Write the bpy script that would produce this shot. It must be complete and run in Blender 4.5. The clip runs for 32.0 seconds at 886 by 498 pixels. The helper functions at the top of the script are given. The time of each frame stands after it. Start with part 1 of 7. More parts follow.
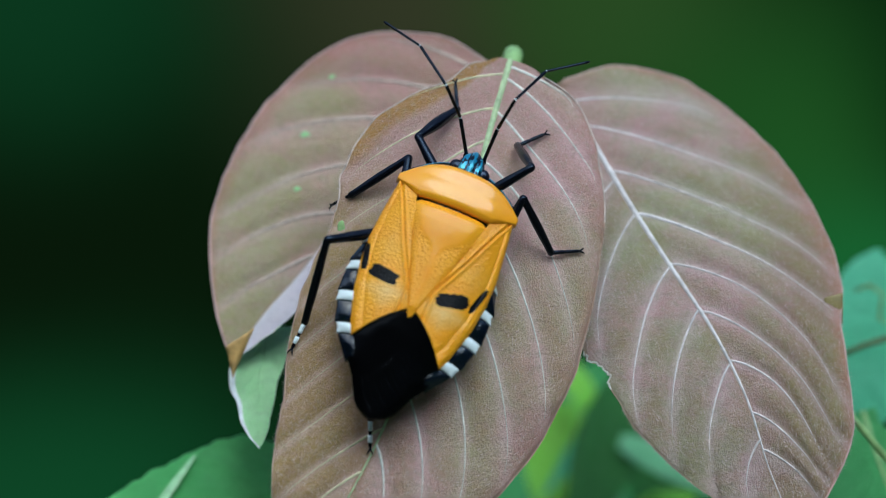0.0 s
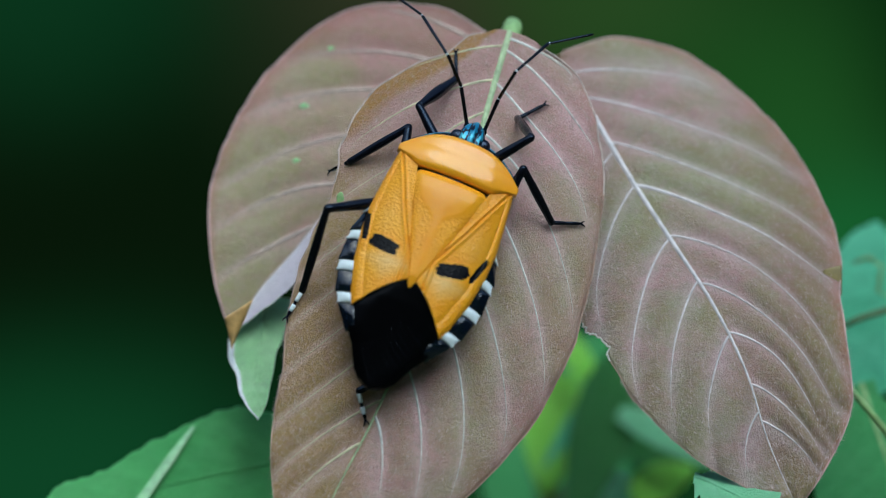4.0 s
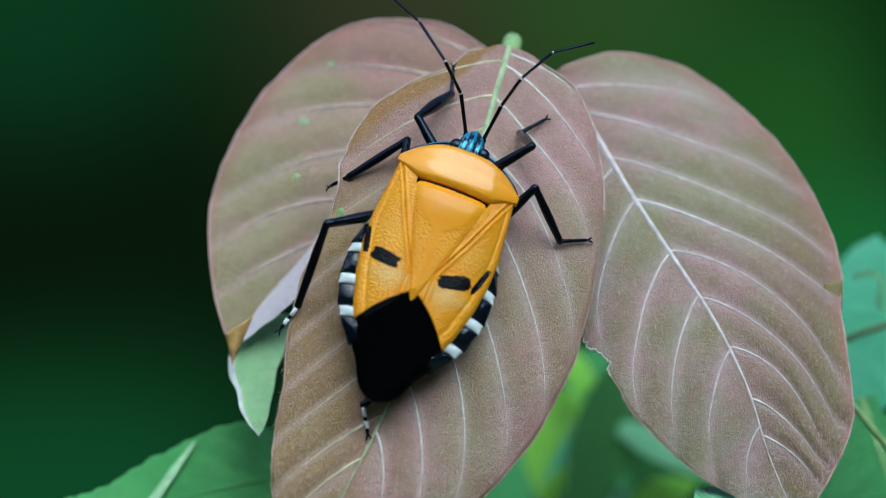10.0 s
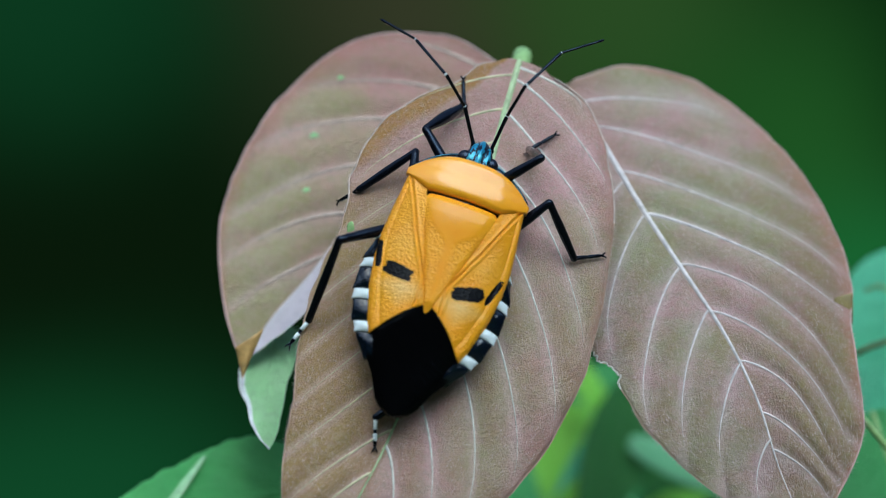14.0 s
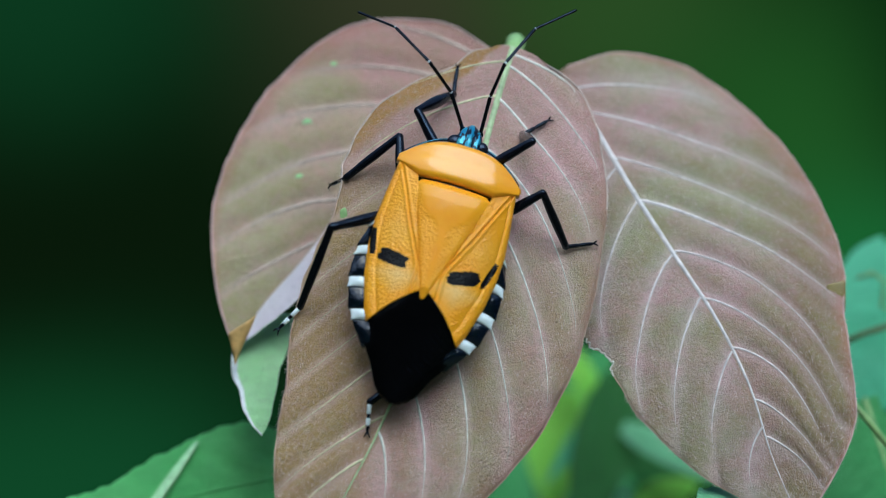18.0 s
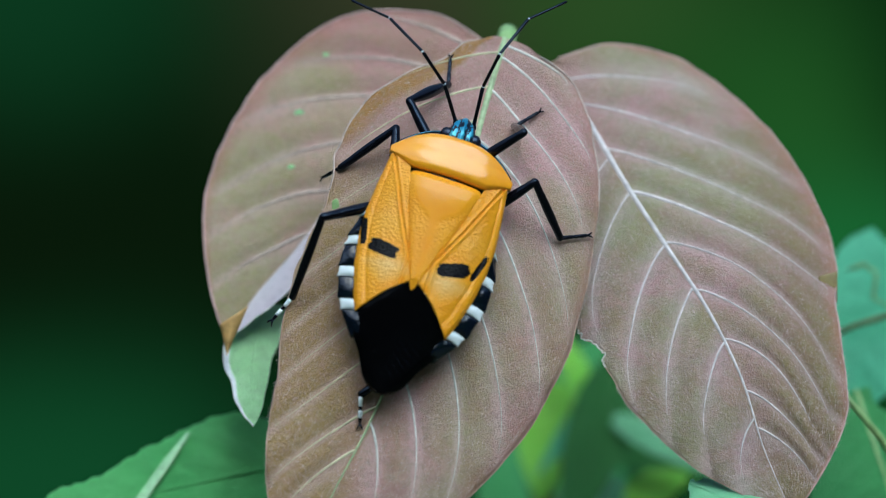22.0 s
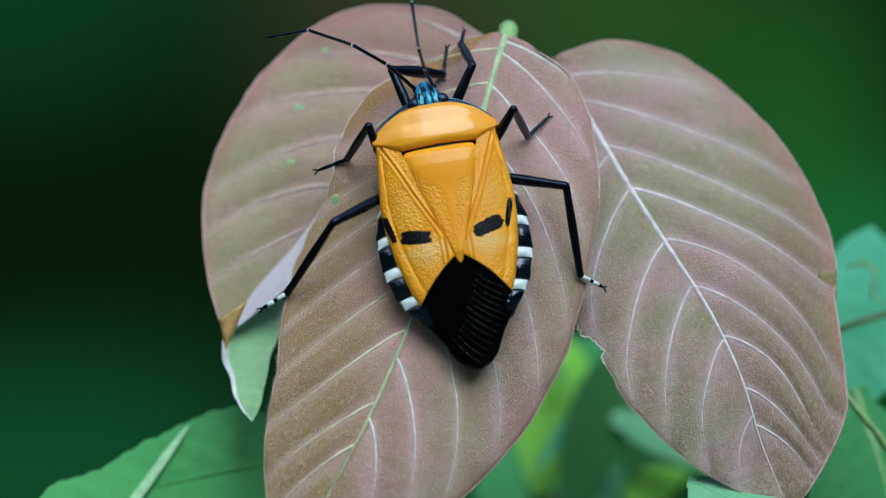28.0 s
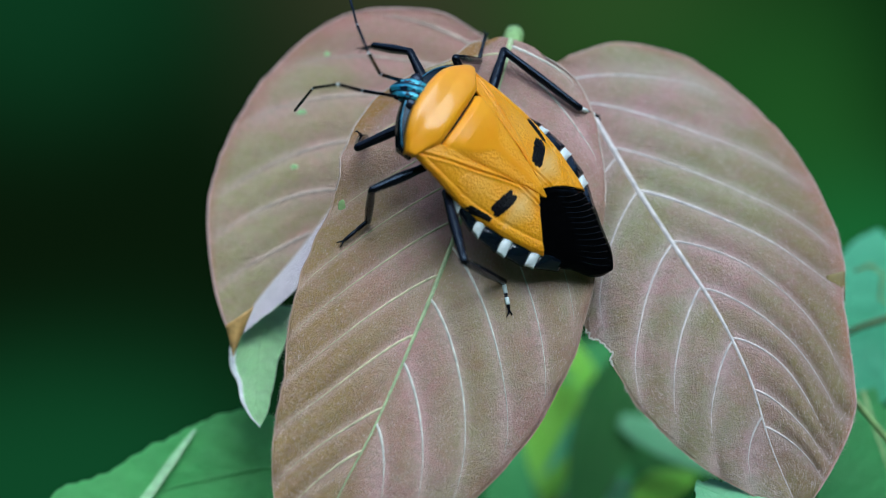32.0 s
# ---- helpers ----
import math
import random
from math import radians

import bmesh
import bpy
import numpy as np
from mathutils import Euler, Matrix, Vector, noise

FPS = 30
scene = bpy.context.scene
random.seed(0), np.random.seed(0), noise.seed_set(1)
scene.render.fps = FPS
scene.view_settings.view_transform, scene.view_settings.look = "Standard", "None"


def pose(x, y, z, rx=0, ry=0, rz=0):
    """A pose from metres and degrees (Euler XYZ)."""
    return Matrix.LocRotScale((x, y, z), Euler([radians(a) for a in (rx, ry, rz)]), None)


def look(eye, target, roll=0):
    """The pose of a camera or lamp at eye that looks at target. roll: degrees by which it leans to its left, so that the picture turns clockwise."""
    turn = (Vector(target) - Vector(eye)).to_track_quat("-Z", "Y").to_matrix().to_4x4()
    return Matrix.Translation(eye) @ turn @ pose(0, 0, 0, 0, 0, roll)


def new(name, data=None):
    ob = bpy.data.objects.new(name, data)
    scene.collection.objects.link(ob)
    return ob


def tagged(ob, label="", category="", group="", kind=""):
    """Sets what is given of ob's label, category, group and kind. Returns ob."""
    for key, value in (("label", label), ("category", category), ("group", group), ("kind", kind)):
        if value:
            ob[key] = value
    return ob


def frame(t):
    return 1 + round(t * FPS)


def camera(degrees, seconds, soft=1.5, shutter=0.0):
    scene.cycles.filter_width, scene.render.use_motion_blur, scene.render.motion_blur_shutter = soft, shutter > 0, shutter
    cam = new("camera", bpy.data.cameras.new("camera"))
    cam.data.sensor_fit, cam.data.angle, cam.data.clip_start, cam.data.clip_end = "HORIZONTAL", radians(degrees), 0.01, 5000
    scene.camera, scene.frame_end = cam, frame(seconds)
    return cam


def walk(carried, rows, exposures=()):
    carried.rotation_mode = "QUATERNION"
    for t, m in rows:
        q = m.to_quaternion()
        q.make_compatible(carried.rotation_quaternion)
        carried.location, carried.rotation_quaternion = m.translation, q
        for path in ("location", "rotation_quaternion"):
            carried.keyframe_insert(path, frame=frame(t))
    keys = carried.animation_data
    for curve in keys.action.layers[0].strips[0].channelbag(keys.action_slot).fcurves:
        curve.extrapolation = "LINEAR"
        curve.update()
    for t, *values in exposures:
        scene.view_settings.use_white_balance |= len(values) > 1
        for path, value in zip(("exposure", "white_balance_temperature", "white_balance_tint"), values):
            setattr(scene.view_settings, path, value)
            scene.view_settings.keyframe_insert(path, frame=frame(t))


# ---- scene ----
# ---- camera: long lens close to the leaves, held by hand ----
MM = 0.001
cam = camera(14, 32.0, 1.0, 0.5)
FR = pose(0, 0, 0.9, 87, 0, 0)      # picture axes at the perch: x right, y up, z to the viewer
cam.data.dof.use_dof = True
cam.data.dof.focus_distance = 0.371
cam.data.dof.aperture_fstop = 12.0
walk(cam, [
    (0.0, FR @ pose(0, 0, 0.3703, 0.2733, 0.0068, -0.1356)),
    (0.5, FR @ pose(0, 0, 0.3703, 0.1765, 0.1041, -0.1380)),
    (1.0, FR @ pose(0, 0, 0.3703, 0.0196, 0.1522, -0.1786)),
    (1.5, FR @ pose(0, 0, 0.3703, -0.0432, 0.0010, -0.1399)),
    (2.0, FR @ pose(0, 0, 0.3703, -0.0468, 0.0574, -0.1995)),
    (2.5, FR @ pose(0, 0, 0.3703, -0.0290, 0.0762, -0.1853)),
    (3.0, FR @ pose(0, 0, 0.3703, -0.0431, -0.0068, -0.1877)),
    (3.5, FR @ pose(0, 0, 0.3703, -0.1779, 0.0012, -0.1070)),
    (5.5, FR @ pose(0, 0, 0.3703, -0.1457, -0.0271, -0.0328)),
    (6.0, FR @ pose(0, 0, 0.3703, -0.1108, -0.0139, -0.0874)),
    (6.5, FR @ pose(0, 0, 0.3703, -0.2368, -0.0362, -0.0632)),
    (7.0, FR @ pose(0, 0, 0.3703, -0.1633, -0.0049, -0.0075)),
    (7.5, FR @ pose(0, 0, 0.3703, -0.1768, -0.0039, 0.0003)),
    (8.0, FR @ pose(0, 0, 0.3703, -0.1105, -0.0105, -0.0898)),
    (8.5, FR @ pose(0, 0, 0.3703, -0.1219, -0.0172, 0.0020)),
    (9.0, FR @ pose(0, 0, 0.3703, -0.1045, 0.0258, 0.0238)),
    (9.5, FR @ pose(0, 0, 0.3703, -0.0683, -0.0314, 0.0208)),
    (10.0, FR @ pose(0, 0, 0.3703, 0.0691, -0.0035, -0.1927)),
    (10.5, FR @ pose(0, 0, 0.3703, -0.0124, 0.0708, 0.0028)),
    (11.0, FR @ pose(0, 0, 0.3703, 0.1475, 0.0035, -0.3317)),
    (11.5, FR @ pose(0, 0, 0.3703, 0.2128, 0.0219, -0.2912)),
    (12.0, FR @ pose(0, 0, 0.3703, 0.2306, 0.0640, -0.2382)),
    (12.5, FR @ pose(0, 0, 0.3703, 0.2290, 0.0325, -0.3022)),
    (13.0, FR @ pose(0, 0, 0.3703, 0.2702, 0.0910, -0.2859)),
    (13.5, FR @ pose(0, 0, 0.3703, 0.3074, 0.1321, -0.2457)),
    (15.5, FR @ pose(0, 0, 0.3703, 0.1706, 0.1366, -0.1378)),
    (16.0, FR @ pose(0, 0, 0.3703, 0.1707, 0.1094, -0.0864)),
    (16.5, FR @ pose(0, 0, 0.3703, 0.0272, 0.1807, -0.0209)),
    (17.0, FR @ pose(0, 0, 0.3703, 0.0944, 0.0392, -0.1638)),
    (17.5, FR @ pose(0, 0, 0.3703, 0.0347, 0.0501, -0.1286)),
    (18.0, FR @ pose(0, 0, 0.3703, 0.0709, 0.0445, -0.1014)),
    (18.5, FR @ pose(0, 0, 0.3703, 0.1004, 0.0008, -0.0137)),
    (19.0, FR @ pose(0, 0, 0.3703, 0.0000, 0.0000, 0.0000)),
    (19.5, FR @ pose(0, 0, 0.3703, 0.0549, -0.0528, 0.0120)),
    (20.0, FR @ pose(0, 0, 0.3703, 0.0320, -0.0771, 0.1120)),
    (20.5, FR @ pose(0, 0, 0.3703, -0.0913, -0.0660, 0.0992)),
    (21.0, FR @ pose(0, 0, 0.3703, -0.0064, -0.0939, 0.0145)),
    (21.5, FR @ pose(0, 0, 0.3703, -0.0592, -0.0933, 0.0394)),
    (22.0, FR @ pose(0, 0, 0.3703, -0.0710, -0.0842, -0.0243)),
    (22.5, FR @ pose(0, 0, 0.3703, -0.0343, -0.0892, 0.0053)),
    (23.0, FR @ pose(0, 0, 0.3703, -0.0012, -0.0663, -0.1398)),
    (23.5, FR @ pose(0, 0, 0.3703, -0.0503, -0.0983, -0.0628)),
    (24.0, FR @ pose(0, 0, 0.3703, -0.0490, -0.0968, -0.0377)),
    (24.5, FR @ pose(0, 0, 0.3703, -0.0181, -0.1241, -0.2006)),
    (25.0, FR @ pose(0, 0, 0.3703, 0.0303, -0.1361, -0.1285)),
    (25.5, FR @ pose(0, 0, 0.3703, -0.0254, -0.1299, -0.0675)),
    (27.5, FR @ pose(0, 0, 0.3703, -0.1332, -0.0815, 0.2381)),
    (28.0, FR @ pose(0, 0, 0.3703, -0.1340, -0.0910, 0.2450)),
    (28.5, FR @ pose(0, 0, 0.3703, -0.1830, -0.1402, 0.1289)),
    (29.0, FR @ pose(0, 0, 0.3703, -0.0950, -0.0705, -0.0369)),
    (29.5, FR @ pose(0, 0, 0.3703, -0.0843, -0.0536, -0.0308)),
    (30.0, FR @ pose(0, 0, 0.3703, -0.1047, -0.0551, 0.0225)),
    (30.5, FR @ pose(0, 0, 0.3703, -0.1348, -0.0230, 0.1069)),
    (31.0, FR @ pose(0, 0, 0.3703, -0.0949, -0.0136, -0.0016)),
    (31.5, FR @ pose(0, 0, 0.3703, -0.0950, -0.0037, 0.0243)),
    (32.0, FR @ pose(0, 0, 0.3703, -0.0556, 0.0154, -0.0309)),
], exposures=[(0.0, 0.11, 5330, -5), (1.0, 0.09, 5330, -5), (2.0, 0.01, 5330, -5), (6.0, -0.01, 5330, -5), (7.0, 0.09, 5330, -5), (9.0, 0.17, 5330, -5), (32.0, 0.20, 5330, -5)])

# ---- light: bright overcast sky ----
world = bpy.data.worlds.new("sky")
scene.world = world
world.use_nodes = True
wn = world.node_tree
sky = wn.nodes.new("ShaderNodeTexSky")
sky.sky_type = "NISHITA"
sky.sun_disc = False
sky.sun_elevation, sky.sun_rotation = radians(62), radians(200)
sky.air_density, sky.dust_density = 1.0, 3.0
wn.links.new(sky.outputs[0], wn.nodes["Background"].inputs[0])
wn.nodes["Background"].inputs[1].default_value = 0.13
sun = new("sun", bpy.data.lights.new("sun", "SUN"))
sun.data.energy, sun.data.angle, sun.data.color = 2.1, radians(48), (1.0, 0.98, 0.95)
sun.matrix_world = look((0.95, -1.85, 3.05), (0, 0, 0.9))


# ---- materials ----
class Mat:
    """A principled material with a few helpers for colour, relief and masks."""

    def __init__(self, name, rough=0.5, metal=0.0, spec=0.5):
        self.m = bpy.data.materials.new(name)
        self.m.use_nodes = True
        self.t = self.m.node_tree
        self.b = self.t.nodes["Principled BSDF"]
        self.set("Roughness", rough).set("Metallic", metal).set("Specular IOR Level", spec)
        self.co = self.t.nodes.new("ShaderNodeTexCoord").outputs["Object"]

    def set(self, key, value):
        if isinstance(value, bpy.types.NodeSocket):
            self.t.links.new(value, self.b.inputs[key])
        else:
            self.b.inputs[key].default_value = value
        return self

    def put(self, node, key, value):
        if isinstance(value, bpy.types.NodeSocket):
            self.t.links.new(value, node.inputs[key])
        elif value is not None:
            node.inputs[key].default_value = value

    def math(self, op, a, b=None, clamp=False):
        n = self.t.nodes.new("ShaderNodeMath")
        n.operation, n.use_clamp = op, clamp
        self.put(n, 0, a)
        self.put(n, 1, b)
        return n.outputs[0]

    def noise(self, scale, detail=3.0, stretch=None, rough=0.55):
        n = self.t.nodes.new("ShaderNodeTexNoise")
        n.inputs["Scale"].default_value, n.inputs["Detail"].default_value = scale, detail
        n.inputs["Roughness"].default_value = rough
        co = self.co
        if stretch:
            mp = self.t.nodes.new("ShaderNodeMapping")
            mp.inputs["Scale"].default_value = stretch
            self.t.links.new(co, mp.inputs[0])
            co = mp.outputs[0]
        self.t.links.new(co, n.inputs["Vector"])
        return n.outputs[0]

    def voronoi(self, scale, feature="F1"):
        n = self.t.nodes.new("ShaderNodeTexVoronoi")
        n.feature = feature
        n.inputs["Scale"].default_value = scale
        self.t.links.new(self.co, n.inputs["Vector"])
        return n.outputs["Distance"]

    def ramp(self, fac, a, b, lo=0.3, hi=0.7):
        n = self.t.nodes.new("ShaderNodeValToRGB")
        n.color_ramp.elements[0].position, n.color_ramp.elements[1].position = lo, hi
        n.color_ramp.elements[0].color, n.color_ramp.elements[1].color = (*a, 1), (*b, 1)
        self.t.links.new(fac, n.inputs[0])
        return n.outputs[0]

    def mix(self, fac, a, b):
        n = self.t.nodes.new("ShaderNodeMix")
        n.data_type = "RGBA"
        self.put(n, 0, fac)
        for i, v in ((6, a), (7, b)):
            if isinstance(v, bpy.types.NodeSocket):
                self.t.links.new(v, n.inputs[i])
            else:
                n.inputs[i].default_value = (*v, 1)
        return n.outputs[2]

    def leafwise(self, name):
        n = self.t.nodes.new("ShaderNodeAttribute")
        n.attribute_name = name
        return n.outputs["Fac"]

    def axes(self):
        n = self.t.nodes.new("ShaderNodeSeparateXYZ")
        self.t.links.new(self.co, n.inputs[0])
        return n.outputs

    def relief(self, height, dist, strength=1.0):
        n = self.t.nodes.new("ShaderNodeBump")
        n.inputs["Distance"].default_value, n.inputs["Strength"].default_value = dist, strength
        self.t.links.new(height, n.inputs["Height"])
        self.t.links.new(n.outputs[0], self.b.inputs["Normal"])
        return self


def leaf_material(name, warm, olive, tan, rough=0.55, sheen=0.06, brown=None, hair=0.27, half=None, red=None, side=1, thin=0.0, panel=None, amber=None):
    """Downy blade: slow drifts of colour, darker panels between the veins, fine cross wrinkles and short lying hairs."""
    m = Mat(name, rough, 0.0, 0.35)
    col = m.mix(m.ramp(m.noise(95, 4), (0, 0, 0), (1, 1, 1), 0.40, 0.60), warm, olive)
    col = m.mix(m.ramp(m.noise(380, 5), (0, 0, 0), (0.4, 0.4, 0.4), 0.40, 0.75), col, tan)
    u, s = m.leafwise("across"), m.leafwise("along")
    drift = m.math("MULTIPLY", m.math("SUBTRACT", m.noise(150, 3), 0.5), 1.1)
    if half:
        # olive brown over part of the blade; on BRONZE_DEEP it also paints curl shade
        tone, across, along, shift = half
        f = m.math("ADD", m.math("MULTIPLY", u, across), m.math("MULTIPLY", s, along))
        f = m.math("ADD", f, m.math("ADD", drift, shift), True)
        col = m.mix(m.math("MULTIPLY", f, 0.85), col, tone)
    if panel:
        # between two veins the blade is browner, along them paler
        tone, amount = panel
        gap = m.leafwise("panel")
        f = m.math("MULTIPLY", gap, m.math("ADD", m.math("MULTIPLY", m.noise(230, 4), 2.6), -0.75), True)
        col = m.mix(m.math("MULTIPLY", f, amount), col, tone)
        near = m.math("SUBTRACT", 1.0, m.math("MULTIPLY", gap, 3.2), True)
        col = m.mix(m.math("MULTIPLY", near, 0.34), col, tuple(min(1, c * 1.25 + 0.03) for c in tan))
    if brown:
        # reddish brown towards the stalk and the left margin
        f = m.math("ADD", m.math("MULTIPLY", s, -5.0), m.math("ADD", m.math("MULTIPLY", u, -0.9), 1.35))
        f = m.math("ADD", f, drift, True)
        col = m.mix(m.math("MULTIPLY", f, 0.7), col, brown)
    if amber:
        # amber where the young margin rolls over beside the stalk
        f = m.math("ADD", m.math("MULTIPLY", s, -18.0), m.math("ADD", m.math("MULTIPLY", u, -9.0), -3.9))
        f = m.math("ADD", f, drift, True)
        col = m.mix(m.math("MULTIPLY", f, 0.85), col, amber)
    if red:
        # flushed red along the margin
        f = m.math("ADD", m.math("MULTIPLY", m.math("SUBTRACT", m.math("MULTIPLY", u, side), 0.86), 8.0), m.math("MULTIPLY", drift, 0.6), True)
        col = m.mix(m.math("MULTIPLY", f, 0.55), col, red)
    hairs = m.noise(7600, 4, (1, 0.3, 1), 0.65)
    wrinkle = m.noise(900, 4, (0.8, 1.2, 1))
    col = m.mix(m.ramp(hairs, (0, 0, 0), (hair, hair, hair), 0.56, 0.66), col, (0.78, 0.68, 0.66) if warm[0] > warm[1] else tan)
    col = m.mix(m.ramp(wrinkle, (0.28, 0.28, 0.28), (0, 0, 0), 0.34, 0.52), col, tuple(c * 0.7 for c in warm))
    # net of the finest veins between the side veins
    net = m.voronoi(1000, "DISTANCE_TO_EDGE")
    if hair > 0.25:
        col = m.mix(m.ramp(net, (0.10, 0.10, 0.10), (0, 0, 0), 0.02, 0.11), col, tan)
        col = m.mix(m.ramp(m.noise(1500, 4), (0, 0, 0), (0.26, 0.26, 0.26), 0.50, 0.62), col, tuple(c * 0.74 for c in olive))
    m.set("Base Color", col)
    m.set("Sheen Weight", sheen).set("Sheen Roughness", 0.4)
    m.set("Sheen Tint", (1.0, 0.93, 0.93, 1))
    h = m.math("ADD", m.math("MULTIPLY", wrinkle, 0.15), m.math("MULTIPLY", hairs, 0.5))
    h = m.math("ADD", h, m.math("MULTIPLY", m.noise(4600, 5, (1, 0.7, 1), 0.7), 0.8))
    m.relief(h, 0.00036, 0.95)
    if thin:
        # thin blades let light through
        tr, mx = m.t.nodes.new("ShaderNodeBsdfTranslucent"), m.t.nodes.new("ShaderNodeMixShader")
        m.t.links.new(col, tr.inputs[0])
        mx.inputs[0].default_value = thin
        m.t.links.new(m.b.outputs[0], mx.inputs[1])
        m.t.links.new(tr.outputs[0], mx.inputs[2])
        m.t.links.new(mx.outputs[0], m.t.nodes["Material Output"].inputs[0])
    return m.m


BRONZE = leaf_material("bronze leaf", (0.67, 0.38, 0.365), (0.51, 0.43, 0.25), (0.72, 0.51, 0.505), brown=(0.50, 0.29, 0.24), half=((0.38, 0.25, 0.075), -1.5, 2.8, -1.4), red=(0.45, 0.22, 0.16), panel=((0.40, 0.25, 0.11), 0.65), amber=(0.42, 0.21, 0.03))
# half puts the lower right corner's brown and its curl shade into the colour
BRONZE_DEEP = leaf_material("greyish bronze leaf", (0.60, 0.355, 0.355), (0.42, 0.405, 0.225), (0.60, 0.47, 0.47), brown=(0.46, 0.27, 0.22), red=(0.54, 0.23, 0.18), half=((0.30, 0.185, 0.11), 1.6, 3.0, -1.9), panel=((0.33, 0.265, 0.11), 0.85))
BRONZE_TAN = leaf_material("tan bronze leaf", (0.70, 0.38, 0.37), (0.50, 0.44, 0.23), (0.68, 0.48, 0.46), 0.6, 0.1, brown=(0.50, 0.26, 0.215), red=(0.54, 0.215, 0.165), side=-1, panel=((0.44, 0.38, 0.18), 0.8))
LILAC = leaf_material("pale lilac leaf back", (0.93, 0.83, 0.92), (0.90, 0.82, 0.86), (0.94, 0.88, 0.93), hair=0.1)
PALE = leaf_material("pale green leaf back", (0.56, 0.93, 0.46), (0.50, 0.88, 0.38), (0.74, 0.95, 0.66), hair=0.2, thin=0.06)
GREEN = leaf_material("green leaf", (0.18, 0.58, 0.17), (0.13, 0.49, 0.13), (0.25, 0.65, 0.24), 0.45, 0.1, hair=0.1, thin=0.12)
# darkened green: the shade of the bush is put into this colour
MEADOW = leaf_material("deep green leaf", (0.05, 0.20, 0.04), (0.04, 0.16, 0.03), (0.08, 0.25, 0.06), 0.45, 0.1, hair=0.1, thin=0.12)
SEA = leaf_material("blue green leaf", (0.20, 0.66, 0.38), (0.15, 0.57, 0.30), (0.27, 0.74, 0.47), 0.4, 0.1, hair=0.1, thin=0.12)
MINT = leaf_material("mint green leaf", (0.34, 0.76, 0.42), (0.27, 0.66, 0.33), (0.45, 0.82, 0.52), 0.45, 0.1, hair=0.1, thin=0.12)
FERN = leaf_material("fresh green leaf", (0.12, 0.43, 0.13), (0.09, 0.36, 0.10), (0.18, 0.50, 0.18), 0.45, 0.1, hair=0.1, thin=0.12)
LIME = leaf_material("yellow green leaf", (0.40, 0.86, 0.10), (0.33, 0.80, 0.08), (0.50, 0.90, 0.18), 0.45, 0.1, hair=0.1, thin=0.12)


def plain(name, col, rough=0.5, metal=0.0, vary=0.25, scale=900, bump=0.00005, spec=0.5):
    m = Mat(name, rough, metal, spec)
    n = m.noise(scale, 4)
    m.set("Base Color", m.mix(m.ramp(n, (0, 0, 0), (1, 1, 1)), tuple(c * (1 - vary) for c in col), tuple(min(1, c * (1 + vary)) for c in col)))
    if bump:
        m.relief(n, bump, 0.6)
    return m.m


VEIN = plain("pale vein", (0.74, 0.68, 0.69), 0.6)
VEIN_SAGE = plain("pale sage vein", (0.78, 0.75, 0.69), 0.6)
VEIN_DIM = plain("pale mauve vein", (0.76, 0.69, 0.69), 0.6)
HAIR = plain("silvery down", (0.70, 0.55, 0.52), 0.45)
VEIN_SOFT = plain("dull pale vein", (0.62, 0.50, 0.43), 0.6)
PALERIB = plain("pale green rib", (0.42, 0.68, 0.36), 0.5)
AMBER = plain("amber brown leaf edge", (0.60, 0.37, 0.13), 0.5)
WHITISH = plain("white downy edge", (0.85, 0.88, 0.86), 0.6)
VEIN_WARM = plain("straw vein", (0.68, 0.63, 0.40), 0.55)
VEIN_GREEN = plain("green vein", (0.46, 0.57, 0.31), 0.5)
MARGIN = plain("downy margin", (0.62, 0.50, 0.44), 0.7)
REDRIM = plain("pale reddish margin", (0.60, 0.40, 0.37), 0.6)
TANRIM = plain("tan margin", (0.50, 0.34, 0.26), 0.6)
OLIVE = plain("olive rolled edge", (0.25, 0.19, 0.07), 0.5)
STALK = plain("green stalk", (0.34, 0.52, 0.20), 0.45)
STEM = plain("brown green stem", (0.10, 0.14, 0.05), 0.6)


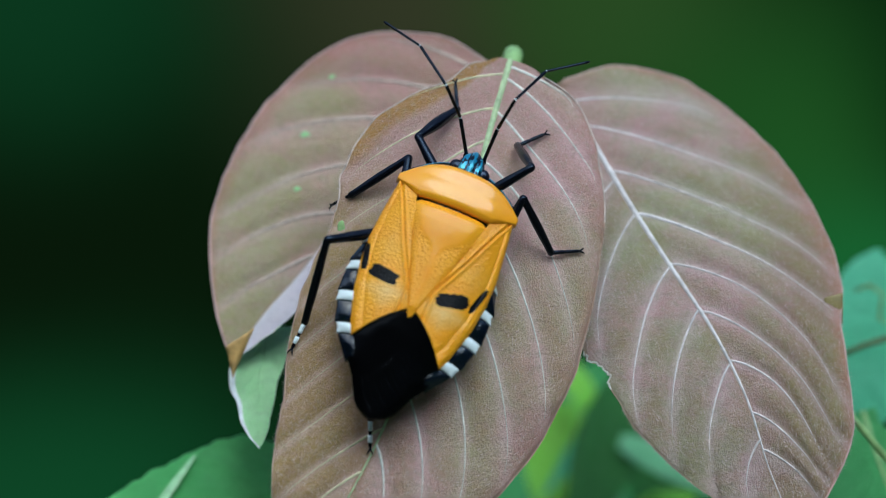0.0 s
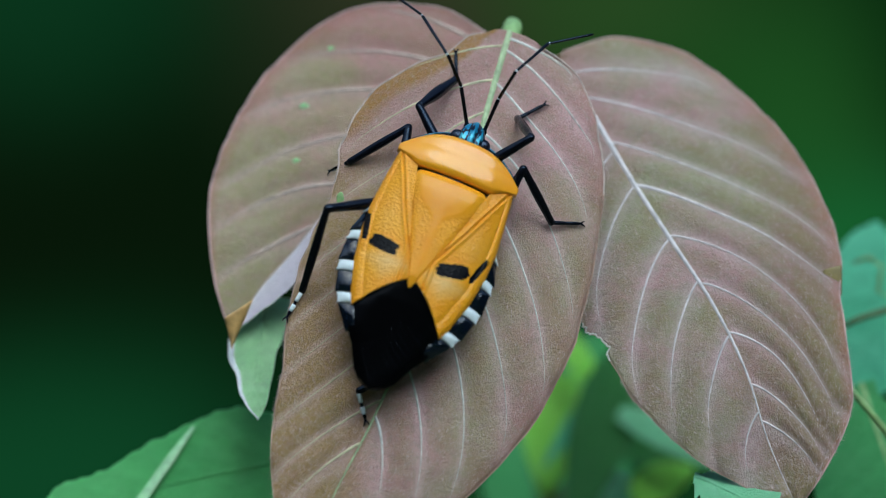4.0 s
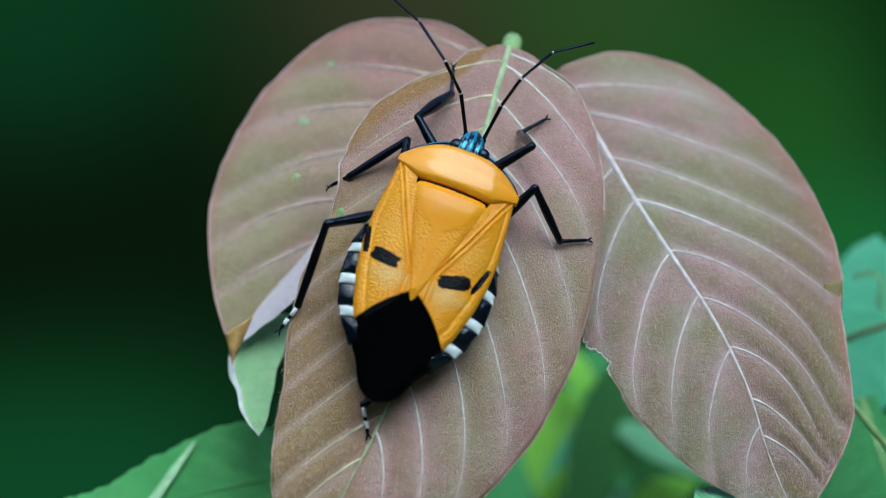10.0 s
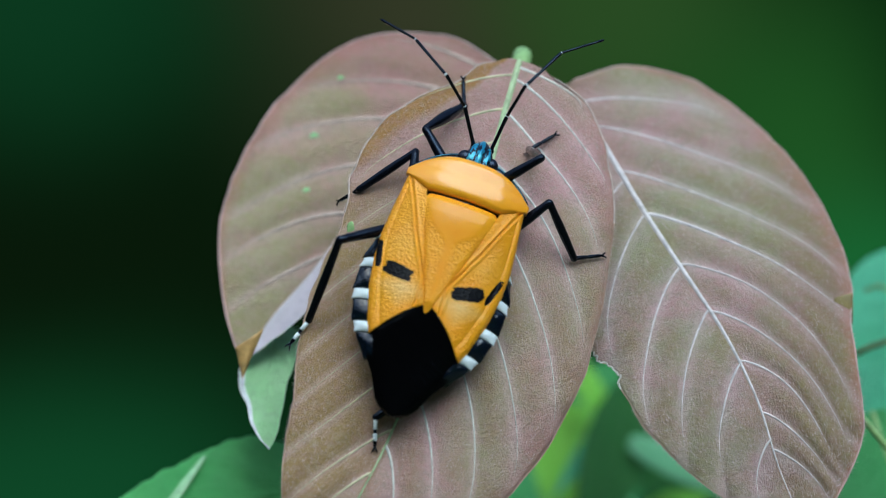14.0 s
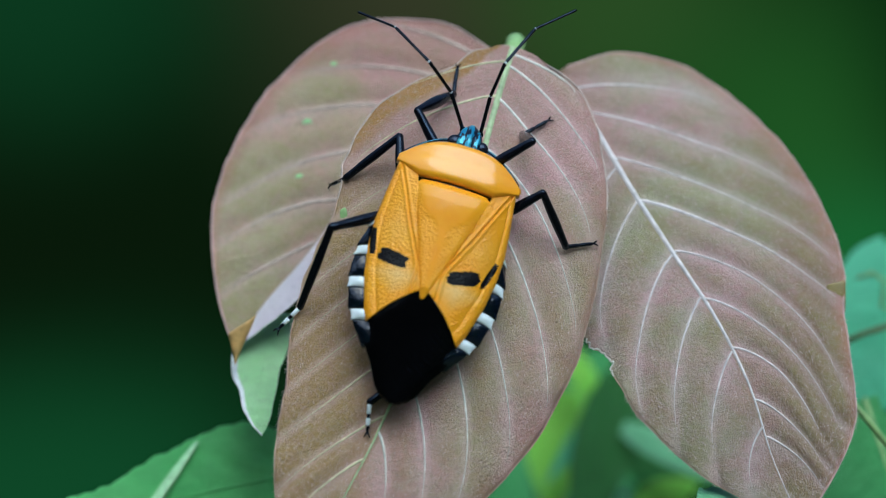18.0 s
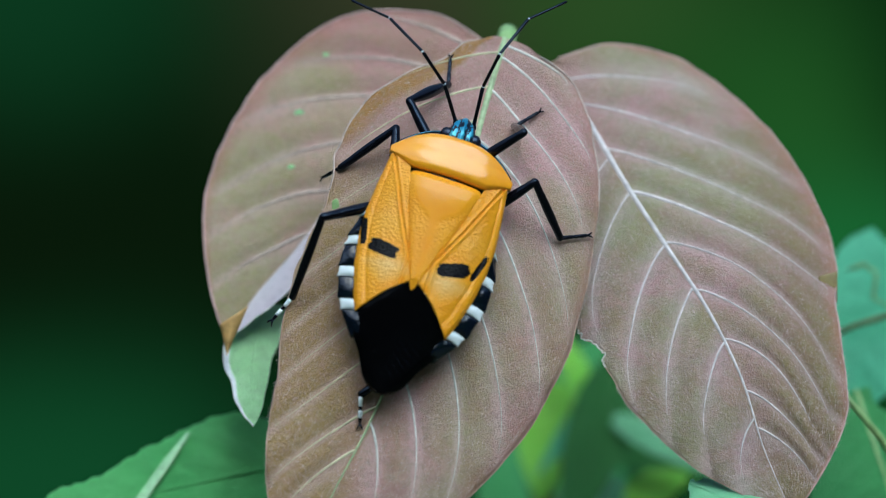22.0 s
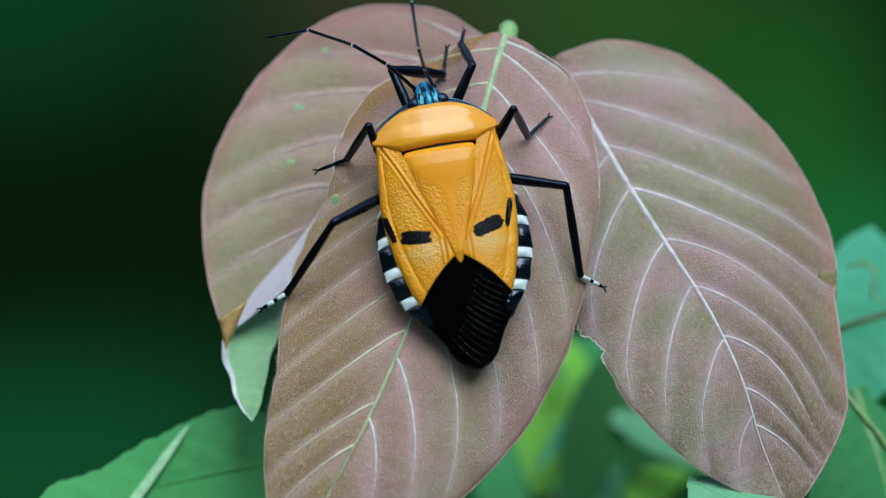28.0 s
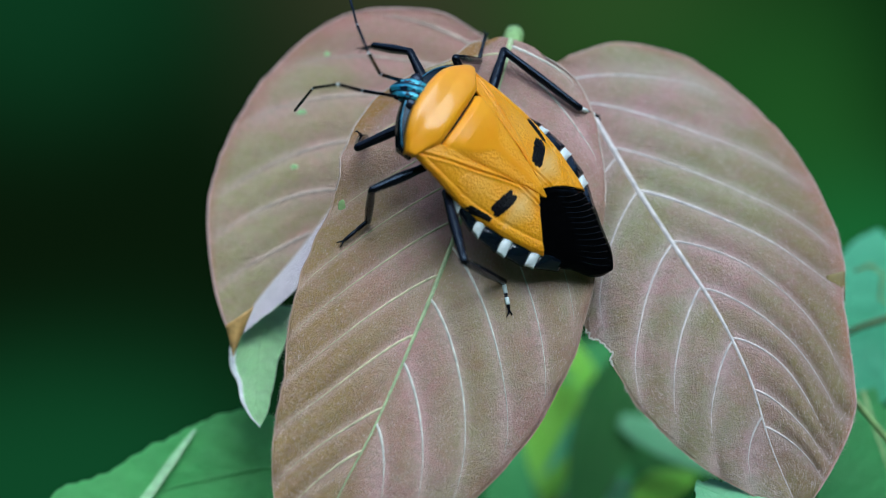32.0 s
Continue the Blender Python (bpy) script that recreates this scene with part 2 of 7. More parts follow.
def shell_material(name, spot, streak):
    """Waxy orange wing cover with a dark blotch and a dark streak: middle, half length, half height and tilt of either, in m."""
    m = Mat(name, 0.34, 0.0, 0.5)
    x, y, z = m.axes()
    ax = m.math("ABSOLUTE", x)
    wob = m.math("MULTIPLY", m.math("SUBTRACT", m.noise(2600, 5, (0.7, 1.5, 1)), 0.5), 3.2)

    def blotch(cx, cy, rx, ry, tilt):
        c, s = math.cos(tilt), math.sin(tilt)
        dx = m.math("SUBTRACT", ax, cx)
        dy = m.math("SUBTRACT", y, cy)
        u = m.math("ADD", m.math("MULTIPLY", dx, c / rx), m.math("MULTIPLY", dy, s / rx))
        v = m.math("ADD", m.math("MULTIPLY", dx, -s / ry), m.math("MULTIPLY", dy, c / ry))
        u4, v4 = m.math("POWER", m.math("ABSOLUTE", u), 4.0), m.math("POWER", m.math("ABSOLUTE", v), 4.0)
        d = m.math("ADD", m.math("ADD", u4, v4), wob)
        return m.math("LESS_THAN", d, 1.0)

    mask = m.math("MAXIMUM", blotch(*spot), blotch(*streak))
    n1 = m.noise(300, 3)
    col = m.mix(m.ramp(n1, (0, 0, 0), (1, 1, 1)), (0.86, 0.335, 0.003), (0.90, 0.405, 0.006))
    # paler wax behind the blotches and over the pitted field in front of them
    py = m.math("ABSOLUTE", m.math("ADD", y, 0.0046))
    px = m.math("ABSOLUTE", m.math("SUBTRACT", ax, 0.0031))
    pale = m.math("SUBTRACT", 1.0, m.math("ADD", m.math("MULTIPLY", py, 430), m.math("MULTIPLY", px, 300)), True)
    col = m.mix(m.math("MULTIPLY", pale, 0.85), col, (0.84, 0.55, 0.19))
    field = m.math("SUBTRACT", 1.0, m.math("ADD", m.math("MULTIPLY", m.math("ABSOLUTE", y), 260), m.math("MULTIPLY", m.math("ABSOLUTE", m.math("SUBTRACT", ax, 0.0046)), 420)), True)
    col = m.mix(m.math("MULTIPLY", field, 0.35), col, (0.84, 0.48, 0.08))
    m.set("Base Color", m.mix(mask, col, (0.004, 0.004, 0.006)))
    m.set("Specular IOR Level", m.math("SUBTRACT", 0.36, m.math("MULTIPLY", mask, 0.22)))
    m.set("Roughness", m.math("SUBTRACT", 0.34, m.math("MULTIPLY", mask, 0.04)))
    m.set("Coat Weight", m.math("SUBTRACT", 0.08, m.math("MULTIPLY", mask, 0.08))).set("Coat Roughness", 0.12)
    pits = m.math("ADD", m.math("MULTIPLY", m.voronoi(3400), 0.6), m.math("MULTIPLY", m.noise(2600, 3, (0.8, 2.6, 1)), 0.8))
    m.relief(pits, 0.00015, 0.7)
    return m.m


def gloss_material():
    """Smooth glossy orange of the pronotum: polished, with faint dents."""
    m = Mat("glossy orange shield", 0.36, 0.0, 0.4)
    n1 = m.noise(260, 3)
    m.set("Base Color", m.mix(m.ramp(n1, (0, 0, 0), (1, 1, 1)), (0.93, 0.355, 0.003), (0.95, 0.42, 0.006)))
    m.set("Coat Weight", 0.55).set("Coat Roughness", 0.09).set("Coat IOR", 1.55)
    m.relief(m.math("ADD", m.noise(520, 3), m.math("MULTIPLY", m.noise(2400, 3), 0.12)), 0.00012, 0.5)
    return m.m


def scutellum_material():
    """Glossy and smooth on the swelling and its keel, pitted beside them."""
    m = Mat("orange scutellum", 0.34, 0.0, 0.24)
    n1 = m.noise(260, 3)
    smooth = m.leafwise("pad")
    col = m.mix(m.ramp(n1, (0, 0, 0), (1, 1, 1)), (0.87, 0.33, 0.003), (0.91, 0.395, 0.006))
    col = m.mix(smooth, m.mix(0.15, col, (0.86, 0.46, 0.06)), col)
    m.set("Base Color", col)
    m.set("Coat Weight", m.math("ADD", m.math("MULTIPLY", smooth, 0.12), 0.08)).set("Coat Roughness", 0.12)
    pits = m.math("ADD", m.math("MULTIPLY", m.voronoi(3400), 0.6), m.math("MULTIPLY", m.noise(2600, 3, (0.8, 2.6, 1)), 0.8))
    m.relief(m.math("MULTIPLY", pits, m.math("SUBTRACT", 1.0, smooth)), 0.00015, 0.7)
    return m.m


WING = {-1: shell_material("orange wing cover, port", (0.0040, -0.00305, 0.00150, 0.00070, 0.17), (0.0064, -0.0017, 0.00030, 0.00140, -0.21)),
        1: shell_material("orange wing cover, starboard", (0.00345, -0.0031, 0.00165, 0.00072, 0.30), (0.00588, -0.0019, 0.00030, 0.00150, -0.30))}
SCUT = scutellum_material()
SHIELD = gloss_material()
BLACK = plain("glossy black", (0.002, 0.003, 0.006), 0.09, 0, 0.3, 800, 0.0003, 0.4)
MEMBRANE = plain("black membrane", (0.0012, 0.0012, 0.0016), 0.16, 0, 0.3, 1200, 0.00001, 0.10)
MEMVEIN = plain("glossy black vein", (0.002, 0.002, 0.003), 0.13, 0, 0.3, 1200, 0.00002, 0.5)
PLATE = plain("glossy blue black plate", (0.003, 0.005, 0.012), 0.10, 0, 0.3, 900, 0.00025, 1.0)
WHITE = plain("white band", (0.80, 0.86, 0.88), 0.3, 0, 0.06, 1200)
LEGBLACK = plain("blue black leg", (0.004, 0.004, 0.007), 0.16, 0, 0.3, 1800, 0.00006, 0.36)
EYE = plain("dark eye", (0.012, 0.011, 0.018), 0.2, 0, 0.2, 3000)


def head_material():
    """Metallic blue green with black lines along the face."""
    m = Mat("metallic blue head", 0.3, 0.35)
    x, y, z = m.axes()
    ax = m.math("ABSOLUTE", x)
    n = m.noise(1300, 3, (1.8, 0.6, 1))
    wob = m.math("MULTIPLY", m.math("SUBTRACT", n, 0.5), 0.0010)
    # two lines beside the middle lobe and a patch behind it
    line = m.math("ABSOLUTE", m.math("SUBTRACT", m.math("ADD", ax, wob), 0.00042))
    dark = m.math("LESS_THAN", line, 0.00013)
    side = m.math("GREATER_THAN", m.math("ADD", ax, wob), 0.00112)
    blots = m.math("GREATER_THAN", m.noise(1500, 3, (1.3, 0.7, 1)), 0.585)
    mask = m.math("MAXIMUM", m.math("MAXIMUM", dark, side), blots)
    col = m.mix(m.ramp(m.noise(500, 2), (0, 0, 0), (1, 1, 1), 0.40, 0.62), (0.045, 0.26, 0.46), (0.11, 0.42, 0.50))
    m.set("Base Color", m.mix(mask, col, (0.004, 0.010, 0.030)))
    m.relief(n, 0.00018, 0.8)
    return m.m


for blue in (LEGBLACK, BLACK, EYE):
    blue.node_tree.nodes["Principled BSDF"].inputs["Specular Tint"].default_value = (0.5, 0.68, 1.0, 1)
HEAD = head_material()
BLUERIM = plain("metallic blue rim", (0.07, 0.21, 0.33), 0.3, 0.6, 0.5, 900)
COLLAR = plain("blue black collar", (0.004, 0.012, 0.024), 0.25, 0.5, 0.6, 900)


# ---- mesh helpers ----
def part(name, bm, material, parent, label=""):
    """Links a bmesh as one mesh object under a thing or a part."""
    me = bpy.data.meshes.new(name)
    bmesh.ops.recalc_face_normals(bm, faces=bm.faces)
    for f in bm.faces:
        f.smooth = True
    bm.to_mesh(me)
    bm.free()
    me.materials.append(material)
    ob = new(name, me)
    ob.parent = parent
    if label:
        ob["label"] = label
    return ob


def spline(points, s):
    """Catmull-Rom through evenly stepped control values, s from 0 to 1."""
    p = [np.array(q, float) for q in points]
    n = len(p) - 1
    f = min(max(s, 0.0), 1.0) * n
    i = min(int(f), n - 1)
    u = f - i
    a, b, c, d = p[max(i - 1, 0)], p[i], p[i + 1], p[min(i + 2, n)]
    return 0.5 * (2 * b + (c - a) * u + (2 * a - 5 * b + 4 * c - d) * u * u + (3 * b - a - 3 * c + d) * u ** 3)


def slab(fn, nu, nv, thick, down=None):
    """A closed sheet: fn(u, v), u and v from 0 to 1, gives the upper face; thick is its depth in mm along down."""
    bm = bmesh.new()
    top, low = [], []
    for j in range(nv + 1):
        for i in range(nu + 1):
            p = Vector(fn(i / nu, j / nv))
            top.append(bm.verts.new(p * MM))
            q = p + (down or Vector((0, 0, -1))) * thick
            low.append(bm.verts.new(q * MM))
    w = nu + 1
    for j in range(nv):
        for i in range(nu):
            a, b, c, d = j * w + i, j * w + i + 1, (j + 1) * w + i + 1, (j + 1) * w + i
            bm.faces.new((top[a], top[b], top[c], top[d]))
            bm.faces.new((low[d], low[c], low[b], low[a]))
    rim = [j * w for j in range(nv, 0, -1)] + list(range(w)) + [j * w + nu for j in range(1, nv + 1)] + [nv * w + i for i in range(nu - 1, -1, -1)]
    for a, b in zip(rim, rim[1:]):
        if a != b:
            bm.faces.new((top[b], top[a], low[a], low[b]))
    return bm


def tube(points, radii, sides=8, squash=1.0, cap=True):
    """A round tapering tube in mm along points."""
    bm = bmesh.new()
    rings = []
    pts = [Vector(p) for p in points]
    side = None
    for k, p in enumerate(pts):
        d = (pts[min(k + 1, len(pts) - 1)] - pts[max(k - 1, 0)]).normalized()
        if side is None:
            side = d.orthogonal().normalized()
        side = (side - d * side.dot(d)).normalized()
        up = d.cross(side)
        r = radii[k]
        rings.append([bm.verts.new((p + side * math.cos(a) * r + up * math.sin(a) * r * squash) * MM) for a in (2 * math.pi * i / sides for i in range(sides))])
    for a, b in zip(rings, rings[1:]):
        for i in range(sides):
            bm.faces.new((a[i], a[(i + 1) % sides], b[(i + 1) % sides], b[i]))
    if cap:
        bm.faces.new(rings[0][::-1])
        bm.faces.new(rings[-1])
    return bm


def ellipsoid_at(c, rx, ry, rz):
    bm = bmesh.new()
    bmesh.ops.create_uvsphere(bm, u_segments=16, v_segments=8, radius=1)
    for v in bm.verts:
        k = 1 + 0.25 * noise.noise(v.co * 1.7 + c)
        v.co = Vector((c.x + v.co.x * rx * k, c.y + v.co.y * ry * k, c.z + v.co.z * rz)) * MM
    return bm


# ---- leaves ----
class Blade:
    """A leaf blade: midrib, half widths on either side, depth and veins; lengths in mm in picture axes."""

    def __init__(self, mid, left, right, depth, veins=9, lean=0.22, quilt=0.12, wave=0.25, seed=1, edge=0.0, torn=None, rag=0.0, back=0.0, lobes=(), blunt=0.0):
        self.torn, self.rag, self.back, self.lobes, self.blunt = torn, rag, back, lobes, blunt
        self.mid, self.left, self.right, self.depth = mid, left, right, depth
        self.quilt, self.wave, self.seed, self.edge = quilt, wave, seed, edge
        if isinstance(veins, int):
            veins = [(sg, (k + (0.5 if sg > 0 else 0.35)) / veins, min(0.99, (k + 0.5) / veins + lean), 0.85 * max(left), 1.2) for k in range(veins) for sg in (-1, 1)]
        # each vein: side, start and end along the midrib, reach across, bend
        self.veins = veins

    def width(self, s, u):
        w = float(spline(self.left if u < 0 else self.right, s))
        if self.torn and u < 0 and self.torn[0] < s < self.torn[1]:
            w += 0.45 * noise.noise(Vector((s * 90, 2.3, 0))) + 0.25 * noise.noise(Vector((s * 260, 7.1, 0)))
        for side, at, swell, reach in self.lobes:
            if side * u > 0:
                w += swell * math.exp(-((s - at) / reach) ** 2)
        if self.rag:
            w += self.rag * noise.noise(Vector((s * 26, 3.1 if u < 0 else 8.7, self.seed))) * min(1.0, w / 2)
        return max(w, 0.02)

    def crest(self, vein, d):
        """How far along the midrib a vein lies d mm off it."""
        side, s0, s1, reach, bend = vein[:5]
        t = 1 - (1 - min(d / reach, 1.0)) ** (1 / bend)
        return s0 + (s1 - s0) * (t ** 1.2 + max(0.0, d / reach - 1))

    def bulge(self, s, u):
        """0 on a vein, 1 halfway to the next."""
        lo, hi = -0.05, 1.1
        d = abs(u) * self.width(s, u)
        for v in self.veins:
            if v[0] * u > 0:
                c = self.crest(v, d)
                if c <= s:
                    lo = max(lo, c)
                else:
                    hi = min(hi, c)
        return math.sin(math.pi * (s - lo) / max(hi - lo, 0.01)) ** 2 * min(1.0, (hi - lo) / 0.12)

    def at(self, s, u):
        """The place at s along the midrib and u across, -1 the left margin, 1 the right one."""
        m = spline(self.mid, s)
        t = spline(self.mid, min(s + 0.02, 1)) - spline(self.mid, max(s - 0.02, 0))
        t /= np.hypot(*t)
        side = np.array((-t[1], t[0]))
        w = self.width(s, u)
        p = m + side * w * u + t * self.blunt * abs(u) ** 3 * max(0.0, 1 - s / 0.07) ** 2
        z = self.depth(p[0], p[1], w * u, s)
        z += self.quilt * self.bulge(s, u) * min(1, abs(u) * 4) * (1 - 0.6 * abs(u) ** 4)
        z += self.wave * noise.noise(Vector((p[0] * 0.12, p[1] * 0.12, self.seed)))
        if self.edge:
            z += self.edge * noise.noise(Vector((p[0] * 0.35, p[1] * 0.35, self.seed + 5))) * abs(u) ** 6
        # carried further from the viewer along the line of sight, and as much larger
        k = (370.3 - z + self.back) / (370.3 - z)
        return Vector((p[0] * k, p[1] * k, z - self.back))

    def normal(self, s, u):
        e = 0.01
        a = self.at(min(s + e, 1), u) - self.at(max(s - e, 0), u)
        b = self.at(s, min(u + e, 1)) - self.at(s, max(u - e, -1))
        n = b.cross(a).normalized()
        return n if n.z > 0 else -n

    def sheet(self, ns=70, nu=36, u0=-1.0, u1=1.0, thick=0.22):
        bm = slab(lambda i, j: self.at(j, u0 + (u1 - u0) * i), nu, ns, thick)
        across, along, panel = (bm.verts.layers.float.new(n) for n in ("across", "along", "panel"))
        for k, v in enumerate(bm.verts):
            v[across] = u0 + (u1 - u0) * ((k // 2) % (nu + 1)) / nu
            v[along] = (k // 2) // (nu + 1) / ns
            v[panel] = self.bulge(v[along], v[across]) if k % 2 == 0 else 0.0
        return bm

    def ridge(self, path, width, height):
        """A tapering ridge that lies on the blade along (s, u) places."""
        bm = bmesh.new()
        rows = []
        n = len(path)
        ps = [self.at(*q) for q in path]
        for k, q in enumerate(path):
            d = (ps[min(k + 1, n - 1)] - ps[max(k - 1, 0)]).normalized()
            nn = self.normal(*q)
            side = d.cross(nn).normalized()
            f = 1 - 0.92 * (k / (n - 1)) ** 1.3
            w, h = width * f, height * f
            rows.append([bm.verts.new((ps[k] + o) * MM) for o in (side * w - nn * 0.06, side * w * 0.55 + nn * (h * 0.75 + 0.03), nn * (h + 0.03), side * -w * 0.55 + nn * (h * 0.75 + 0.03), side * -w - nn * 0.06)])
        for a, b in zip(rows, rows[1:]):
            for i in range(4):
                bm.faces.new((a[i], a[i + 1], b[i + 1], b[i]))
        return bm

    def rim(self, side, r, s0=0.0, s1=1.0, n=60):
        """The thickened margin on one side."""
        return tube([self.at(s0 + (s1 - s0) * i / n, side) for i in range(n + 1)], [r] * (n + 1), 6)

    def build(self, parent, name, material, label, vein=None, rib=None, ribw=0.36, veinw=0.125, sides=(-1, 1), grid=(120, 54), fold=None, edge=None, rib0=0.0):
        ob = part(name, self.sheet(*grid, -1.0, 0.0 if fold else 1.0), material, parent, label)
        if fold:
            part("folded_half", self.sheet(*grid, 0.0, 1.0), fold, ob, "pale folded half of the leaf")
        for sg, s0, s1, r, look_of, words in edge or ():
            part("margin", self.rim(sg, r, s0, s1, n=110), look_of, ob, words)
        part("midrib", self.ridge([(rib0 + (1 - rib0) * i / 40, 0.0) for i in range(0, 41)], ribw, ribw * 0.55), rib or VEIN, ob)
        for v in self.veins:
            if v[0] not in sides:
                continue
            path = [(v[1] + (v[2] - v[1]) * (i / 24) ** 1.2, v[3] * (1 - (1 - i / 24) ** v[4])) for i in range(25)]
            path = [(s, v[0] * d / max(0.1, self.width(s, v[0]))) for s, d in path if s < 0.995]
            path = [q for q in path if abs(q[1]) < 0.985]
            if len(path) > 3:
                w = veinw * (v[5] if len(v) > 5 else 1.0)
                part("vein", self.ridge(path, w, w * 0.45), (vein[v[0] > 0] if isinstance(vein, tuple) else vein) or VEIN, ob)
        return ob


def down(blade, n, seed, parent, where):
    """Short silvery hairs lying on a blade, n of them, thicker where where(s, u) is near 1."""
    rng = random.Random(seed)
    verts, faces = [], []
    while len(faces) < n:
        s, u = rng.uniform(0.03, 0.95), rng.uniform(-0.97, 0.97)
        if rng.random() > where(s, u):
            continue
        p, q = blade.at(s, u), blade.at(s + 0.015, u)
        way = (q - p).normalized()
        turn = rng.gauss(0.0, 0.28)
        way = Vector((way.x * math.cos(turn) - way.y * math.sin(turn), way.x * math.sin(turn) + way.y * math.cos(turn), way.z))
        side = way.cross(Vector((0, 0.3, 0.95))).normalized() * rng.uniform(0.010, 0.018)
        up = Vector((0, 0.25, 0.97)) * 0.05
        tip = p + way * rng.uniform(0.25, 0.6) + up * rng.uniform(1.5, 4.0)
        k = len(verts)
        verts += [(p - side + up) * MM, (p + side + up) * MM, tip * MM]
        faces.append((k, k + 1, k + 2))
    me = bpy.data.meshes.new("down")
    me.from_pydata(verts, [], faces)
    me.materials.append(HAIR)
    ob = new("down", me)
    ob.parent = parent
    tagged(ob, "short silvery hairs", "", "", "stuff")


def fringe(blade, side, s0, s1, n, seed, parent):
    """Fine hairs that stand out from a margin."""
    rng = random.Random(seed)
    verts, faces = [], []
    for i in range(n):
        s = s0 + (s1 - s0) * (i + rng.random()) / n
        p = blade.at(s, side)
        out = (p - blade.at(s, side * 0.9)).normalized() + (blade.at(min(1, s + 0.02), side) - p).normalized() * rng.uniform(0.1, 0.9)
        tip = p + out.normalized() * rng.uniform(0.15, 0.5)
        w = Vector((out.y, -out.x, 0)).normalized() * 0.018
        k = len(verts)
        verts += [(p - w) * MM, (p + w) * MM, tip * MM]
        faces.append((k, k + 1, k + 2))
    me = bpy.data.meshes.new("fringe")
    me.from_pydata(verts, [], faces)
    me.materials.append(HAIR)
    ob = new("fringe", me)
    ob.parent = parent
    tagged(ob, "fine hairs along the leaf margin", "", "", "stuff")


shrub = new("shrub")
shrub.matrix_world = FR
tagged(shrub, "shrub branch with bronze pink young leaves and green stems", "shrub")


def depth_centre(x, y, d, s):
    return -(0.34 * y + 0.0035 * y * y) - (0.017 if d > 0 else 0.006) * d * d


def depth_right(x, y, d, s):
    return -7.5 - 0.32 * y - (0.008 if y < -5 else 0.004) * (y + 5) ** 2 - (0.012 if d > 0 else 0.004) * d * d


def depth_left(x, y, d, s):
    return -12 - 0.2 * y - 0.004 * d * d if d < 0 else -12 - 0.2 * y + 0.6 * d


centre = Blade([(7.1, 21.7), (4.7, 13.5), (2.6, 5.2), (-0.4, -2.9), (-3.7, -10.8), (-7.15, -18.6), (-11.15, -26.3), (-14.3, -34.3)],
               [2.3, 4.6, 8.5, 11.8, 13.2, 13.8, 13.6, 13.0, 13.1, 13.3, 13.1, 12.6, 11.9, 10.7, 10.0, 9.0, 7.3, 5.2, 2.5, 0.0],
               [4.0, 8.2, 10.9, 12.4, 13.4, 14.0, 14.7, 15.3, 15.7, 16.0, 15.8, 15.5, 14.8, 13.9, 12.5, 11.1, 9.7, 7.9, 4.3, 0.0], depth_centre, veins=[(-1, 0.038, 0.120, 9.37, 1.05), (-1, 0.096, 0.268, 12.60, 1.40), (-1, 0.150, 0.385, 11.90, 1.10),
                       (-1, 0.243, 0.540, 12.60, 1.15), (-1, 0.327, 0.655, 12.30, 1.13), (-1, 0.431, 0.775, 11.80, 1.13),
                       (-1, 0.541, 0.870, 10.20, 1.14), (-1, 0.675, 0.925, 7.80, 1.10), (-1, 0.755, 0.960, 5.60, 1.08),
                       (1, 0.020, 0.060, 7.60, 2.00), (1, 0.045, 0.175, 11.90, 1.40), (1, 0.100, 0.280, 12.80, 1.16),
                       (1, 0.186, 0.420, 14.60, 1.21), (1, 0.268, 0.555, 14.80, 1.29), (1, 0.378, 0.660, 13.10, 1.34),
                       (1, 0.474, 0.780, 10.60, 1.59), (1, 0.591, 0.790, 7.40, 1.25), (1, 0.704, 0.815, 4.00, 1.30)], quilt=0.38, seed=3, edge=0.5, rag=0.22, lobes=((-1, 0.03, 0.5, 0.016), (-1, 0.075, -0.6, 0.02)), blunt=0.9)
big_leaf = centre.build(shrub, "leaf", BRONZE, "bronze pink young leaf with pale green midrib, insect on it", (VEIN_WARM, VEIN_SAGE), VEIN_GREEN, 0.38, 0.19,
                        edge=((-1, 0.0, 0.36, 0.085, MARGIN, "pale downy leaf margin"), (1, 0.0, 0.24, 0.085, MARGIN, "pale downy leaf margin"),
                              (-1, 0.36, 1.0, 0.07, TANRIM, "tan leaf margin"), (1, 0.24, 1.0, 0.06, TANRIM, "tan leaf margin")))
